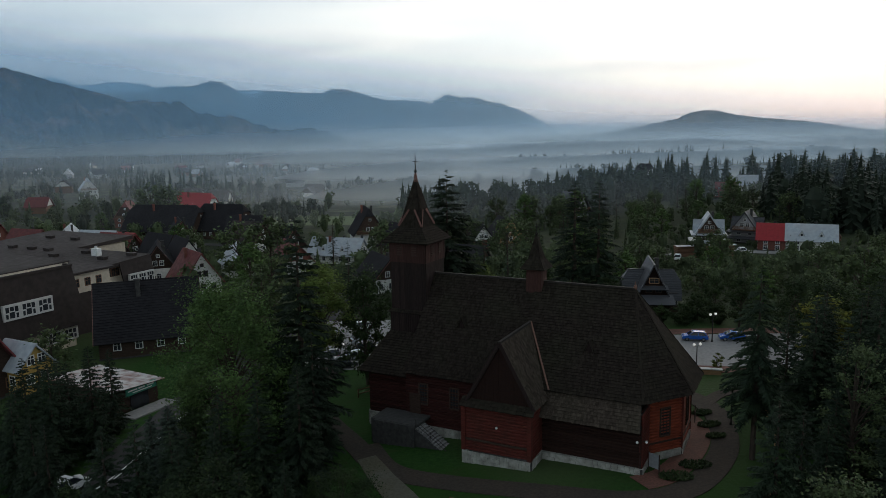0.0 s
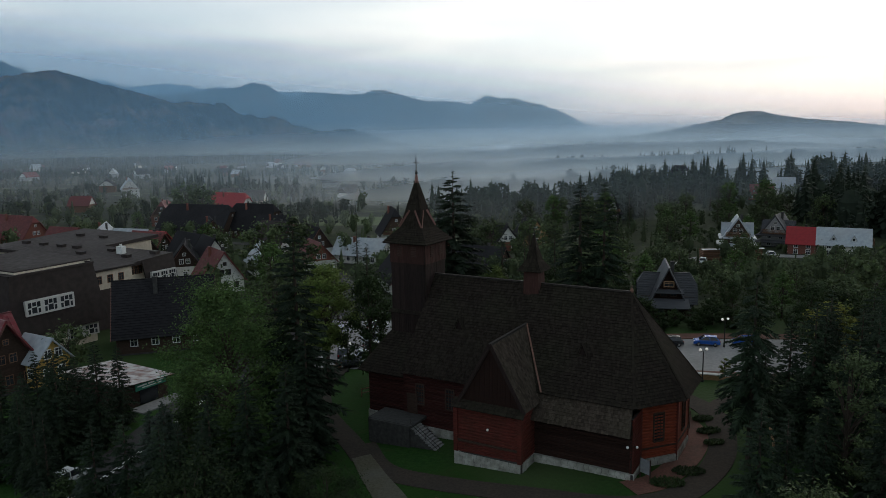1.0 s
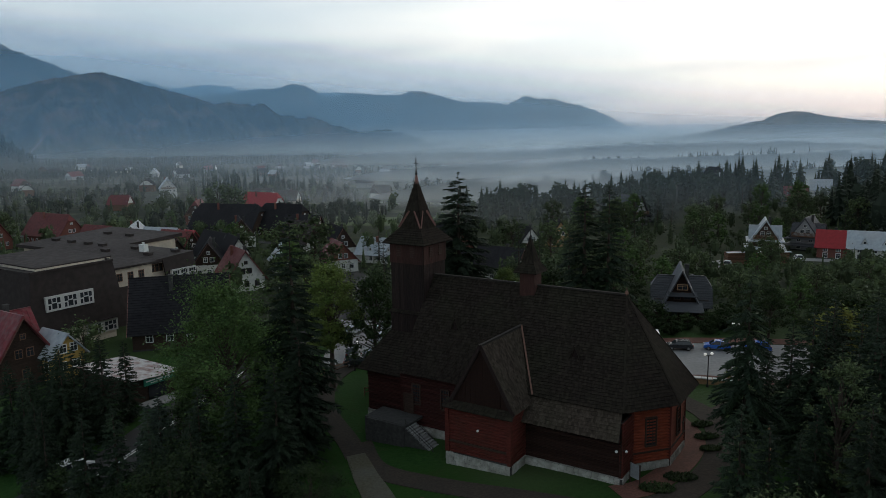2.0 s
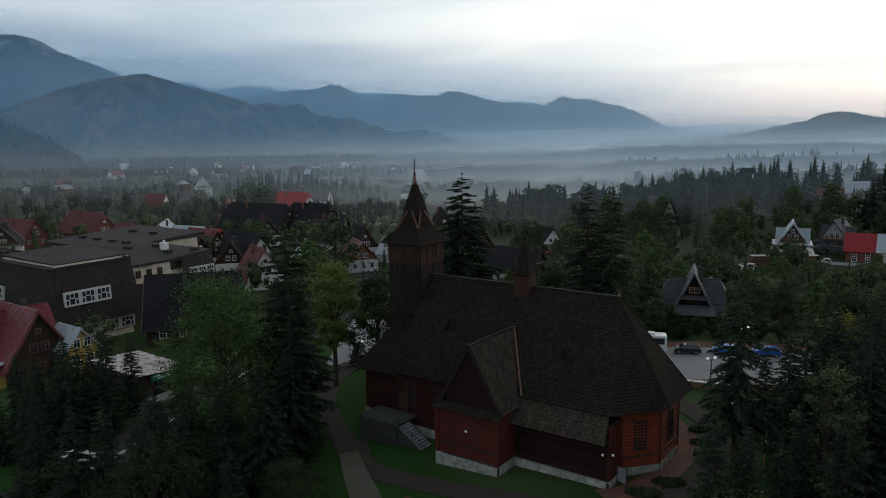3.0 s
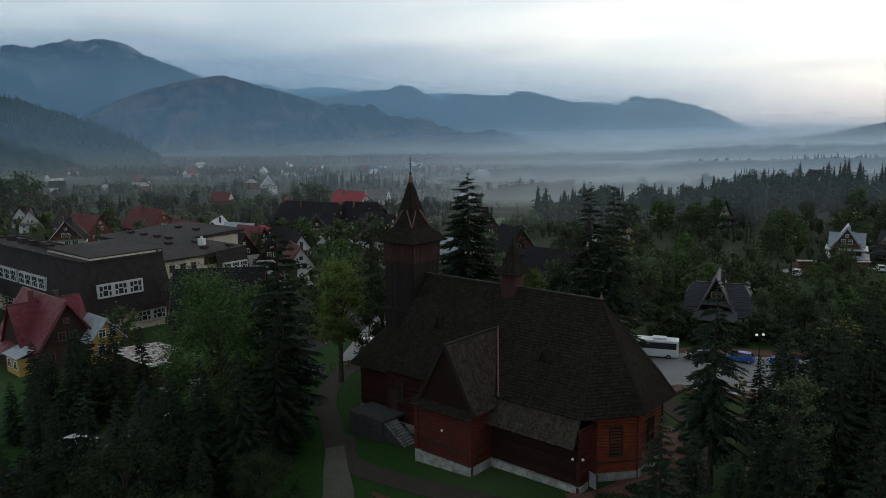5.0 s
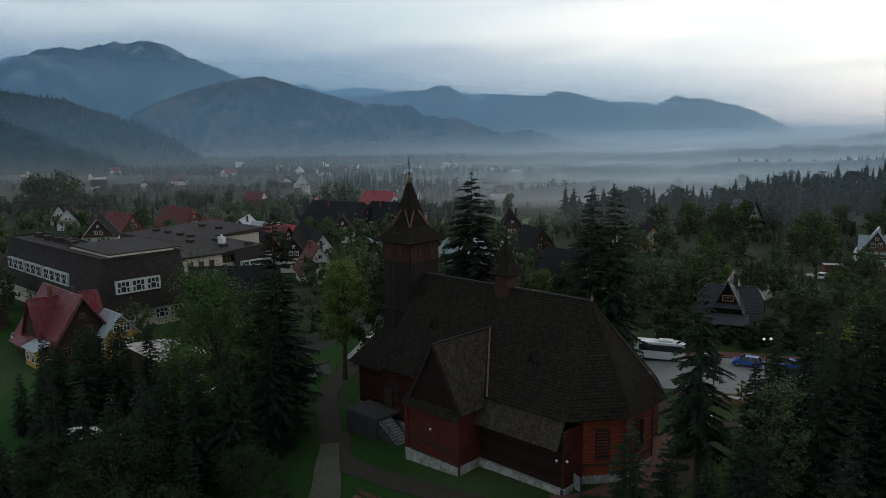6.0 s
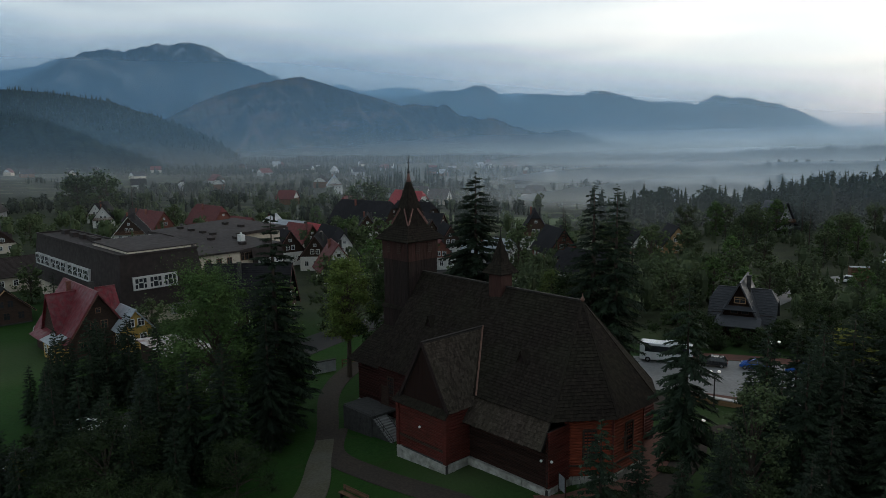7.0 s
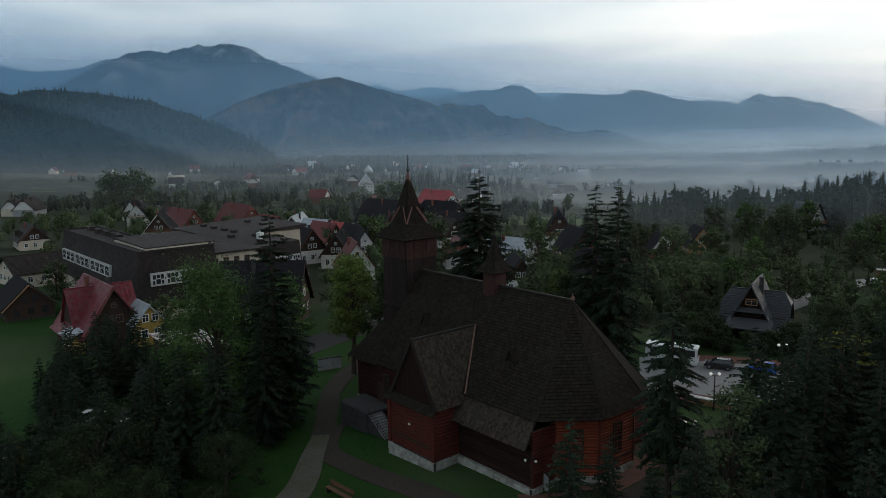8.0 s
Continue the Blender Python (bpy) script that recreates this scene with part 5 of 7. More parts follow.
for x, y, h, k in ((23.3, 49.5, 12.2, "spruce_c"), (25.6, 50.6, 10.5, "spruce_c"), (32.9, 56.5, 13.4, "birch"), (42, 79, 11.2, "golden"), (22.8, 39.9, 10.2, "willow"), (28, 36, 10.0, "willow"),
                   (36, 58, 15, "spruce_a"), (40, 66, 16.5, "spruce_a"), (38.5, 73, 14, "spruce_c"), (44, 71, 18, "spruce_a"), (47, 62, 15, "ash"), (31, 48, 13, "spruce_c"), (35, 46, 12.5, "spruce_c"),
                   (34, 66, 14.5, "spruce_c"), (37.4, 62, 16, "spruce_a"), (41.5, 58.5, 15, "spruce_a"), (45.5, 86, 12, "ash"), (51, 80, 14, "ash"), (54, 90, 13, "ash"), (50, 71, 17, "spruce_a"), (40, 50, 12, "spruce_c"), (45, 53, 14, "spruce_a"),
                   (-8.6, 54.3, 6.4, "hazel"), (-12.2, 51.4, 8.5, "spruce_c"), (-11.0, 47.5, 5.6, "hazel"), (-15, 49.5, 9.0, "spruce_c"), (-18, 54, 10.5, "spruce_c"), (-17.5, 49, 9.5, "hazel"), (-25.6, 51.6, 11.5, "spruce_c"), (-23.6, 52.6, 11.5, "spruce_c"), (-21.4, 53.8, 10.5, "spruce_c"), (-14, 44.5, 6.5, "hazel"), (-20, 51.5, 10.0, "spruce_c"), (-22, 58.5, 8.5, "spruce_c"),
                   (-25.8, 57.4, 2.9, "thuja"), (-31.4, 51.9, 2.9, "thuja"), (-27.8, 65.5, 6.9, "spruce_blue"), (-20, 47.5, 6, "hazel"), (-25, 51, 5.5, "hazel"), (-24.5, 61.5, 9.2, "spruce_blue"), (-29, 55.5, 5.5, "spruce_blue"),
                   (-36.5, 72.5, 11.5, "spruce_c"), (-38.5, 68.5, 11.8, "spruce_c"), (-40.5, 75.5, 9.0, "spruce_c"), (-39.8, 64.2, 9.2, "spruce_c"), (-43.0, 70, 8.6, "spruce_c"), (-37.0, 78.0, 9.5, "spruce_c"), (-43, 64, 7.0, "spruce_c"),
                   (-33.5, 47, 6, "hazel"), (-38, 52.5, 5, "hazel"), (-30.6, 56.4, 4.4, "shrub"), (-32.2, 54.0, 4.2, "shrub"), (-15.5, 73.5, 8, "ash"), (-17.5, 44.5, 5, "hazel"), (-24.5, 74.5, 8.0, "ash"), (-23.5, 64.5, 8, "ash"),
                   (-6.5, 50.0, 3.2, "shrub"), (-22.5, 45, 8.5, "spruce_c"), (-26.5, 46.5, 9, "spruce_c"), (10, 108, 9, "ash"), (-7, 112, 9, "ash"), (6, 118, 10, "maple"), (44, 108, 8, "ash"), (49, 101, 9, "ash"), (30.5, 109.5, 3.0, "shrub"), (28.5, 113.5, 4.5, "shrub"), (39.5, 113.0, 4.2, "shrub"), (43.5, 117, 6.5, "ash"), (26.5, 118, 7, "ash"), (33.5, 112.3, 2.6, "shrub"), (36, 110.5, 3.4, "shrub"), (41.5, 110.5, 3.0, "shrub"), (25.5, 110, 5.5, "shrub"),
                   (-5.5, 104, 8.5, "spruce_c"), (12.5, 98, 13, "ash"),
                   (36.5, 69.5, 13.5, "spruce_a"), (37.8, 65.5, 14.5, "spruce_c"), (34.8, 62.0, 12.5, "spruce_c"), (38.6, 60.5, 14.0, "spruce_a"), (41.5, 71.0, 15.0, "spruce_a"), (30.6, 55.5, 9.5, "spruce_c"), (28.2, 52.0, 9.0, "spruce_c"), (37.0, 53.5, 12.0, "spruce_c"), (33.0, 43.5, 9.5, "spruce_c"), (40.0, 76.0, 12.5, "spruce_c"), (-41.0, 67.0, 10.0, "spruce_c"), (-39.5, 72.0, 10.5, "spruce_c"), (-42.4, 73.6, 10.0, "spruce_c"), (-45.5, 70.0, 9.5, "spruce_c"), (-46.0, 77.0, 9.0, "spruce_c"), (-41.5, 79.0, 6.5, "spruce_c"), (33.4, 75.6, 8.5, "spruce_c"), (34.8, 73.0, 11.5, "spruce_c"), (-33.2, 57.6, 9.5, "spruce_c"), (-36.0, 60.5, 9.0, "spruce_c")):
    tree(k, x, y, h)

# among the houses
for x, y, h, k in ((45, 127, 7.5, "mid_broad"), (52, 118, 7.5, "mid_broad_b"), (58, 128, 7.5, "mid_broad"), (64, 116, 7.5, "mid_spruce"), (70, 124, 7.5, "mid_spruce_b"), (61, 106, 13, "mid_broad"), (68, 98, 14, "mid_broad_b"), (76, 110, 15, "mid_broad"),
                   (24, 126, 9, "mid_broad"), (17, 132, 15, "mid_spruce"), (22, 140, 9, "mid_broad"), (12, 140, 13, "mid_spruce_b"), (30, 146, 9, "mid_broad_b"), (40, 150, 9, "mid_broad"), (8, 150, 14, "mid_spruce"), (34, 160, 9, "mid_broad"),
                   (48, 158, 7.5, "mid_spruce"), (55, 150, 7.5, "mid_broad_b"), (72, 140, 7.5, "mid_broad"), (82, 135, 7.5, "mid_spruce_b"), (88, 128, 7.5, "mid_broad"), (64, 170, 7.5, "mid_broad"), (100, 150, 7.5, "mid_broad"), (106, 165, 7.5, "mid_broad_b"), (112, 176, 7.5, "mid_broad"),
                   (-28, 110, 12, "mid_broad"), (-33, 100, 11, "mid_broad_b"), (-30, 118, 12, "mid_spruce"), (-44, 116, 9, "mid_broad"), (-22, 128, 12, "mid_spruce_b"), (-33, 138, 11, "mid_broad"), (-40, 150, 12, "mid_broad_b"), (-20, 150, 12, "mid_spruce"),
                   (-48, 170, 15, "mid_broad"), (-42, 176, 16, "mid_broad"), (-38, 166, 13, "mid_spruce_b"), (-62, 92, 6, "mid_broad_b"), (-68, 92, 5, "mid_broad"), (-52, 94, 8, "mid_broad"), (-83, 104, 9, "mid_spruce"), (-98, 112, 8, "mid_broad"), (-58, 91, 5, "mid_broad_b"),
                   (-118, 322, 14, "mid_broad"), (-122, 326, 20, "mid_broad"), (-128, 322, 21, "mid_broad"), (-134, 326, 14, "mid_broad"), (-114, 318, 10, "mid_broad"), (-66, 190, 12, "mid_broad"), (-74, 204, 12, "mid_broad_b"), (-84, 196, 11, "mid_spruce"), (-30, 196, 13, "mid_spruce_b"), (-16, 184, 13, "mid_broad"),
                   (-8, 204, 15, "mid_spruce"), (6, 196, 12, "mid_broad"), (16, 188, 12, "mid_broad"), (24, 204, 9, "mid_broad"), (-12, 222, 16, "mid_spruce_b"), (34, 190, 9, "mid_broad_b"), (42, 200, 7.5, "mid_broad"), (56, 206, 7.5, "mid_spruce"),
                   (-290, 330, 24, "mid_broad"), (-302, 336, 26, "mid_broad"), (-314, 332, 25, "mid_broad"), (-280, 338, 22, "mid_spruce"), (-325, 340, 22, "mid_broad"), (-188, 262, 12, "mid_broad"), (-160, 300, 12, "mid_broad"), (-140, 300, 10, "mid_broad_b"), (-205, 205, 10, "mid_broad"), (-176, 150, 11, "mid_broad"),
                   (-165, 128, 10, "mid_broad"), (-118, 92, 14, "mid_broad"), (-104, 84, 11, "mid_broad"), (-92, 82, 7, "mid_broad"), (-80, 66, 9, "mid_broad_b"), (-72, 62, 10, "mid_broad")):
    tree(k, x, y, h)

rm = random.Random(77)
n_mid = 0
while n_mid < 62:
    x, y = rm.uniform(18, 118), rm.uniform(140, 296)
    if any((x - a) ** 2 + (y - b) ** 2 < c * c for a, b, c in ((76, 208, 10), (88, 206, 9), (92, 186, 14), (68, 187, 11), (34, 121, 16))) or (66 < x < 104 and 150 < y < 215 and abs(x / y - 0.42) < 0.12):
        continue
    tree(rm.choice(("mid_broad", "mid_broad", "mid_broad_b", "mid_spruce", "mid_spruce_b")), x, y, rm.uniform(8, 13.5) if y > 175 else rm.uniform(6, 9))
    n_mid += 1

# ---- woods ----


def template(geo, h):
    """A tree's leaf faces as arrays, scaled to one metre of height."""
    return np.array([tuple(p) for p in geo.v], float) / h, np.array([f if len(f) == 4 else (*f[:3], f[2]) for f in geo.f if len(f) in (3, 4)], int)


def wood_fir(seed, whorls, arms, rad):
    """A light fir for woods: a slim core and whorls of hanging boughs."""
    r = random.Random(seed)
    g = Geo()
    if whorls > 4:
        g.lathe((0, 0, 0.05), [(rad * 0.5, 0.0), (rad * 0.42, 0.3), (rad * 0.2, 0.65), (0.004, 0.88)], 6)
        g.f = g.f[:-2]
    else:
        g.add([(rad * 0.75 * math.cos(k * 1.2566), rad * 0.75 * math.sin(k * 1.2566), 0.02) for k in range(5)] + [(0, 0, 0.96)], [(k, (k + 1) % 5, 5) for k in range(5)])
    for i in range(whorls):
        q = i / (whorls - 1)
        for k in range(arms):
            a = i * 1.9 + k * 2 * math.pi / arms + r.uniform(-0.4, 0.4)
            z = 0.04 + 0.93 * (q + r.uniform(-0.5, 0.5) / whorls) ** 0.95 if q > 0.05 else 0.04 + 0.05 * r.random()
            L = (rad * 1.2 * (1 - q) ** 0.66 * min(1.0, 0.6 + 3 * q) + 0.010) * r.uniform(0.6, 1.25)
            u, v = Vector((math.cos(a), math.sin(a), 0)), Vector((-math.sin(a), math.cos(a), 0))
            w = 0.011 + (0.22 if whorls > 4 else 0.5) * L
            drop = L * (0.8 - 0.55 * q) + r.uniform(-0.01, 0.01)
            b, m, e = Vector((0, 0, z)), u * L * 0.6 + Vector((0, 0, z - drop * 0.35)), u * L + Vector((0, 0, z - drop))
            g.add([b, m + v * w, e, m - v * w - Vector((0, 0, 0.4 * w))], ((0, 1, 2, 3),))
    g.add([(0.006, 0, 0.93), (-0.003, 0.005, 0.93), (0, 0, 1.0), (-0.003, -0.005, 0.93)], ((0, 1, 2, 3),))
    return template(g, 1.0)


def wood_crown(seed, leafy, leaf):
    """A light broadleaf crown for woods: several lumps of leaves round a core."""
    r = random.Random(seed)
    g = Geo()
    g.lathe((0, 0, 0.5), [(0.04, -0.42), (0.15, -0.2), (0.17, 0.1), (0.06, 0.30)], 7)
    g.f = g.f[:-2]
    lumps = [(rand_dir(r), r.uniform(0.10, 0.19)) for _ in range(11)]
    for k in range(leafy):
        d, lr = lumps[k % 11]
        c = Vector((d.x * 0.23, d.y * 0.23, 0.5 + d.z * 0.36)) + rand_dir(r) * lr * r.uniform(0.3, 1.0)
        a, b = rand_dir(r) * leaf, rand_dir(r) * leaf
        g.add([c - a, c - b, c + a, c + b], ((0, 1, 2, 3),))
    return template(g, 1.0)


def wood(name, spots, label, hmin, hmax, rad=0.15, broad=0.15, tiers=6, leafy=40, leaf=0.07, mat=M_FARTREE, stand=None):
    """Many firs and a few broadleaf crowns, as one mesh; stand: heights of the ground where it is not the land."""
    r = random.Random(len(spots))
    firs = [wood_fir(100 + k, tiers, 5 if tiers > 8 else 4, rad * (0.85, 1.0, 1.2, 1.05)[k]) for k in range(4)]
    crowns = [wood_crown(200 + k, leafy, leaf) for k in range(4)]
    vs, fs, base = [], [], 0
    for i, (x, y) in enumerate(spots):
        h, z = r.uniform(hmin, hmax) * r.uniform(0.85, 1.12), gz(x, y) if stand is None else stand[i]
        v, f = r.choice(crowns) if r.random() < broad else r.choice(firs)
        a, k = r.uniform(0, 6.28), r.uniform(0.8, 1.25)
        c, t = math.cos(a) * h * k, math.sin(a) * h * k
        vs.append(np.stack([x + v[:, 0] * c - v[:, 1] * t, y + v[:, 0] * t + v[:, 1] * c, z + v[:, 2] * h], 1))
        fs.append(f + base)
        base += len(v)
    g = Geo()
    g.v = np.concatenate(vs).tolist()
    g.f = [tuple(q) if q[2] != q[3] else tuple(q[:3]) for q in np.concatenate(fs).tolist()]
    return tagged(part(name, g, mat), label, "forest", kind="stuff")


def belt(n, x0, x1, y0, y1, seed, clear=()):
    """Random spots between two lines of depth, off the cleared circles."""
    r = random.Random(seed)
    out = []
    while len(out) < n:
        x, y = r.uniform(x0, x1), r.uniform(y0, y1)
        if all((x - a) ** 2 + (y - b) ** 2 > c * c for a, b, c in clear):
            out.append((x, y))
    return out


def clumps(n, x0, x1, y0, y1, seed, size=0.012, cut=0.08):
    """Spots only where a slow noise is high, so that woods have shapes and glades."""
    r = random.Random(seed)
    out, tries = [], 0
    while len(out) < n and tries < n * 40:
        tries += 1
        x, y = r.uniform(x0, x1), r.uniform(y0, y1)
        if noise.noise(Vector((x * size, y * size * 0.55, seed))) > cut and abs(math.atan2(x, y)) < 1.25:
            out.append((x, y))
    return out


wood("east_wood", belt(470, 108, 300, 210, 400, 5, ((118, 300, 22), (135, 330, 20), (100, 240, 12), (100, 192, 17))), "dark spruce wood on the eastern rise", 12, 20, rad=0.2, tiers=12, leafy=120, broad=0.1, leaf=0.036)
wood("east_wood", belt(130, 55, 130, 300, 420, 6, ((118, 330, 30), (92, 310, 22), (110, 380, 25))), "dark spruce wood on the eastern rise", 11, 20, rad=0.2, tiers=12, leafy=120, leaf=0.04)
wood("valley_wood", belt(190, -20, 110, 300, 430, 8, ((20, 320, 14),)), "row of dark spruces beyond the houses", 9, 19, rad=0.2, tiers=12, leafy=120, broad=0.25, leaf=0.05)
wood("valley_wood", clumps(520, -480, 160, 300, 620, 9, 0.012, 0.06), "groves among the fields", 6, 12, broad=0.65, leafy=60, leaf=0.06)
wood("valley_wood", clumps(1500, -800, 600, 560, 1050, 10, 0.010, 0.12), "groves in the misty valley", 5, 11, broad=0.3, leafy=48, leaf=0.08, tiers=5)
wood("valley_wood", clumps(2900, -1500, 1100, 950, 1800, 11, 0.006, 0.05), "woods on the misty valley floor", 8, 15, broad=0.0, tiers=4, rad=0.2)
wood("valley_wood", clumps(6000, -2200, 1700, 1700, 2700, 12, 0.003, -0.16), "woods on the misty valley floor", 14, 24, broad=0.0, tiers=3, rad=0.22)
rh = random.Random(61)
HILL_SPOTS = [(p[0] + rh.uniform(-7, 7), p[1] + rh.uniform(-9, 9), p[2] - 3) for p in FRONT_HILL if p[2] > -20 and rh.random() < 0.5]
wood("hill_wood", [p[:2] for p in HILL_SPOTS], "dark spruces covering the hill", 9, 17, broad=0.0, tiers=3, rad=0.2, stand=[p[2] for p in HILL_SPOTS])
wood("hill_wood", belt(60, -260, -150, 560, 640, 13), "dark spruce grove beyond the village", 14, 20)


def village_spots(n, x0, x1, y0, y1, seed):
    """Spots for garden trees, kept off the houses and roads."""
    r = random.Random(seed)
    out = []
    while len(out) < n:
        x, y = r.uniform(x0, x1), r.uniform(y0, y1)
        if abs(math.degrees(math.atan2(x - 17, y)) + 12) > 48 or (-68 < x < -5 and y < 150) or (x - 34) ** 2 + (y - 121) ** 2 < 400 or (-130 < x < -55 and 95 < y < 175) or (66 < x < 108 and 165 < y < 218) or (-152 < x < -32 and 326 < y < 406):
            continue
        out.append((x, y))
    return out


wood("village_trees", village_spots(230, -260, -10, 150, 330, 41), "garden trees and hedges between the houses", 4, 10, broad=0.75, leafy=120, tiers=8, leaf=0.05, mat=M_GARDEN)
wood("village_trees", village_spots(200, -10, 140, 140, 330, 42), "garden trees and hedges between the houses", 4, 8, broad=0.7, leafy=120, tiers=8, leaf=0.05, mat=M_GARDEN)
wood("village_trees", village_spots(260, -420, 60, 320, 560, 43), "garden trees and hedges between the houses", 5, 12, broad=0.6, leafy=80, tiers=7, leaf=0.06, mat=M_GARDEN)
wood("thicket", [(x, y) for x, y in belt(230, 40, 124, 110, 176, 44, ((34, 121, 14), (48, 163, 5), (55, 180, 6)))], "dense thicket of hedges and young trees", 3, 6.5, broad=0.75, leafy=130, tiers=8, leaf=0.05, mat=M_GARDEN)
wood("thicket", belt(90, -10, 30, 122, 175, 45, ((34, 121, 14), (-14, 160, 9), (4, 166, 9))), "dense thicket of hedges and young trees", 4, 9, broad=0.7, leafy=130, tiers=8, leaf=0.05, mat=M_GARDEN)
wood("thicket", belt(110, 60, 112, 196, 244, 46, ((76, 208, 6), (91, 221, 6), (90.5, 196, 6), (99.5, 192, 8), (68, 187, 10), (72, 197, 5))), "low hedges and bushes round the houses", 1.6, 3.6, broad=0.85, leafy=120, tiers=6, leaf=0.06, mat=M_GARDEN)

# ---- buildings ----


def lattice(us, vs, c, s, o, deep=0.06):
    """One-piece window frame: a grid of bars with open lights between them."""
    g = Geo()
    nu, nv = len(us), len(vs)
    for k in (deep, -deep):
        g.v += [c + s * u + Vector((0, 0, v)) + o * k for v in vs for u in us]
    n = nu * nv

    def solid(i, j):
        return 0 <= i < nu - 1 and 0 <= j < nv - 1 and (i % 2 == 0 or j % 2 == 0)
    for j in range(nv - 1):
        for i in range(nu - 1):
            if not solid(i, j):
                continue
            a, b, e, d = j * nu + i, j * nu + i + 1, (j + 1) * nu + i + 1, (j + 1) * nu + i
            g.f += [(d, e, b, a), (a + n, b + n, e + n, d + n)]
            for (p, q), (ii, jj) in (((a, b), (i, j - 1)), ((b, e), (i + 1, j)), ((e, d), (i, j + 1)), ((d, a), (i - 1, j))):
                if not solid(ii, jj):
                    g.f.append((p, q, q + n, p + n))
    return g


def window_at(parent, c, n_out, w, h, fr=M_WHITE, bars=True):
    """A casement window proud of a wall: surround, dark pane, bars."""
    n_out = Vector((*n_out, 0)).normalized()
    s = Vector((-n_out.y, n_out.x, 0))
    c = Vector(c) + n_out * 0.03
    us, vs = [-w / 2 - 0.06, -w / 2 + 0.05, w / 2 - 0.05, w / 2 + 0.06], [-h / 2 - 0.06, -h / 2 + 0.05, h / 2 - 0.05, h / 2 + 0.06]
    if bars:
        us, vs = us[:2] + [-0.03, 0.03] + us[2:], vs[:2] + [h * 0.15 - 0.03, h * 0.15 + 0.03] + vs[2:]
    win = part("window", lattice(us, vs, c, s, n_out), fr, parent)
    g = Geo()
    o = n_out * 0.01
    g.slab([c + o - s * (w / 2) - Vector((0, 0, h / 2)), c + o + s * (w / 2) - Vector((0, 0, h / 2)), c + o + s * (w / 2) + Vector((0, 0, h / 2)), c + o - s * (w / 2) + Vector((0, 0, h / 2))][::-1], 0.04)
    part("pane", g, M_GLASS, win)
    return win


def gable_roof(parent, w, d, z0, hr, material, over=0.7, axis="y", at=(0, 0), name="roof", thick=0.18, hip=0.0):
    """Two slopes; hip cuts the gable's top back as highland roofs do."""
    def P(a, b, z):
        return (at[0] + a, at[1] + b, z) if axis == "y" else (at[0] + b, at[1] - a, z)
    k = over * hr / (w / 2)
    zt = z0 + hr
    cut = 1 - hip
    out = []
    for s in (-1, 1):
        e, y0, y1 = s * (w / 2 + over), -d / 2 - over, d / 2 + over
        if hip:
            x1, zc = s * (w / 2) * hip, z0 + hr * cut
            q = [P(e, y0, z0 - k), P(x1, y0, zc), P(0, y0 + hip * w * 0.45, zt), P(0, y1 - hip * w * 0.45, zt), P(x1, y1, zc), P(e, y1, z0 - k)]
        else:
            q = [P(e, y0, z0 - k), P(0, y0, zt), P(0, y1, zt), P(e, y1, z0 - k)]
        g = Geo()
        g.slab(q[::-1] if s < 0 else q[::1][::-1] if False else (q if s < 0 else q[::-1]), thick)
        face = part(name, g, material, parent)
        out.append(face)
        if parent.matrix_world.translation.length < 235:
            g = Geo()
            run, rise = w / 2 + over, hr + k
            sheet = material in (M_ZINC, M_RUSTROOF, M_REDROOF, M_MAROON)
            if sheet and not hip:
                n = max(3, int((y1 - y0) / 0.62))
                for i in range(1, n):
                    yy = y0 + (y1 - y0) * i / n
                    g.beam(P(s * 0.15, yy, zt - 0.15 * rise / run + 0.02), P(s * (run - 0.05), yy, zt - rise + 0.05 * rise / run + 0.02), 0.05, 0.07)
            else:
                n = max(4, int(math.hypot(run, rise) / 0.42))
                for i in range(1, n):
                    f = i / n
                    x1 = s * run * f
                    inset = max(0.0, 1 - f * run / max(0.01, w / 2 * hip)) * hip * w * 0.45 if hip else 0.0
                    g.beam(P(x1, y0 + inset + 0.03, zt - rise * f + 0.015), P(x1, y1 - inset - 0.03, zt - rise * f + 0.015), 0.10, 0.07)
            tagged(part("sheet_relief" if sheet and not hip else "tile_relief", g, material, face), kind="stuff")
    if hip:
        for sy in (-1, 1):
            y, yi = sy * (d / 2 + over), sy * (d / 2 + over - hip * w * 0.45)
            x1, zc = (w / 2) * hip, z0 + hr * cut
            q = [P(-x1, y, zc), P(x1, y, zc), P(0, yi, zt)]
            g = Geo()
            g.slab(q if sy < 0 else q[::-1], thick)
            out.append(part(name, g, material, parent))
    g = Geo()
    g.beam(P(0, -d / 2 - over + (hip * w * 0.45 if hip else 0), zt + 0.04), P(0, d / 2 + over - (hip * w * 0.45 if hip else 0), zt + 0.04), 0.25, 0.12)
    part("ridge_cap", g, material, parent)
    return out


def gable_wall(parent, w, z0, hr, y, sy, material, axis="y", at=(0, 0), cut=0.0, thick=0.16):
    def P(a, b, z):
        return (at[0] + a, at[1] + b, z) if axis == "y" else (at[0] + b, at[1] - a, z)
    q = [P(-w / 2, y, z0), P(w / 2, y, z0), P(w / 2 * cut, y, z0 + hr * (1 - cut) - 0.1), P(-w / 2 * cut, y, z0 + hr * (1 - cut) - 0.1)]
    if not cut:
        q = q[:3]
    g = Geo()
    g.slab(q if sy < 0 else q[::-1], thick)
    return part("gable", g, material, parent)


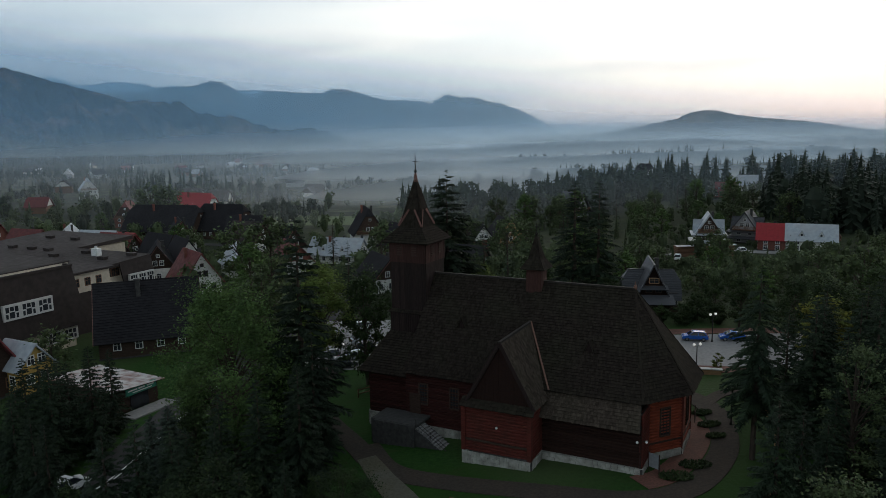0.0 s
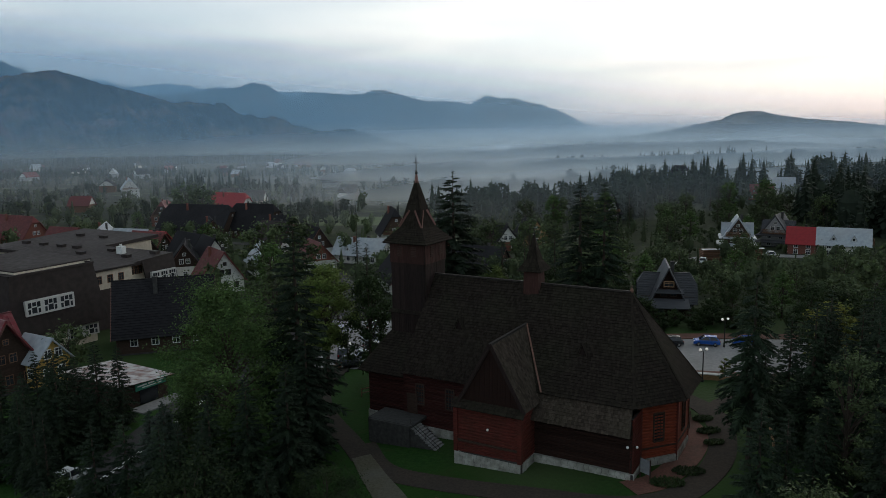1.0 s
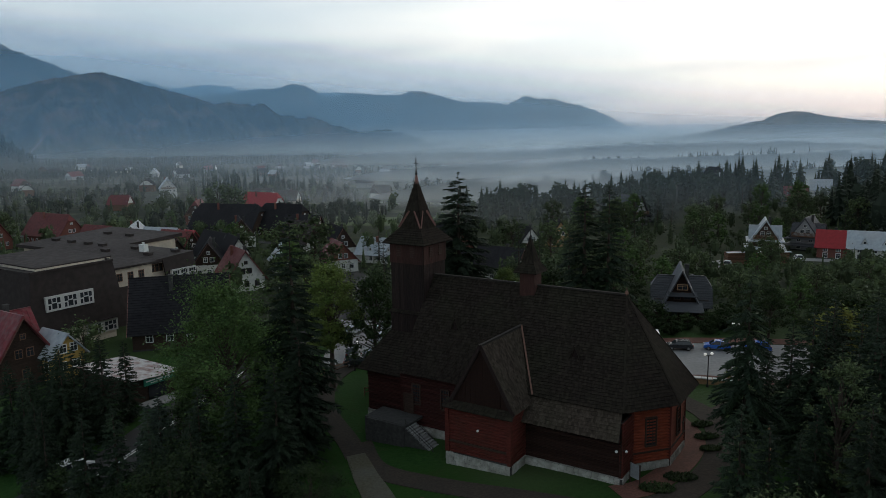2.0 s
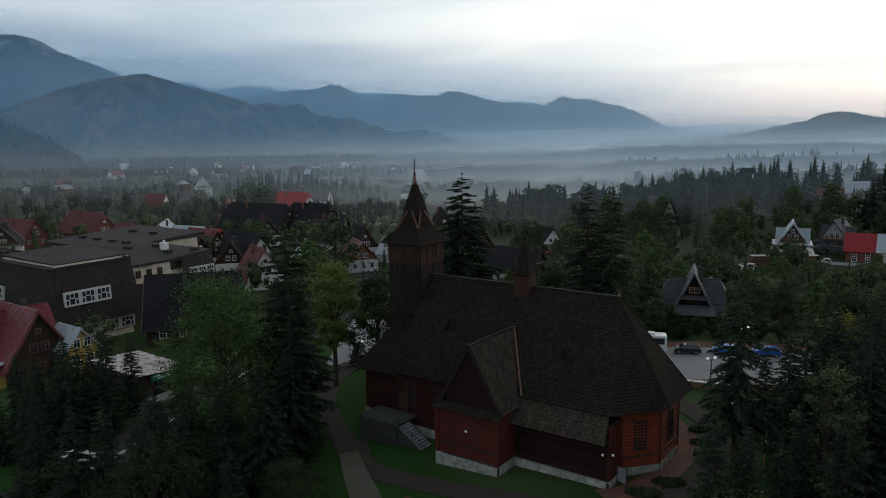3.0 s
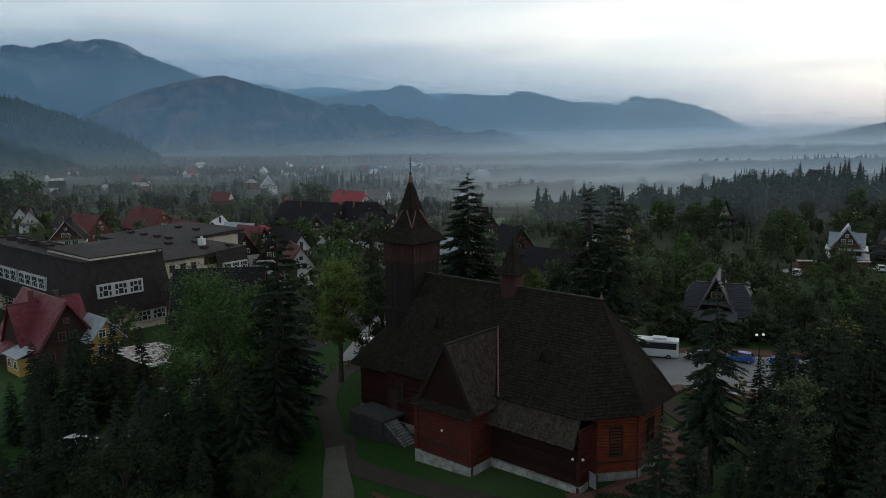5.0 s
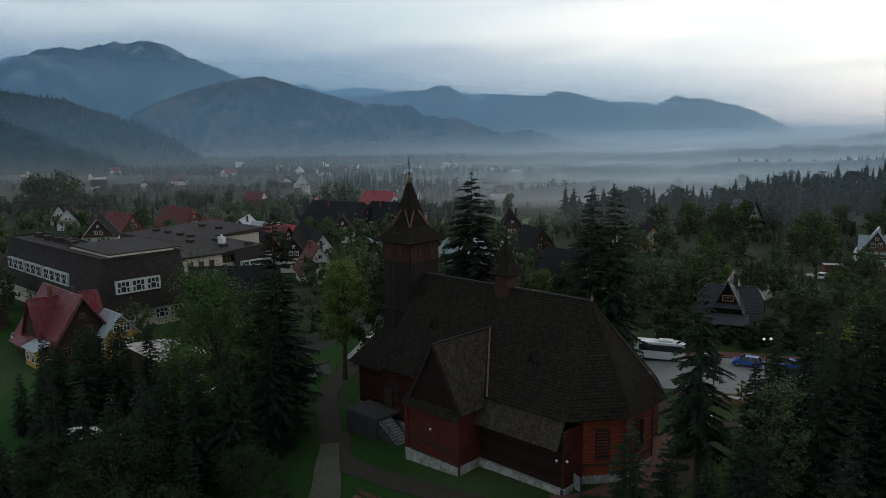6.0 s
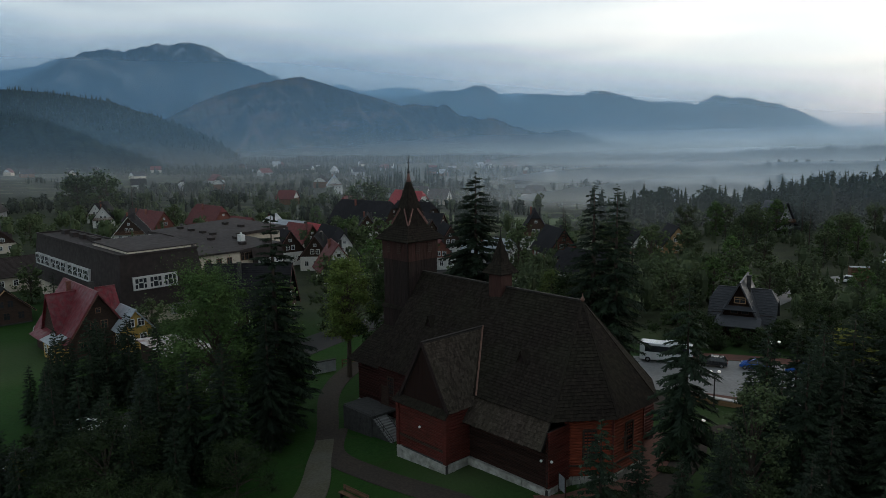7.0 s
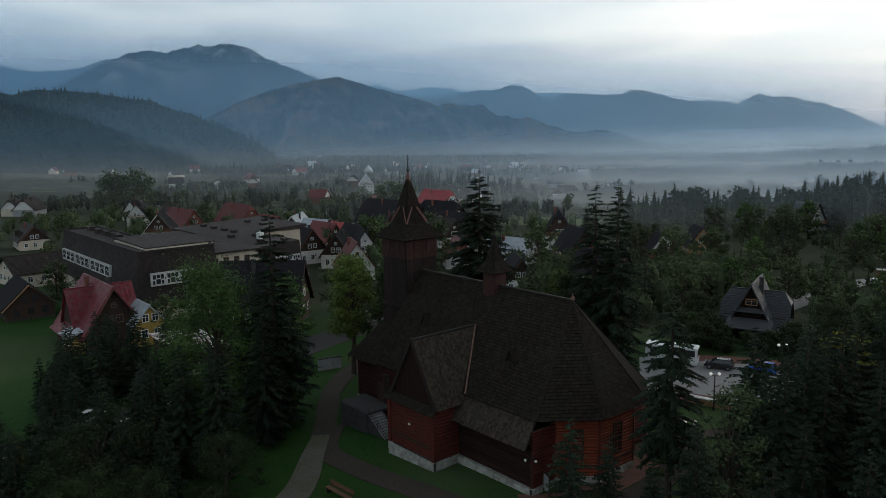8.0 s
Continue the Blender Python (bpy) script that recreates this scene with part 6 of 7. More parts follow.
def house(x, y, rz, w, d, hw, hr, wall, roof, gable, label, name="house", hip=0.0, chimneys=1, rows=1, balcony=False, dormers=0, cross=0.0, fr=M_WHITE, group="", over=0.7, sink=0.6, detail=True):
    """A gabled house; its front gable looks along its own -y."""
    t = thing(name, Matrix.Translation((x, y, gz(x, y))) @ Matrix.Rotation(radians(rz), 4, "Z"), label, "house", group)
    g = Geo()
    g.box((0, 0, (hw - sink) / 2), (w, d, hw + sink))
    part("wall", g, wall, t)
    g = Geo()
    g.box((0, 0, 0.1 - sink / 2), (w + 0.12, d + 0.12, 0.9))
    part("plinth", g, M_DSTONE, t)
    gable_roof(t, w, d, hw, hr, roof, over, hip=hip)
    for sy in (-1, 1):
        gable_wall(t, w, hw, hr, sy * d / 2, sy, gable, cut=hip)
    if detail and gable is M_DWOOD and not hip:
        trim = M_LWOOD if name == "barn" else M_WPLASTER if rows > 1 else M_RAKE
        for sy in (-1, 1):
            y0, k = sy * (d / 2 + over - 0.06), over * hr / (w / 2)
            for sx in (-1, 1):
                g = Geo()
                g.beam((sx * (w / 2 + over), y0, hw - k - 0.12), (0, y0, hw + hr - 0.14), 0.09, 0.24)
                part("barge_board", g, trim, t)
    if cross:
        cw = cross
        ch = hr * cw / w * 1.02
        for sx in (-1, 1):
            gable_roof(t, cw, w * 0.5 + 0.4, hw, ch, roof, 0.4, "x", (sx * (w * 0.25 + 0.25), 0))
            gable_wall(t, cw, hw, ch, sx * (w * 0.25 + 0.2), sx, gable, "x", (sx * (w * 0.25 + 0.25), 0))
    r = random.Random(int(x * 7 + y))
    if detail:
        storey = hw / rows
        for k in range(rows):
            zc = storey * (k + 0.55)
            for sy in (-1, 1):
                n = max(2, int(w / 2.6))
                for i in range(n):
                    window_at(t, ((i + 0.5) / n * w * 0.86 - w * 0.43, sy * d / 2, zc), (0, sy), 1.0, 1.25, fr)
            for sx in (-1, 1):
                n = max(2, int(d / 3.0))
                for i in range(n):
                    window_at(t, (sx * w / 2, (i + 0.5) / n * d * 0.86 - d * 0.43, zc), (sx, 0), 1.0, 1.25, fr)
        for sy in (-1, 1):
            for i in (-0.5, 0.5):
                window_at(t, (i * 1.5, sy * d / 2, hw + min(1.3, hr * 0.25)), (0, sy), 0.95, 1.15, fr)
            if hr > 4.5:
                window_at(t, (0, sy * d / 2, hw + hr * 0.55), (0, sy), 0.7, 0.7, fr)
    if balcony:
        g = Geo()
        g.box((0, -d / 2 - 0.55, hw - 0.05), (w * 0.9, 1.2, 0.14))
        b = part("balcony", g, M_MWOOD, t)
        g = Geo()
        g.beam((-w * 0.45, -d / 2 - 1.1, hw + 0.95), (w * 0.45, -d / 2 - 1.1, hw + 0.95), 0.1)
        n = int(w * 0.9 / 0.3)
        for i in range(n + 1):
            g.box((-w * 0.45 + i * w * 0.9 / n, -d / 2 - 1.1, hw + 0.48), (0.12, 0.06, 0.9))
        part("railing", g, M_MWOOD, b)
    for i in range(chimneys):
        g = Geo()
        cx, cy = (-1) ** i * w * 0.14, (i - 0.4) * d * 0.22
        top = hw + hr + 0.45
        g.box((cx, cy, top - 1.3), (0.6, 0.6, 2.6)).box((cx, cy, top + 0.04), (0.75, 0.75, 0.12))
        part("chimney", g, M_BRICK if i % 2 else M_DSTONE, t)
    for i in range(dormers):
        for sx in (-1, 1):
            yy = (i + 0.5) / dormers * d * 0.8 - d * 0.4
            zc = hw + hr * 0.3
            g = Geo()
            xo = sx * (w / 2 * 0.86)
            g.slab([(xo, yy - 0.8, zc - 0.6), (xo, yy + 0.8, zc - 0.6), (xo, yy, zc + 1.1)][::sx], 0.12)
            dm = part("dormer", g, gable, t)
            g = Geo()
            for s in (-1, 1):
                q = [(xo + sx * 0.25, yy, zc + 1.2), (sx * w / 2 * 0.4, yy, zc + 1.2), (sx * w / 2 * 0.75, yy + s * 1.0, zc - 0.6), (xo + sx * 0.25, yy + s * 1.0, zc - 0.7)]
                g.slab(q if s * sx < 0 else q[::-1], 0.08)
            part("dormer_roof", g, roof, dm)
            window_at(dm, (xo, yy, zc - 0.05), (sx, 0), 0.6, 0.7, fr, False)
    return t


# highland villa behind the car park: dark shingled cross-gabled roof
villa = house(34.4, 121.5, -9, 5.2, 8.0, 3.2, 5.3, M_DARKSHADE, M_SLATE, M_DARKSHADE, "dark timber villa with steep grey cross-gabled roof", "villa", chimneys=1, balcony=False, fr=M_DWOOD)
window_at(villa, (0, -4.1, 5.9), (0, -1), 1.5, 0.8, M_LWOOD)
g = Geo()
g.slab([(-2.3, -4.9, 4.55), (2.3, -4.9, 4.55), (2.1, -3.9, 5.15), (-2.1, -3.9, 5.15)], 0.1)
part("gable_skirt", g, M_SLATE, villa, "narrow shingled skirt across the gable")
g = Geo()
g.box((0, 0.9, 1.4), (8.4, 5.0, 4.0))
part("wall", g, M_DWOOD, villa)
gable_roof(villa, 5.2, 8.4, 3.1, 3.7, M_SLATE, 0.6, "x", (0, 0.9), hip=0.45)
for sx in (-1, 1):
    gable_wall(villa, 5.2, 3.1, 3.7, sx * 4.1, sx, M_DWOOD, "x", (0, 0.9), cut=0.45)
    for k in (-1, 1):
        window_at(villa, (sx * 3.4 + k * 0.38, -1.6, 1.9), (0, -1), 0.6, 1.2, M_WPLASTER)
g = Geo()
g.slab([(-3.2, -6.6, 2.5), (3.2, -6.6, 2.5), (3.0, -4.3, 3.6), (-3.0, -4.3, 3.6)], 0.12)
part("porch_roof", g, M_SLATE, villa, "small porch roof below the gable")
# maroon-roofed house with a white gable
house(-55.5, 160.5, 38, 8.2, 10, 3.6, 5.8, M_WPLASTER, M_MAROON, M_WPLASTER, "white gabled house with steep maroon roof", chimneys=2, fr=M_DWOOD)
# large dark-roofed house beside the big linden
house(-46.0, 111.5, -70, 10, 14, 3.6, 7.0, M_DWOOD, M_DARKROOF, M_DWOOD, "dark brown house under a big charcoal roof", rows=1, hip=0.0, chimneys=1)
# red and yellow house
red_house = house(-63.4, 91.6, 63, 8.6, 14.5, 3.4, 6.4, M_DWOOD, M_RUSTROOF, M_DWOOD, "dark timber house with faded red sheet roof", cross=7.4, chimneys=2, rows=1, balcony=False, fr=M_MWOOD, over=0.9)
g = Geo()
g.box((-4.9, 2.0, 1.1), (1.6, 5.6, 2.2))
part("porch_wall", g, M_DWOOD, red_house)
for sx, y0, y1 in ((-1, -1.2, 5.4), (1, -1.0, 5.0)):
    g = Geo()
    q = [(sx * 4.2, y0, 3.2), (sx * 6.6, y0, 2.1), (sx * 6.6, y1, 2.1), (sx * 4.2, y1, 3.2)]
    g.slab(q if sx < 0 else q[::-1], 0.12)
    part("porch_roof", g, M_RUSTROOF, red_house, "faded red lean-to roof")
g = Geo()
g.box((-5.4, -4.2, 0.7), (2.2, 4.6, 3.6))
bay = part("plaster_wall", g, M_YELLOW, red_house, "yellow plastered bay")
g = Geo()
g.slab([(-6.9, -6.9, 2.7), (-3.9, -6.9, 3.7), (-3.9, -1.6, 3.7), (-6.9, -1.6, 2.7)], 0.12)
part("bay_roof", g, M_ZINC, bay, "pale sheet roof")
for y0 in (-5.4, -3.2):
    window_at(bay, (-6.5, y0, 1.5), (-1, 0), 1.1, 1.2, M_WHITE)
house(-55.0, 92.4, 63, 4.6, 5.4, 4.0, 2.6, M_YELLOW, M_ZINC, M_YELLOW, "yellow plastered annexe with pale sheet roof", "annexe", chimneys=0, over=0.5)
# timber barn
house(-92, 100, 62, 8, 11, 2.8, 3.8, M_DWOOD, M_DARKROOF, M_DWOOD, "dark barn with fresh timber gable boards", "barn", chimneys=0, fr=M_DWOOD)

HOUSES = [  # x, y, rz, w, d, wall height, roof height, wall, roof, gable, label, rows
    (-100, 226, 60, 8, 13, 3, 5, M_WPLASTER, M_REDROOF, M_DWOOD, "house with bright red roof", 1),
    (-117, 228, 20, 9, 16, 5, 5, M_WPLASTER, M_ZINC, M_DWOOD, "long white house with pale sheet roof", 2),
    (-105, 222, 75, 8, 12, 4, 5, M_WPLASTER, M_ZINC, M_DWOOD, "white house with pale sheet roof", 1),
    (-132, 232, 70, 9, 12, 4, 5, M_WPLASTER, M_MAROON, M_DWOOD, "house with dull red roof", 1),
    (-108, 286, 75, 15, 30, 4, 9, M_DWOOD, M_DARKROOF, M_DWOOD, "big guesthouse with charcoal mansard roof", 1),
    (-85, 284, 70, 14, 20, 4, 9, M_DWOOD, M_DARKROOF, M_DWOOD, "big guesthouse with charcoal roof", 1),
    (-130, 386, 65, 12, 24, 5, 9, M_WPLASTER, M_REDROOF, M_WPLASTER, "guesthouse with bright red roof", 2),
    (-150, 350, 10, 10, 14, 5, 7, M_BRICK, M_MAROON, M_DWOOD, "brick house with maroon roof", 2),
    (-52, 186, 30, 8, 11, 3.5, 4.5, M_WPLASTER, M_ZINC, M_DWOOD, "house with pale blue sheet roof", 1),
    (-40, 190, 30, 8, 10, 3.5, 4.5, M_WPLASTER, M_MAROON, M_BRICK, "brick-gabled house with maroon roof", 1),
    (-84, 182, 55, 9, 12, 4, 6, M_WPLASTER, M_DARKROOF, M_DWOOD, "white house with dark roof", 1),
    (-70, 178, 20, 8, 11, 4, 5.5, M_WPLASTER, M_DARKROOF, M_DWOOD, "white house with dark half-timbered gable", 1),
    (-26, 246, 15, 10, 13, 5, 8, M_WPLASTER, M_DARKROOF, M_DWOOD, "tall highland house with dark roof", 2),
    (-12, 210, 35, 9, 12, 4, 6, M_BRICK, M_DARKROOF, M_BRICK, "brick house with dark roof", 1),
    (-30, 206, 70, 8, 15, 3, 4, M_WPLASTER, M_ZINC, M_WPLASTER, "low house with pale sheet roof", 1),
    (-14, 160, 25, 8, 11, 3.2, 4.5, M_WPLASTER, M_DARKROOF, M_DWOOD, "low house with grey roof", 1),
    (4, 166, 60, 8, 11, 3.2, 4.5, M_WPLASTER, M_DARKROOF, M_DWOOD, "house with weathered grey roof", 1),
    (19, 232, 20, 8, 9, 3, 5, M_LWOOD, M_DARKROOF, M_LWOOD, "small timber house with orange gable", 1),
    (88.0, 197.2, 66, 6.4, 6.8, 3.4, 3.6, M_BRICK, M_REDROOF, M_WPLASTER, "red-roofed end of a terrace", 2),
    (96.6, 193.3, 66, 6.4, 11.5, 3.4, 3.6, M_WPLASTER, M_ZINC, M_WPLASTER, "white terrace with pale sheet roof and dormers", 2),
    (118, 312, 70, 7, 10, 3, 3.4, M_BRICK, M_MAROON, M_BRICK, "long red-brown house on the rise", 1),
    (137, 335, 70, 7, 8, 4, 4, M_WPLASTER, M_ZINC, M_WPLASTER, "white house on the rise", 1),
    (-158, 205, 35, 10, 13, 5, 6, M_WPLASTER, M_DARKROOF, M_DWOOD, "highland house with dark roof and white gable boards", 2),
    (-160, 250, 65, 10, 22, 5, 7, M_BRICK, M_MAROON, M_BRICK, "brick house with red roof", 1),
    (-66, 184, 35, 8, 11, 4, 6, M_WPLASTER, M_DARKROOF, M_WPLASTER, "white-gabled house with dark roof", 1),
    (-76, 196, 50, 8, 12, 4, 6, M_WPLASTER, M_DARKROOF, M_DWOOD, "house with dark green-black roof", 1),
    (-46, 214, 30, 8, 12, 4, 6, M_WPLASTER, M_DARKROOF, M_DWOOD, "highland house with charcoal roof", 1),
    (-62, 232, 60, 9, 12, 4, 6, M_WPLASTER, M_BROWNROOF, M_DWOOD, "plain house with brown roof", 1),
    (-92, 206, 65, 8, 12, 4, 5.5, M_WPLASTER, M_MAROON, M_DWOOD, "house with dull red roof", 1),
    (-90, 250, 25, 9, 13, 4, 6, M_WPLASTER, M_DARKROOF, M_DWOOD, "highland house with charcoal roof", 1),
    (-70, 260, 80, 9, 13, 4, 6, M_WPLASTER, M_DARKROOF, M_DWOOD, "highland house with charcoal roof", 1),
    (-180, 240, 70, 9, 18, 4, 6, M_BRICK, M_MAROON, M_BRICK, "long house with red roof", 1),
    (-205, 262, 70, 9, 18, 4, 5, M_MWOOD, M_BROWNROOF, M_MWOOD, "long brown timber house", 1),
    (-232, 268, 40, 9, 13, 4, 6, M_WPLASTER, M_DARKROOF, M_WPLASTER, "white house with dark roof", 2),
    (-255, 290, 20, 9, 13, 4, 6, M_WPLASTER, M_DARKROOF, M_WPLASTER, "white house with dark roof", 2),
    (-185, 175, 60, 9, 14, 3.4, 4.5, M_PLASTER, M_BROWNROOF, M_DWOOD, "low house with brown roof", 1),
    (-262, 545, 30, 12, 14, 8, 8, M_WPLASTER, M_ZINC, M_WPLASTER, "tall white villa among big trees", 2),
    (-2, 182, 50, 7, 9, 2.6, 3, M_BRICK, M_DARKROOF, M_BRICK, "low brick house with dark roof", 1),
    (10, 218, 20, 7, 8, 3, 4.5, M_BRICK, M_DARKROOF, M_WPLASTER, "small house with brick front", 1),
    (108, 398, 20, 9, 11, 7, 8, M_WPLASTER, M_DARKROOF, M_WPLASTER, "tall white house on the rise", 2),
]
for (x, y, rz, w, d, hw, hr, wa, ro, ga, lb, rows) in HOUSES:
    house(x, y, rz, w, d, hw, hr, wa, ro, ga, lb, rows=rows, hip=0.3 if hr > 6.5 else 0.0, dormers=2 if (d > 13 and hr < 6) or (d >= 9 and hr < 4) else 1 if hr < 3.3 else 0, chimneys=1 + (d > 12), balcony=rows > 1, over=0.6)



def chalet(x, y, rz, w, d, hw, hr, wall, roof, gable, skirt, label):
    """A highland villa: tiers of skirt roof and balcony below a tall gable, gables also on its sides."""
    t = house(x, y, rz, w, d, hw, hr, wall, roof, gable, label, "chalet", cross=w * 0.62, chimneys=1, rows=2, balcony=True, fr=M_WPLASTER, over=0.8)
    for z, reach, drop in ((hw - 0.1, 1.5, 0.55), (hw * 0.5, 1.9, 0.5)):
        for k in range(4):
            sx, sy = ((0, -1), (1, 0), (0, 1), (-1, 0))[k]
            a, b = (w / 2, d / 2) if sy else (d / 2, w / 2)
            R = Matrix.Rotation(k * math.pi / 2, 4, "Z")
            g = Geo()
            g.slab([R @ Vector(p) for p in ((-a, -b, z), (-a - reach, -b - reach, z - drop), (a + reach, -b - reach, z - drop), (a, -b, z))], 0.14)
            part("skirt_roof", g, skirt, t)
    for sx in (-1, 1):
        g = Geo()
        g.beam((sx * (w / 2 + 0.8), -d / 2 - 0.82, hw - 1.6 * hr / w - 0.05), (0, -d / 2 - 0.82, hw + hr - 0.12), 0.10, 0.34)
        part("barge_board", g, skirt, t)
    return t


chalet(74.0, 206.0, -15, 6.6, 6.4, 4.4, 5.0, M_DWOOD, M_ZINC, M_DWOOD, M_ZINC, "tall highland villa with pale roof, dark gable and tiered skirts")
chalet(87.5, 212.0, -34, 7.0, 8.0, 4.0, 5.0, M_GREYPLASTER, M_SLATE, M_GREYPLASTER, M_SLATE, "grey highland villa with steep slate gables")
chalet(51.0, 292.0, 40, 8.0, 9.0, 5.0, 7.0, M_GREYPLASTER, M_SLATE, M_GREYPLASTER, M_DARKROOF, "tall grey villa rising among spruces")
# scattered far houses of the valley
rf = random.Random(33)
far_walls, far_roofs = (M_WPLASTER, M_GREYPLASTER, M_PLASTER, M_MWOOD), (M_DARKROOF, M_DARKROOF, M_DARKROOF, M_MAROON, M_BROWNROOF, M_BROWNROOF, M_ZINC, M_DARKROOF, M_MAROON)
for i in range(64):
    a = radians(rf.uniform(-50, 8))
    D = rf.uniform(330, 600) if i < 11 else rf.uniform(700, 1700)
    x, y = D * math.sin(a), D * math.cos(a)
    k = 1.0 if D < 600 else 1.15
    roof = rf.choice(far_roofs)
    house(x, y, rf.uniform(0, 180), rf.uniform(8, 11) * k, rf.uniform(10, 17) * k, rf.uniform(3.2, 5.5) * k, rf.uniform(4, 6) * k, rf.choice(far_walls), roof, rf.choice((M_WPLASTER, M_DWOOD, M_WPLASTER)),
          {M_MAROON: "far house with maroon roof", M_ZINC: "far house with pale sheet roof", M_REDROOF: "far house with red roof"}.get(roof, "far house with dark roof"), chimneys=1, detail=D < 420, hip=0.25, group="far houses of the valley", sink=2.0)


# ---- school ----
SCH = pose(-64.0, 100.0, gz(-66, 104), 0, 0, -26)
school = thing("school", SCH, "large school with brown mansard roofs and white window bands", "school")


def band(p, q, z, h, n, o, parent=school, surround=M_WHITE):
    """A white panel with n dark many-paned windows."""
    p, q, o = Vector((*p, z)), Vector((*q, z)), Vector((*o, 0)).normalized()
    d = (q - p).normalized()
    g = Geo()
    u = Vector((0, 0, h))
    g.slab([p + o * 0.25, q + o * 0.25, q + o * 0.25 + u, p + o * 0.25 + u], 0.5)
    b = part("window_band", g, M_BANDGREY, parent, "pale grey framed window band")
    L = (q - p).length / n
    for i in range(n):
        c0 = p + d * (L * (i + 0.5)) + Vector((0, 0, h / 2))
        for cx, cz, ww, hh in ((-0.27, 0.20, 0.2, 0.34), (0.27, 0.20, 0.2, 0.34), (0, 0.24, 0.22, 0.26), (-0.3, -0.22, 0.14, 0.3), (0.3, -0.22, 0.14, 0.3), (0, -0.16, 0.3, 0.38)):
            c = c0 + d * (cx * L) + Vector((0, 0, cz * h)) + o * 0.27
            a, e = d * (ww * L * 0.5), Vector((0, 0, hh * h * 0.5))
            g = Geo()
            g.slab([c - a - e, c + a - e, c + a + e, c - a + e], 0.04)
            part("pane", g, M_GLASS, b)
    return b


def block(x0, y0, x1, y1, z0, z1, m, name="wall"):
    g = Geo()
    g.box(((x0 + x1) / 2, (y0 + y1) / 2, (z0 + z1) / 2), (abs(x1 - x0), abs(y1 - y0), z1 - z0))
    return part(name, g, m, school)


# two wings in an L, the corner at the origin
ZT = 12.6
block(-47, 1.0, -1.0, 8.4, -1, 5.0, M_PLASTER)
block(-20.6, 8.45, -1.0, 14.4, -1, 5.0, M_PLASTER)
LOW = [(-48.5, 0), (0, 0), (0, 15.9), (-21.6, 15.9), (-21.6, 9.4), (-48.5, 9.4)]
TOP = [(-47.3, 1.1), (-1.1, 1.1), (-1.1, 14.8), (-20.5, 14.8), (-20.5, 8.3), (-47.3, 8.3)]
g = Geo()
g.add([(x, y, 3.4) for x, y in LOW] + [(x, y, ZT) for x, y in TOP], [(5, 4, 3, 2, 1, 0), (6, 7, 8, 9, 10, 11)] + [(i, (i + 1) % 6, (i + 1) % 6 + 6, i + 6) for i in range(6)])
r = part("roof", g, M_BROWNROOF, school, "steep brown felt mansard over two wings")
for a, b in zip(TOP, TOP[1:] + TOP[:1]):
    g = Geo()
    g.beam((*a, ZT + 0.14), (*b, ZT + 0.14), 0.36, 0.34)
    part("parapet", g, M_BROWNROOF, r)
for x0, x1, n in ((-46, -37, 3), (-36, -27, 3), (-26, -14.5, 4)):
    band((x0, 0.35), (x1, 0.35), 6.6, 2.3, n, (0, -1))
band((-0.35, 2.6), (-0.35, 10.4), 6.6, 2.3, 3, (1, 0))
band((-34, 0.95), (-8, 0.95), 1.2, 1.9, 9, (0, -1))
band((-0.95, 9.2), (-0.95, 14.6), 1.2, 1.9, 2, (1, 0))
# raised roof over a pale clerestory strip, running back from the corner
block(-19.6, 3.0, -2.9, 15.6, 12.62, 12.92, M_PLASTER, "clerestory")
g = Geo()
g.slab([(-19.9, 3.05, 13.35), (-2.95, 3.05, 13.08), (-2.95, 15.9, 13.15), (-19.9, 15.9, 13.5)], 0.2)
part("roof", g, M_BROWNROOF, school, "wide low-pitched brown felt roof")
block(-20.0, 16.4, -7.0, 26.5, -1, 9.9, M_PLASTER)
g = Geo()
g.slab([(-20.6, 16.0, 10.6), (-6.4, 16.0, 10.2), (-6.4, 27.2, 10.2), (-20.6, 27.2, 10.6)], 0.35)
part("roof", g, M_BROWNROOF, school, "low brown felt roof behind the corner wing")
g = Geo()
g.slab([(-6.9, 16.4, -1.0), (-6.9, 26.5, -1.0), (-6.9, 26.5, 6.6), (-6.9, 16.4, 6.6)], 0.2)
part("roof_skirt", g, M_BROWNROOF, school)
for i in range(4):
    window_at(school, (-7.0, 17.6 + i * 2.2, 8.3), (1, 0), 1.0, 1.3, M_MWOOD)
# link wing and blocks with cream walls behind the yard
block(-36, 16, -20.4, 27, -2, 9.3, M_PLASTER)
g = Geo()
g.slab([(-37, 15.5, 9.2), (-20.2, 15.5, 9.2), (-20.2, 28, 10.4), (-37, 28, 10.4)], 0.6)
part("roof", g, M_BROWNROOF, school, "low brown felt roof")
block(-29, 28, -9.6, 36, -2, 9.8, M_PLASTER)
g = Geo()
g.slab([(-30, 27.2, 9.9), (-8.6, 27.2, 9.9), (-8.6, 37.2, 10.5), (-30, 37.2, 10.5)], 0.7)
part("roof", g, M_BROWNROOF, school, "low-pitched brown felt roof with skylights")
g = Geo()
g.slab([(-8.5, 30.0, 9.9), (-8.5, 37.1, 10.2), (-7.2, 37.1, 4.6), (-7.2, 30.0, 4.6)][::-1], 0.3)
part("roof_skirt", g, M_BROWNROOF, school)
band((-7.3, 30.8), (-7.3, 36.4), 5.8, 2.0, 3, (1, 0))
for i in range(3):
    for z in (5.0, 8.3):
        window_at(school, (-9.6, 28.5 + i * 0.9, z), (1, 0), 0.7, 1.4, M_MWOOD)
for i in range(4):
    window_at(school, (-27 + i * 4.3, 28.0, 8.6), (0, -1), 1.2, 1.5, M_MWOOD)
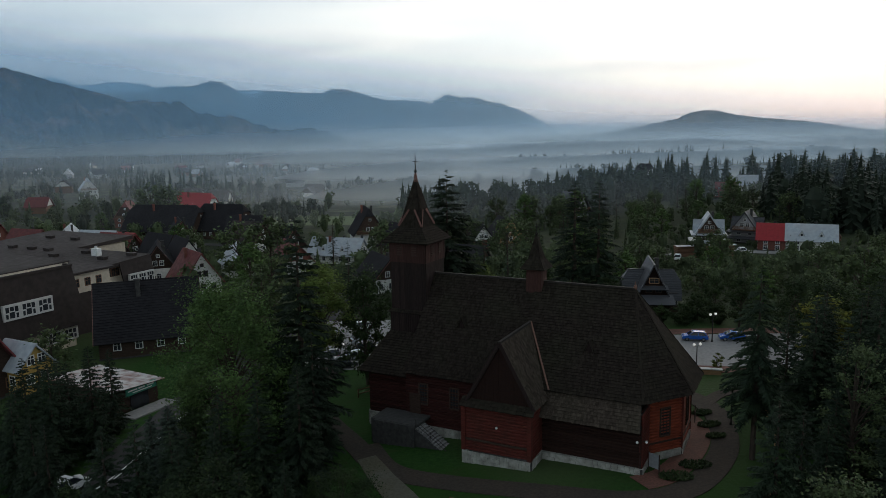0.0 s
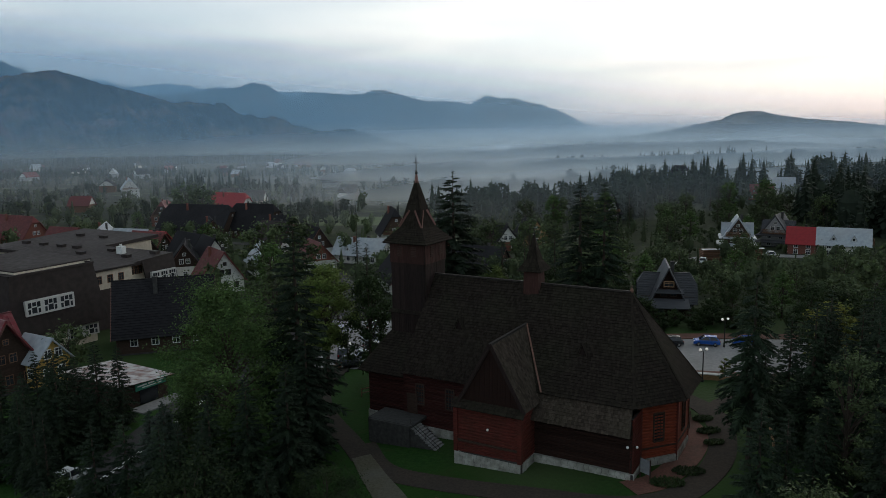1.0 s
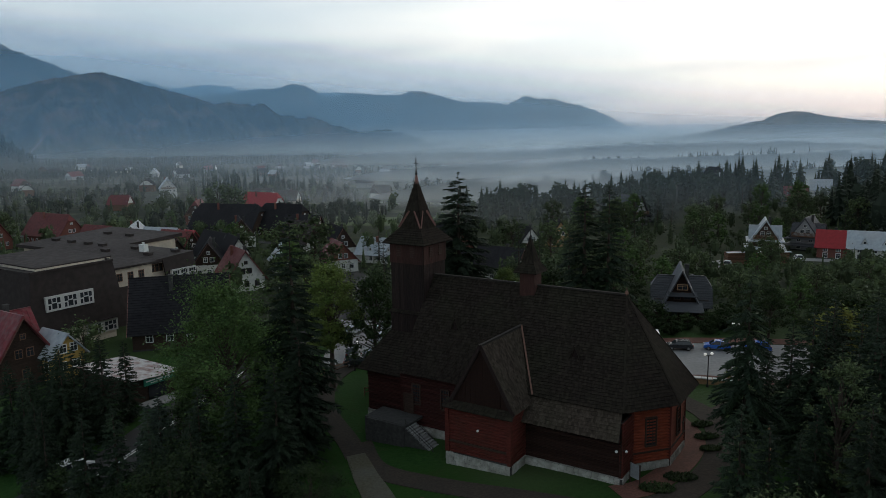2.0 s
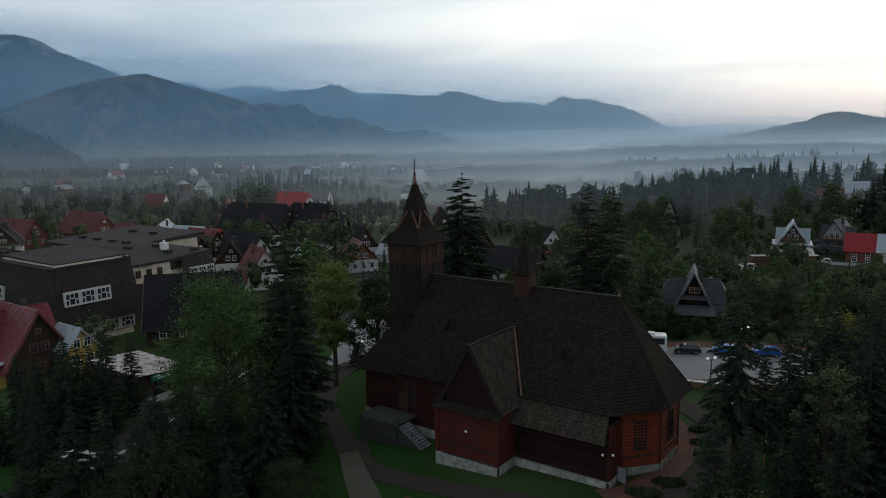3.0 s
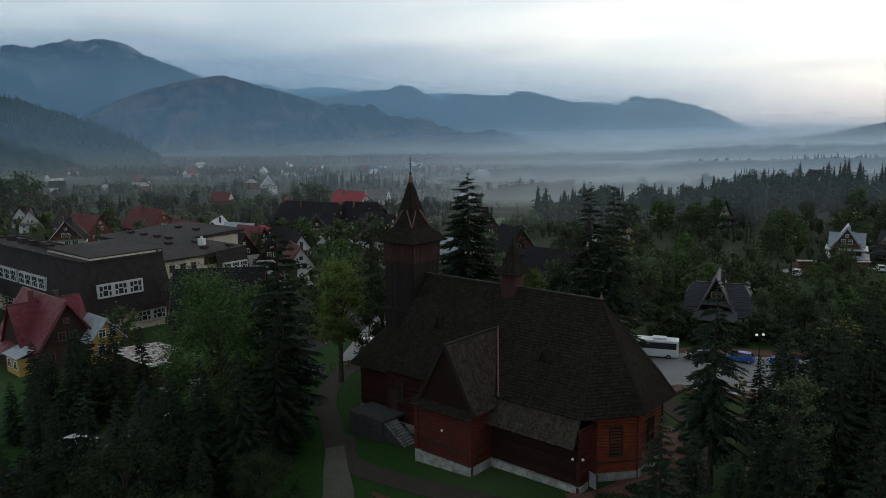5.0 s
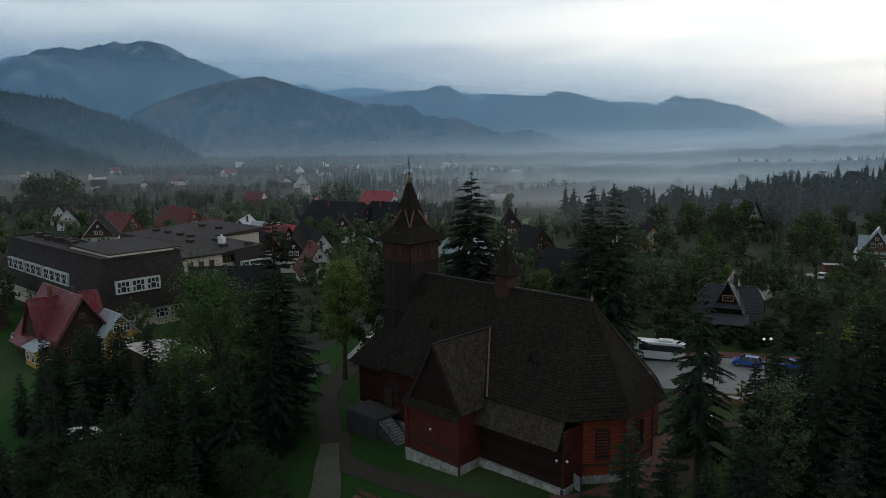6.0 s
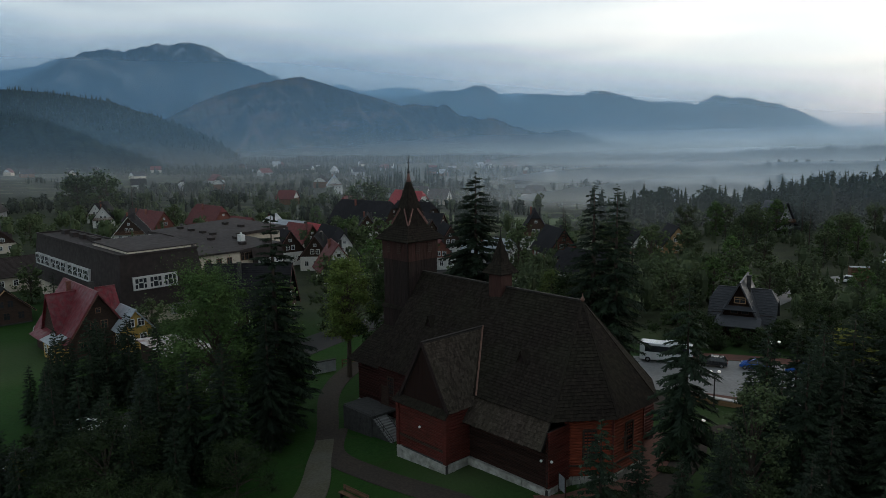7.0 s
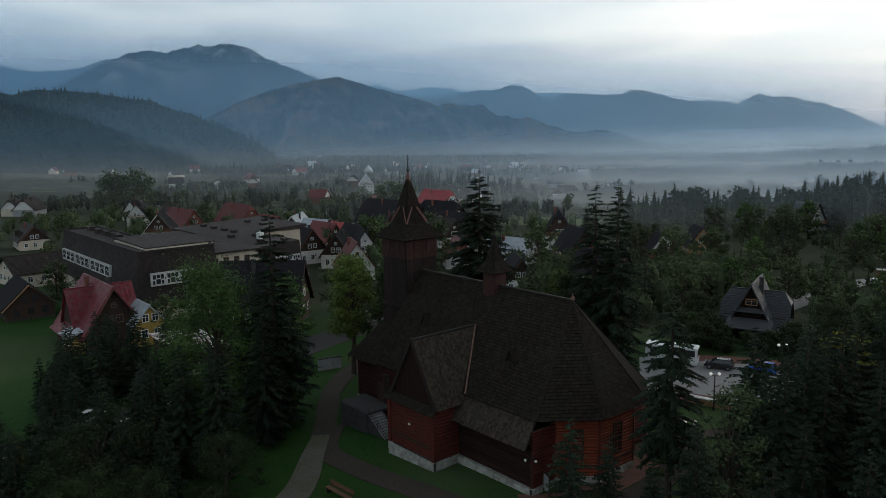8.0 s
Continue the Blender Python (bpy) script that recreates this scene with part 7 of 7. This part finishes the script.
block(-54, 29, -30.2, 50, -3, 9.8, M_PLASTER)
g = Geo()
g.slab([(-55.2, 28, 9.9), (-29.5, 28, 9.9), (-29.5, 51.5, 11.0), (-55.2, 51.5, 11.0)], 0.7)
part("roof", g, M_BROWNROOF, school, "low-pitched brown felt roof")
for i in range(6):
    window_at(school, (-52.5 + i * 3.6, 29.0, 7.6), (0, -1), 1.2, 1.5, M_MWOOD)
for k, (x, y, z) in enumerate(((-26, 30, 10.3), (-22, 34, 10.5), (-14, 31, 10.35), (-11, 35, 10.6), (-50, 34, 10.4), (-44, 34, 10.4), (-38, 34, 10.4), (-33, 34, 10.4), (-46, 44, 10.9), (-38, 44, 10.9))):
    g = Geo()
    g.box((x, y, z), (1.7, 1.0, 0.5)).box((x, y, z + 0.28), (1.85, 1.15, 0.08))
    part("skylight", g, M_BROWNROOF, school)
for x, y, z in ((-23.5, 5, ZT), (-27, 5.4, ZT), (-31, 5.2, ZT), (-36, 5, ZT), (-42, 5.2, ZT)):
    g = Geo()
    g.box((x, y, z + 0.42), (2.4, 1.1, 0.8)).box((x, y, z + 0.86), (2.6, 1.3, 0.1))
    part("roof_vent", g, M_BROWNROOF, school)
g = Geo()
g.box((-18, 33, 10.9), (1.6, 1.0, 1.5)).tube((-18, 33, 11.6), (-18, 33, 12.1), 0.25, 0.25, 8)
part("air_handler", g, M_WHITE, school, "white ventilation unit")

# annexe beyond the school yard
house(-118, 128, -20, 12, 20, 4, 3, M_PLASTER, M_BROWNROOF, M_PLASTER, "cream annexe with brown roof", "annexe", chimneys=0)

# ---- roadside shop ----
shop = thing("shop", pose(-42.5, 88.0, gz(-42, 88), 0, 0, 62), "low roadside shop with rusty tin roof and green sign", "shop")
g = Geo()
g.box((0, 0, 1.3), (6.4, 11, 3.0))
part("wall", g, M_DWOOD, shop)
g = Geo()
g.slab([(-3.8, -6.1, 3.22), (3.8, -6.1, 2.68), (3.8, 6.0, 2.68), (-3.8, 6.0, 3.22)], 0.08)
shop_roof = part("roof", g, M_DWOOD, shop, "boarded roof deck")
for i in range(22):
    y = -6.2 + i * 0.56
    g = Geo()
    g.slab([(-3.9, y, 3.3), (3.9, y, 2.75), (3.9, y + 0.53, 2.75), (-3.9, y + 0.53, 3.3)], 0.06)
    part("roof_sheet", g, M_TIN, shop_roof, "rust-streaked tin sheet")
g = Geo()
g.box((0.6, -5.75, 2.45), (4.4, 0.18, 0.9))
sg = part("sign_board", g, M_GREEN, shop, "green shop sign")
g = Geo()
for i, w in enumerate((1.3, 0.9, 1.0)):
    g.box((-0.7 + i * 1.3, -5.86, 2.55), (w, 0.03, 0.16))
g.box((0.7, -5.86, 2.25), (2.8, 0.03, 0.12))
part("lettering", g, M_WHITE, sg)
g = Geo()
g.box((0.4, -5.56, 1.0), (2.6, 0.1, 1.9))
part("shop_window", g, M_GLASS, shop)
g = Geo()
g.box((0.5, -7.2, 0.05), (6.5, 2.4, 0.22))
part("step_slab", g, M_CONCRETE, shop)

# stacked timber beside the drive
stack = thing("timber_stack", pose(66, 186.5, gz(66, 186.5), 0, 0, 4), "long stack of brown sawn timber with a narrow pale cover", "timber stack")
for j in range(7):
    for i in range(3):
        g = Geo()
        g.box((-5 + i * 5, 0, 0.25 + j * 0.42), (4.8, 3.0, 0.34))
        part("plank_pack", g, M_MWOOD, stack)
g = Geo()
g.slab([(-7.8, -1.9, 3.2), (7.8, -1.9, 3.2), (7.8, -0.9, 3.3), (-7.8, -0.9, 3.3)], 0.08)
part("cover", g, M_ZINC, stack, "narrow pale sheet cover")
patch("meadow", [(-150, 340), (-42, 330), (-34, 388), (-150, 404)], 0.10, M_MEADOW, "bright mown meadow behind the village", "meadow")
patch("ground_field", [(96, 140), (128, 146), (138, 172), (104, 168)], 0.06, M_FIELD, "bare brown field", "field")

# ---- roads and paths ----
ribbon("road", [(-46, 30), (-37, 52), (-32.6, 66), (-31.5, 78), (-30, 96), (-26, 118), (-22, 136), (-30, 170), (-60, 240)], 7.0, 0.05, M_ASPHALT, "asphalt road with a double white centre line", "road")
patch("car_park", [(22, 92), (48, 88.5), (52, 104.5), (20, 105)], 0.06, M_CONCRETE, "pale concrete car park", "car park")
ribbon("pavement_car_park", [(22, 105.8), (36, 106.5), (52, 106)], 2.6, 0.08, M_BRICKPAVE, "red paved strip behind the parked cars", "pavement")
ribbon("pavement_front", [(26.5, 90.6), (32, 89.4), (40, 88.2)], 2.4, 0.09, M_BRICKPAVE, "red paved strip beside the car park", "pavement")
patch("car_park_west", [(-20, 99), (-8, 97), (-9, 126), (-24, 128)], 0.06, M_CONCRETE, "paved yard with parked cars", "car park")
ribbon("path_light", [(-2.4, 46), (-2.8, 56.5), (-6.3, 65), (-8.2, 69.5)], [3.8, 3.0, 2.3, 1.9], 0.10, M_PATH, "light paved path to the church", "path")
ribbon("path_upper", [(-8.0, 69), (-9.8, 73), (-15, 83), (-17, 92), (-16, 100)], [2.2, 2.4, 2.6, 3.0, 3.6], 0.085, M_PAVE, "brown paved path under the trees", "path")
ribbon("path_ring", [(-8.5, 72.5), (-5.5, 66.2), (0.5, 62.6), (8, 59.8), (15, 57.9), (20.5, 59.4), (25.6, 65.3), (28.1, 72), (28.4, 78), (26, 84), (24, 90)], 2.6, 0.07, M_PAVE, "brown paved path round the church", "path")
ribbon("path_side", [(28.4, 78), (31, 80.5), (34, 82)], 1.6, 0.085, M_PAVE, "narrow paved side path", "path")
ribbon("pavement_apron", [(16.6, 60.6), (19.6, 62.2), (23.6, 67.4), (25.4, 72.5), (24.5, 78.5)], 2.6, 0.055, M_BRICKPAVE, "red brick apron at the foot of the walls", "pavement")
ribbon("drive_east", [(36, 140), (44, 160), (56, 186), (70, 196), (90, 190)], 5, 0.06, M_CONCRETE, "pale drive among the trees", "road")
ribbon("street_valley", [(-60, 240), (-90, 262), (-170, 280), (-240, 300)], 6, 0.08, M_ASPHALT, "street through the village", "road")
ribbon("road_marking", [(-37.2, 52), (-32.8, 66), (-31.65, 78), (-30.15, 96)], 0.13, 0.075, M_WHITE, "white centre line", "road marking", 0.02)
ribbon("road_marking", [(-36.8, 52), (-32.45, 66), (-31.35, 78), (-29.85, 96)], 0.13, 0.075, M_WHITE, "white centre line", "road marking", 0.02)
# ---- cars ----


def car(x, y, rz, paint, label, estate=False, k=1.0):
    t = thing("car", Matrix.Translation((x, y, gz(x, y) + 0.06)) @ Matrix.Rotation(radians(rz), 4, "Z") @ Matrix.Scale(k, 4), label, "car", "parked cars")
    low = [(-2.0, 0.35), (-2.02, 0.7), (-1.9, 0.92), (-1.0, 0.98), (1.0, 0.95), (1.75, 0.86), (2.0, 0.68), (2.02, 0.35)]
    g = Geo()
    n = len(low)
    pts = [(px, s * (0.86 if 0.3 < pz < 0.8 else 0.80), pz) for s in (-1, 1) for px, pz in low]
    g.add(pts, [tuple(range(n)), tuple(range(2 * n - 1, n - 1, -1))] + [(i, i + n, (i + 1) % n + n, (i + 1) % n) for i in range(n)])
    part("body", g, paint, t, bevel=0.04)
    top = [(-1.85 if estate else -1.75, 0.92), (-1.55 if estate else -1.25, 1.46), (0.25, 1.5), (0.55, 1.42), (1.15, 0.93)]
    g = Geo()
    n = len(top)
    pts = [(px, s * (0.80 if pz < 1 else 0.62), pz) for s in (-1, 1) for px, pz in top]
    g.add(pts, [tuple(range(n)), tuple(range(2 * n - 1, n - 1, -1))] + [(i, i + n, (i + 1) % n + n, (i + 1) % n) for i in range(n)])
    part("glasshouse", g, M_GLASS, t, bevel=0.03)
    g = Geo()
    g.slab([(-1.5 if estate else -1.22, -0.6, 1.5), (0.3, -0.6, 1.53), (0.3, 0.6, 1.53), (-1.5 if estate else -1.22, 0.6, 1.5)], 0.05)
    for s in (-1, 1):
        for a, b in (((0.3, 0.62, 1.5), (1.15, 0.81, 0.95)), ((-0.4, 0.63, 1.5), (-0.45, 0.81, 0.95)), ((-1.4, 0.63, 1.47), (-1.75, 0.81, 0.95))):
            g.beam((a[0], s * a[1], a[2]), (b[0], s * b[1], b[2]), 0.07)
    part("roof", g, paint, t)
    for px in (-1.25, 1.25):
        for s in (-1, 1):
            g = Geo()
            g.tube((px, s * 0.66, 0.31), (px, s * 0.87, 0.31), 0.31, 0.31, 14)
            w = part("wheel", g, M_TYRE, t)
            g = Geo()
            g.tube((px, s * 0.86, 0.31), (px, s * 0.885, 0.31), 0.19, 0.17, 10)
            part("rim", g, M_RIM, w)
    for s in (-1, 1):
        g = Geo()
        g.box((1.93, s * 0.6, 0.72), (0.16, 0.34, 0.14))
        part("headlight", g, M_WHITE, t)
        g = Geo()
        g.box((-1.98, s * 0.66, 0.78), (0.1, 0.2, 0.2))
        part("tail_light", g, M_TAIL, t)
    return t


M_TYRE, M_RIM, M_TAIL = plain("tyre_rubber", (0.02, 0.02, 0.02), 0.9), plain("alloy", (0.5, 0.5, 0.5), 0.3, 0.9), plain("red_lens", (0.3, 0.01, 0.01), 0.2)
PAINT = {k: plain(k + "_car_paint", c, 0.25, 0.0, 0.6) for k, c in dict(white=(0.8, 0.8, 0.8), blue=(0.015, 0.10, 0.42), dark=(0.02, 0.022, 0.026), silver=(0.4, 0.42, 0.44), red=(0.35, 0.02, 0.02)).items()}
car(-35.4, 64.2, 68, PAINT["white"], "white hatchback on the road")
car(35.3, 101.9, 168, PAINT["blue"], "blue hatchback in the car park", True, k=0.88)
car(40.5, 101.6, 172, PAINT["blue"], "blue estate car in the car park", k=0.88)
car(30.3, 102.0, 175, PAINT["dark"], "dark hatchback in the car park", True, k=0.88)
car(-75.3, 93.9, -30, PAINT["white"], "white car on the lawn")
for i, (x, y, rz, c) in enumerate(((-12.5, 102, 20, "silver"), (-11.8, 106, 15, "dark"), (-16.5, 104, 100, "dark"), (-13, 111, 25, "silver"), (-14.5, 99.3, 10, "dark"), (-19, 117, 60, "silver"), (-14, 120, 40, "white"))):
    car(x, y, rz, PAINT[c], {"silver": "silver", "dark": "dark", "white": "white"}[c] + " car in the paved yard")
for x, y, rz, c in ((58, 182, 70, "white"), (64, 190, 60, "silver"), (78, 192, 80, "white"), (-120, 262, 20, "white"), (-100, 318, 10, "white")):
    car(x, y, rz, PAINT[c], c + " car beside the road")

# minibus
bus = thing("minibus", pose(24.4, 103.4, gz(24.4, 103.4) + 0.06, 0, 0, 176), "white minibus with dark windows in the car park", "minibus")
g = Geo()
g.box((0, 0, 1.45), (6.6, 2.1, 2.3))
part("body", g, PAINT["white"], bus, bevel=0.16)
for s in (-1, 1):
    g = Geo()
    g.box((-0.2, s * 1.04, 1.85), (5.6, 0.06, 0.85))
    part("side_window", g, M_GLASS, bus, bevel=0.02)
for px, w in ((3.27, 1.8), (-3.27, 1.7)):
    g = Geo()
    g.box((px, 0, 1.8), (0.1, w, 0.95))
    part("windscreen", g, M_GLASS, bus, bevel=0.03)
g = Geo()
g.box((-0.8, 0, 2.72), (1.8, 1.3, 0.24))
part("roof_unit", g, PAINT["white"], bus, bevel=0.05)
for px in (-2.0, 2.2):
    for s in (-1, 1):
        g = Geo()
        g.tube((px, s * 0.82, 0.36), (px, s * 1.06, 0.36), 0.36, 0.36, 14)
        w = part("wheel", g, M_TYRE, bus)
        g = Geo()
        g.tube((px, s * 1.05, 0.36), (px, s * 1.075, 0.36), 0.2, 0.18, 10)
        part("rim", g, M_RIM, w)

# ---- street furniture ----


def lamp_post(x, y, h=4.2, two=True):
    t = thing("lamp_post", pose(x, y, gz(x, y), 0, 0, 20), "dark lamp post with two frosted globes", "street lamp", "park lamps")
    g = Geo()
    g.lathe((0, 0, 0), [(0.16, 0), (0.16, 0.25), (0.08, 0.4), (0.055, h - 0.4), (0.05, h - 0.3)], 10)
    part("pole", g, M_IRON, t)
    g = Geo()
    g.beam((-0.45, 0, h - 0.35), (0.45, 0, h - 0.35), 0.06)
    part("arm", g, M_IRON, t)
    for s in (-1, 1):
        g = Geo()
        g.lathe((s * 0.45, 0, h - 0.32), [(0.04, 0), (0.13, 0.05), (0.18, 0.16), (0.16, 0.26), (0.08, 0.33), (0.01, 0.35)], 12)
        part("globe", g, M_BULB, t, "frosted white globe", smooth=True)
    return t


for x, y in ((30.4, 86.8), (37.4, 100.9), (47.5, 92.5), (29.0, 72.0), (-14.5, 97.0)):
    lamp_post(x, y)


def bench(x, y, rz):
    t = thing("bench", pose(x, y, gz(x, y) + 0.05, 0, 0, rz), "brown wooden park bench beside the path", "bench", "park benches")
    for i in range(3):
        g = Geo()
        g.box((0, -0.2 + i * 0.17, 0.46), (3.3, 0.14, 0.06))
        part("seat_slat", g, M_MWOOD, t)
        g = Geo()
        g.box((0, 0.34, 0.6 + i * 0.17), (3.3, 0.05, 0.13))
        part("back_slat", g, M_MWOOD, t)
    for s in (-1, 1):
        g = Geo()
        g.box((s * 1.4, 0.0, 0.2), (0.1, 0.55, 0.46)).beam((s * 1.4, 0.3, 0.3), (s * 1.4, 0.38, 1.0), 0.08)
        part("leg", g, M_IRON, t)


bench(1.4, 57.1, -22)
for s in ((-20.2, 91.0, 52),):
    t = thing("gate_wall", pose(s[0], s[1], gz(s[0], s[1]), 0, 0, s[2]), "low grey rendered wall beside the path", "wall")
    g = Geo()
    g.box((0, 0, 0.7), (3.4, 0.35, 1.8))
    part("wall", g, M_GREYPLASTER, t, bevel=0.02)
    g = Geo()
    g.box((0, 0, 1.66), (3.6, 0.5, 0.12))
    part("coping", g, M_DSTONE, t, bevel=0.02)


def rail_fence(pts, label, group, material=M_LWOOD, h=1.0):
    for (ax, ay), (bx, by) in zip(pts[:-1], pts[1:]):
        t = thing("rail_fence", pose(ax, ay, 0), label, "fence", group)
        for e in ((0, 0), (bx - ax, by - ay)):
            g = Geo()
            z = gz(ax + e[0], ay + e[1])
            g.tube((e[0], e[1], z - 0.3), (e[0], e[1], z + h + 0.1), 0.08, 0.07, 8)
            part("post", g, material, t)
        for k in (0.45, 0.95):
            g = Geo()
            g.tube((0, 0, gz(ax, ay) + h * k), (bx - ax, by - ay, gz(bx, by) + h * k), 0.07, 0.07, 8)
            part("rail", g, material, t)


rail_fence([(31.2, 66.8), (32.2, 70), (33.2, 73.6)], "fence of fresh peeled logs", "log fence", M_LWOOD)
rail_fence([(23.5, 54.2), (26.5, 56.4)], "fence of fresh peeled logs", "log fence", M_LWOOD)
rail_fence([(-19, 94), (-17.2, 96.2), (-15.4, 98.6), (-13.6, 101)], "brown wooden fence beside the yard", "brown fence", M_MWOOD)
rail_fence([(-11, 87), (-8.6, 88.6)], "weathered wooden rail near the porch", "rail by the porch", M_MWOOD)

# low planted wall by the car park
t = thing("planter_wall", pose(30.6, 87.9, gz(30.6, 87.9), 0, 0, -14), "low pale masonry planter wall", "wall")
g = Geo()
g.box((0, 0, 0.3), (6.2, 0.5, 0.7))
part("wall", g, M_LWOOD, t)
for i in range(5):
    g = Geo()
    g.box((-2.6 + i * 1.3, 0, 0.7), (1.24, 0.62, 0.12))
    part("coping", g, M_WPLASTER, t)
tree("thuja", 33.6, 88.4, 2.6)

# information board by the apse corner
t = thing("information_board", pose(18.4, 62.4, gz(18.4, 62.4), 0, 0, -50), "pale grey information board on posts", "notice board")
g = Geo()
g.box((0, 0, 1.2), (1.0, 0.08, 1.3))
part("panel", g, M_PANEL, t)
for s in (-1, 1):
    g = Geo()
    g.box((s * 0.54, 0, 0.95), (0.08, 0.1, 2.0))
    part("post", g, M_DWOOD, t)


def flower_bed(x, y, r, seed):
    g = Geo()
    q = random.Random(seed)
    for _ in range(900):
        a, k = q.uniform(0, 6.28), math.sqrt(q.random()) * r
        px, py = x + math.cos(a) * k, y + math.sin(a) * k * 0.6
        z = gz(px, py) + q.uniform(0.05, 0.28)
        d = rand_dir(q)
        e = d.cross(Vector((0, 0, 1))).normalized() * 0.07
        p = Vector((px, py, z))
        g.add([p - d * 0.13, p + e, p + d * 0.13, p - e], ((0, 1, 2, 3),))
    tagged(part("flower_bed", g, M_DLEAF), "low leafy flower bed beside the path", "flower bed", "flower beds", "stuff")


for i, (x, y, r) in enumerate(((20.2, 61.6, 1.6), (22.6, 63.8, 1.5), (26.9, 72.4, 1.2), (27.2, 75.5, 1.1), (26.6, 69.6, 1.0))):
    flower_bed(x, y, r, i)
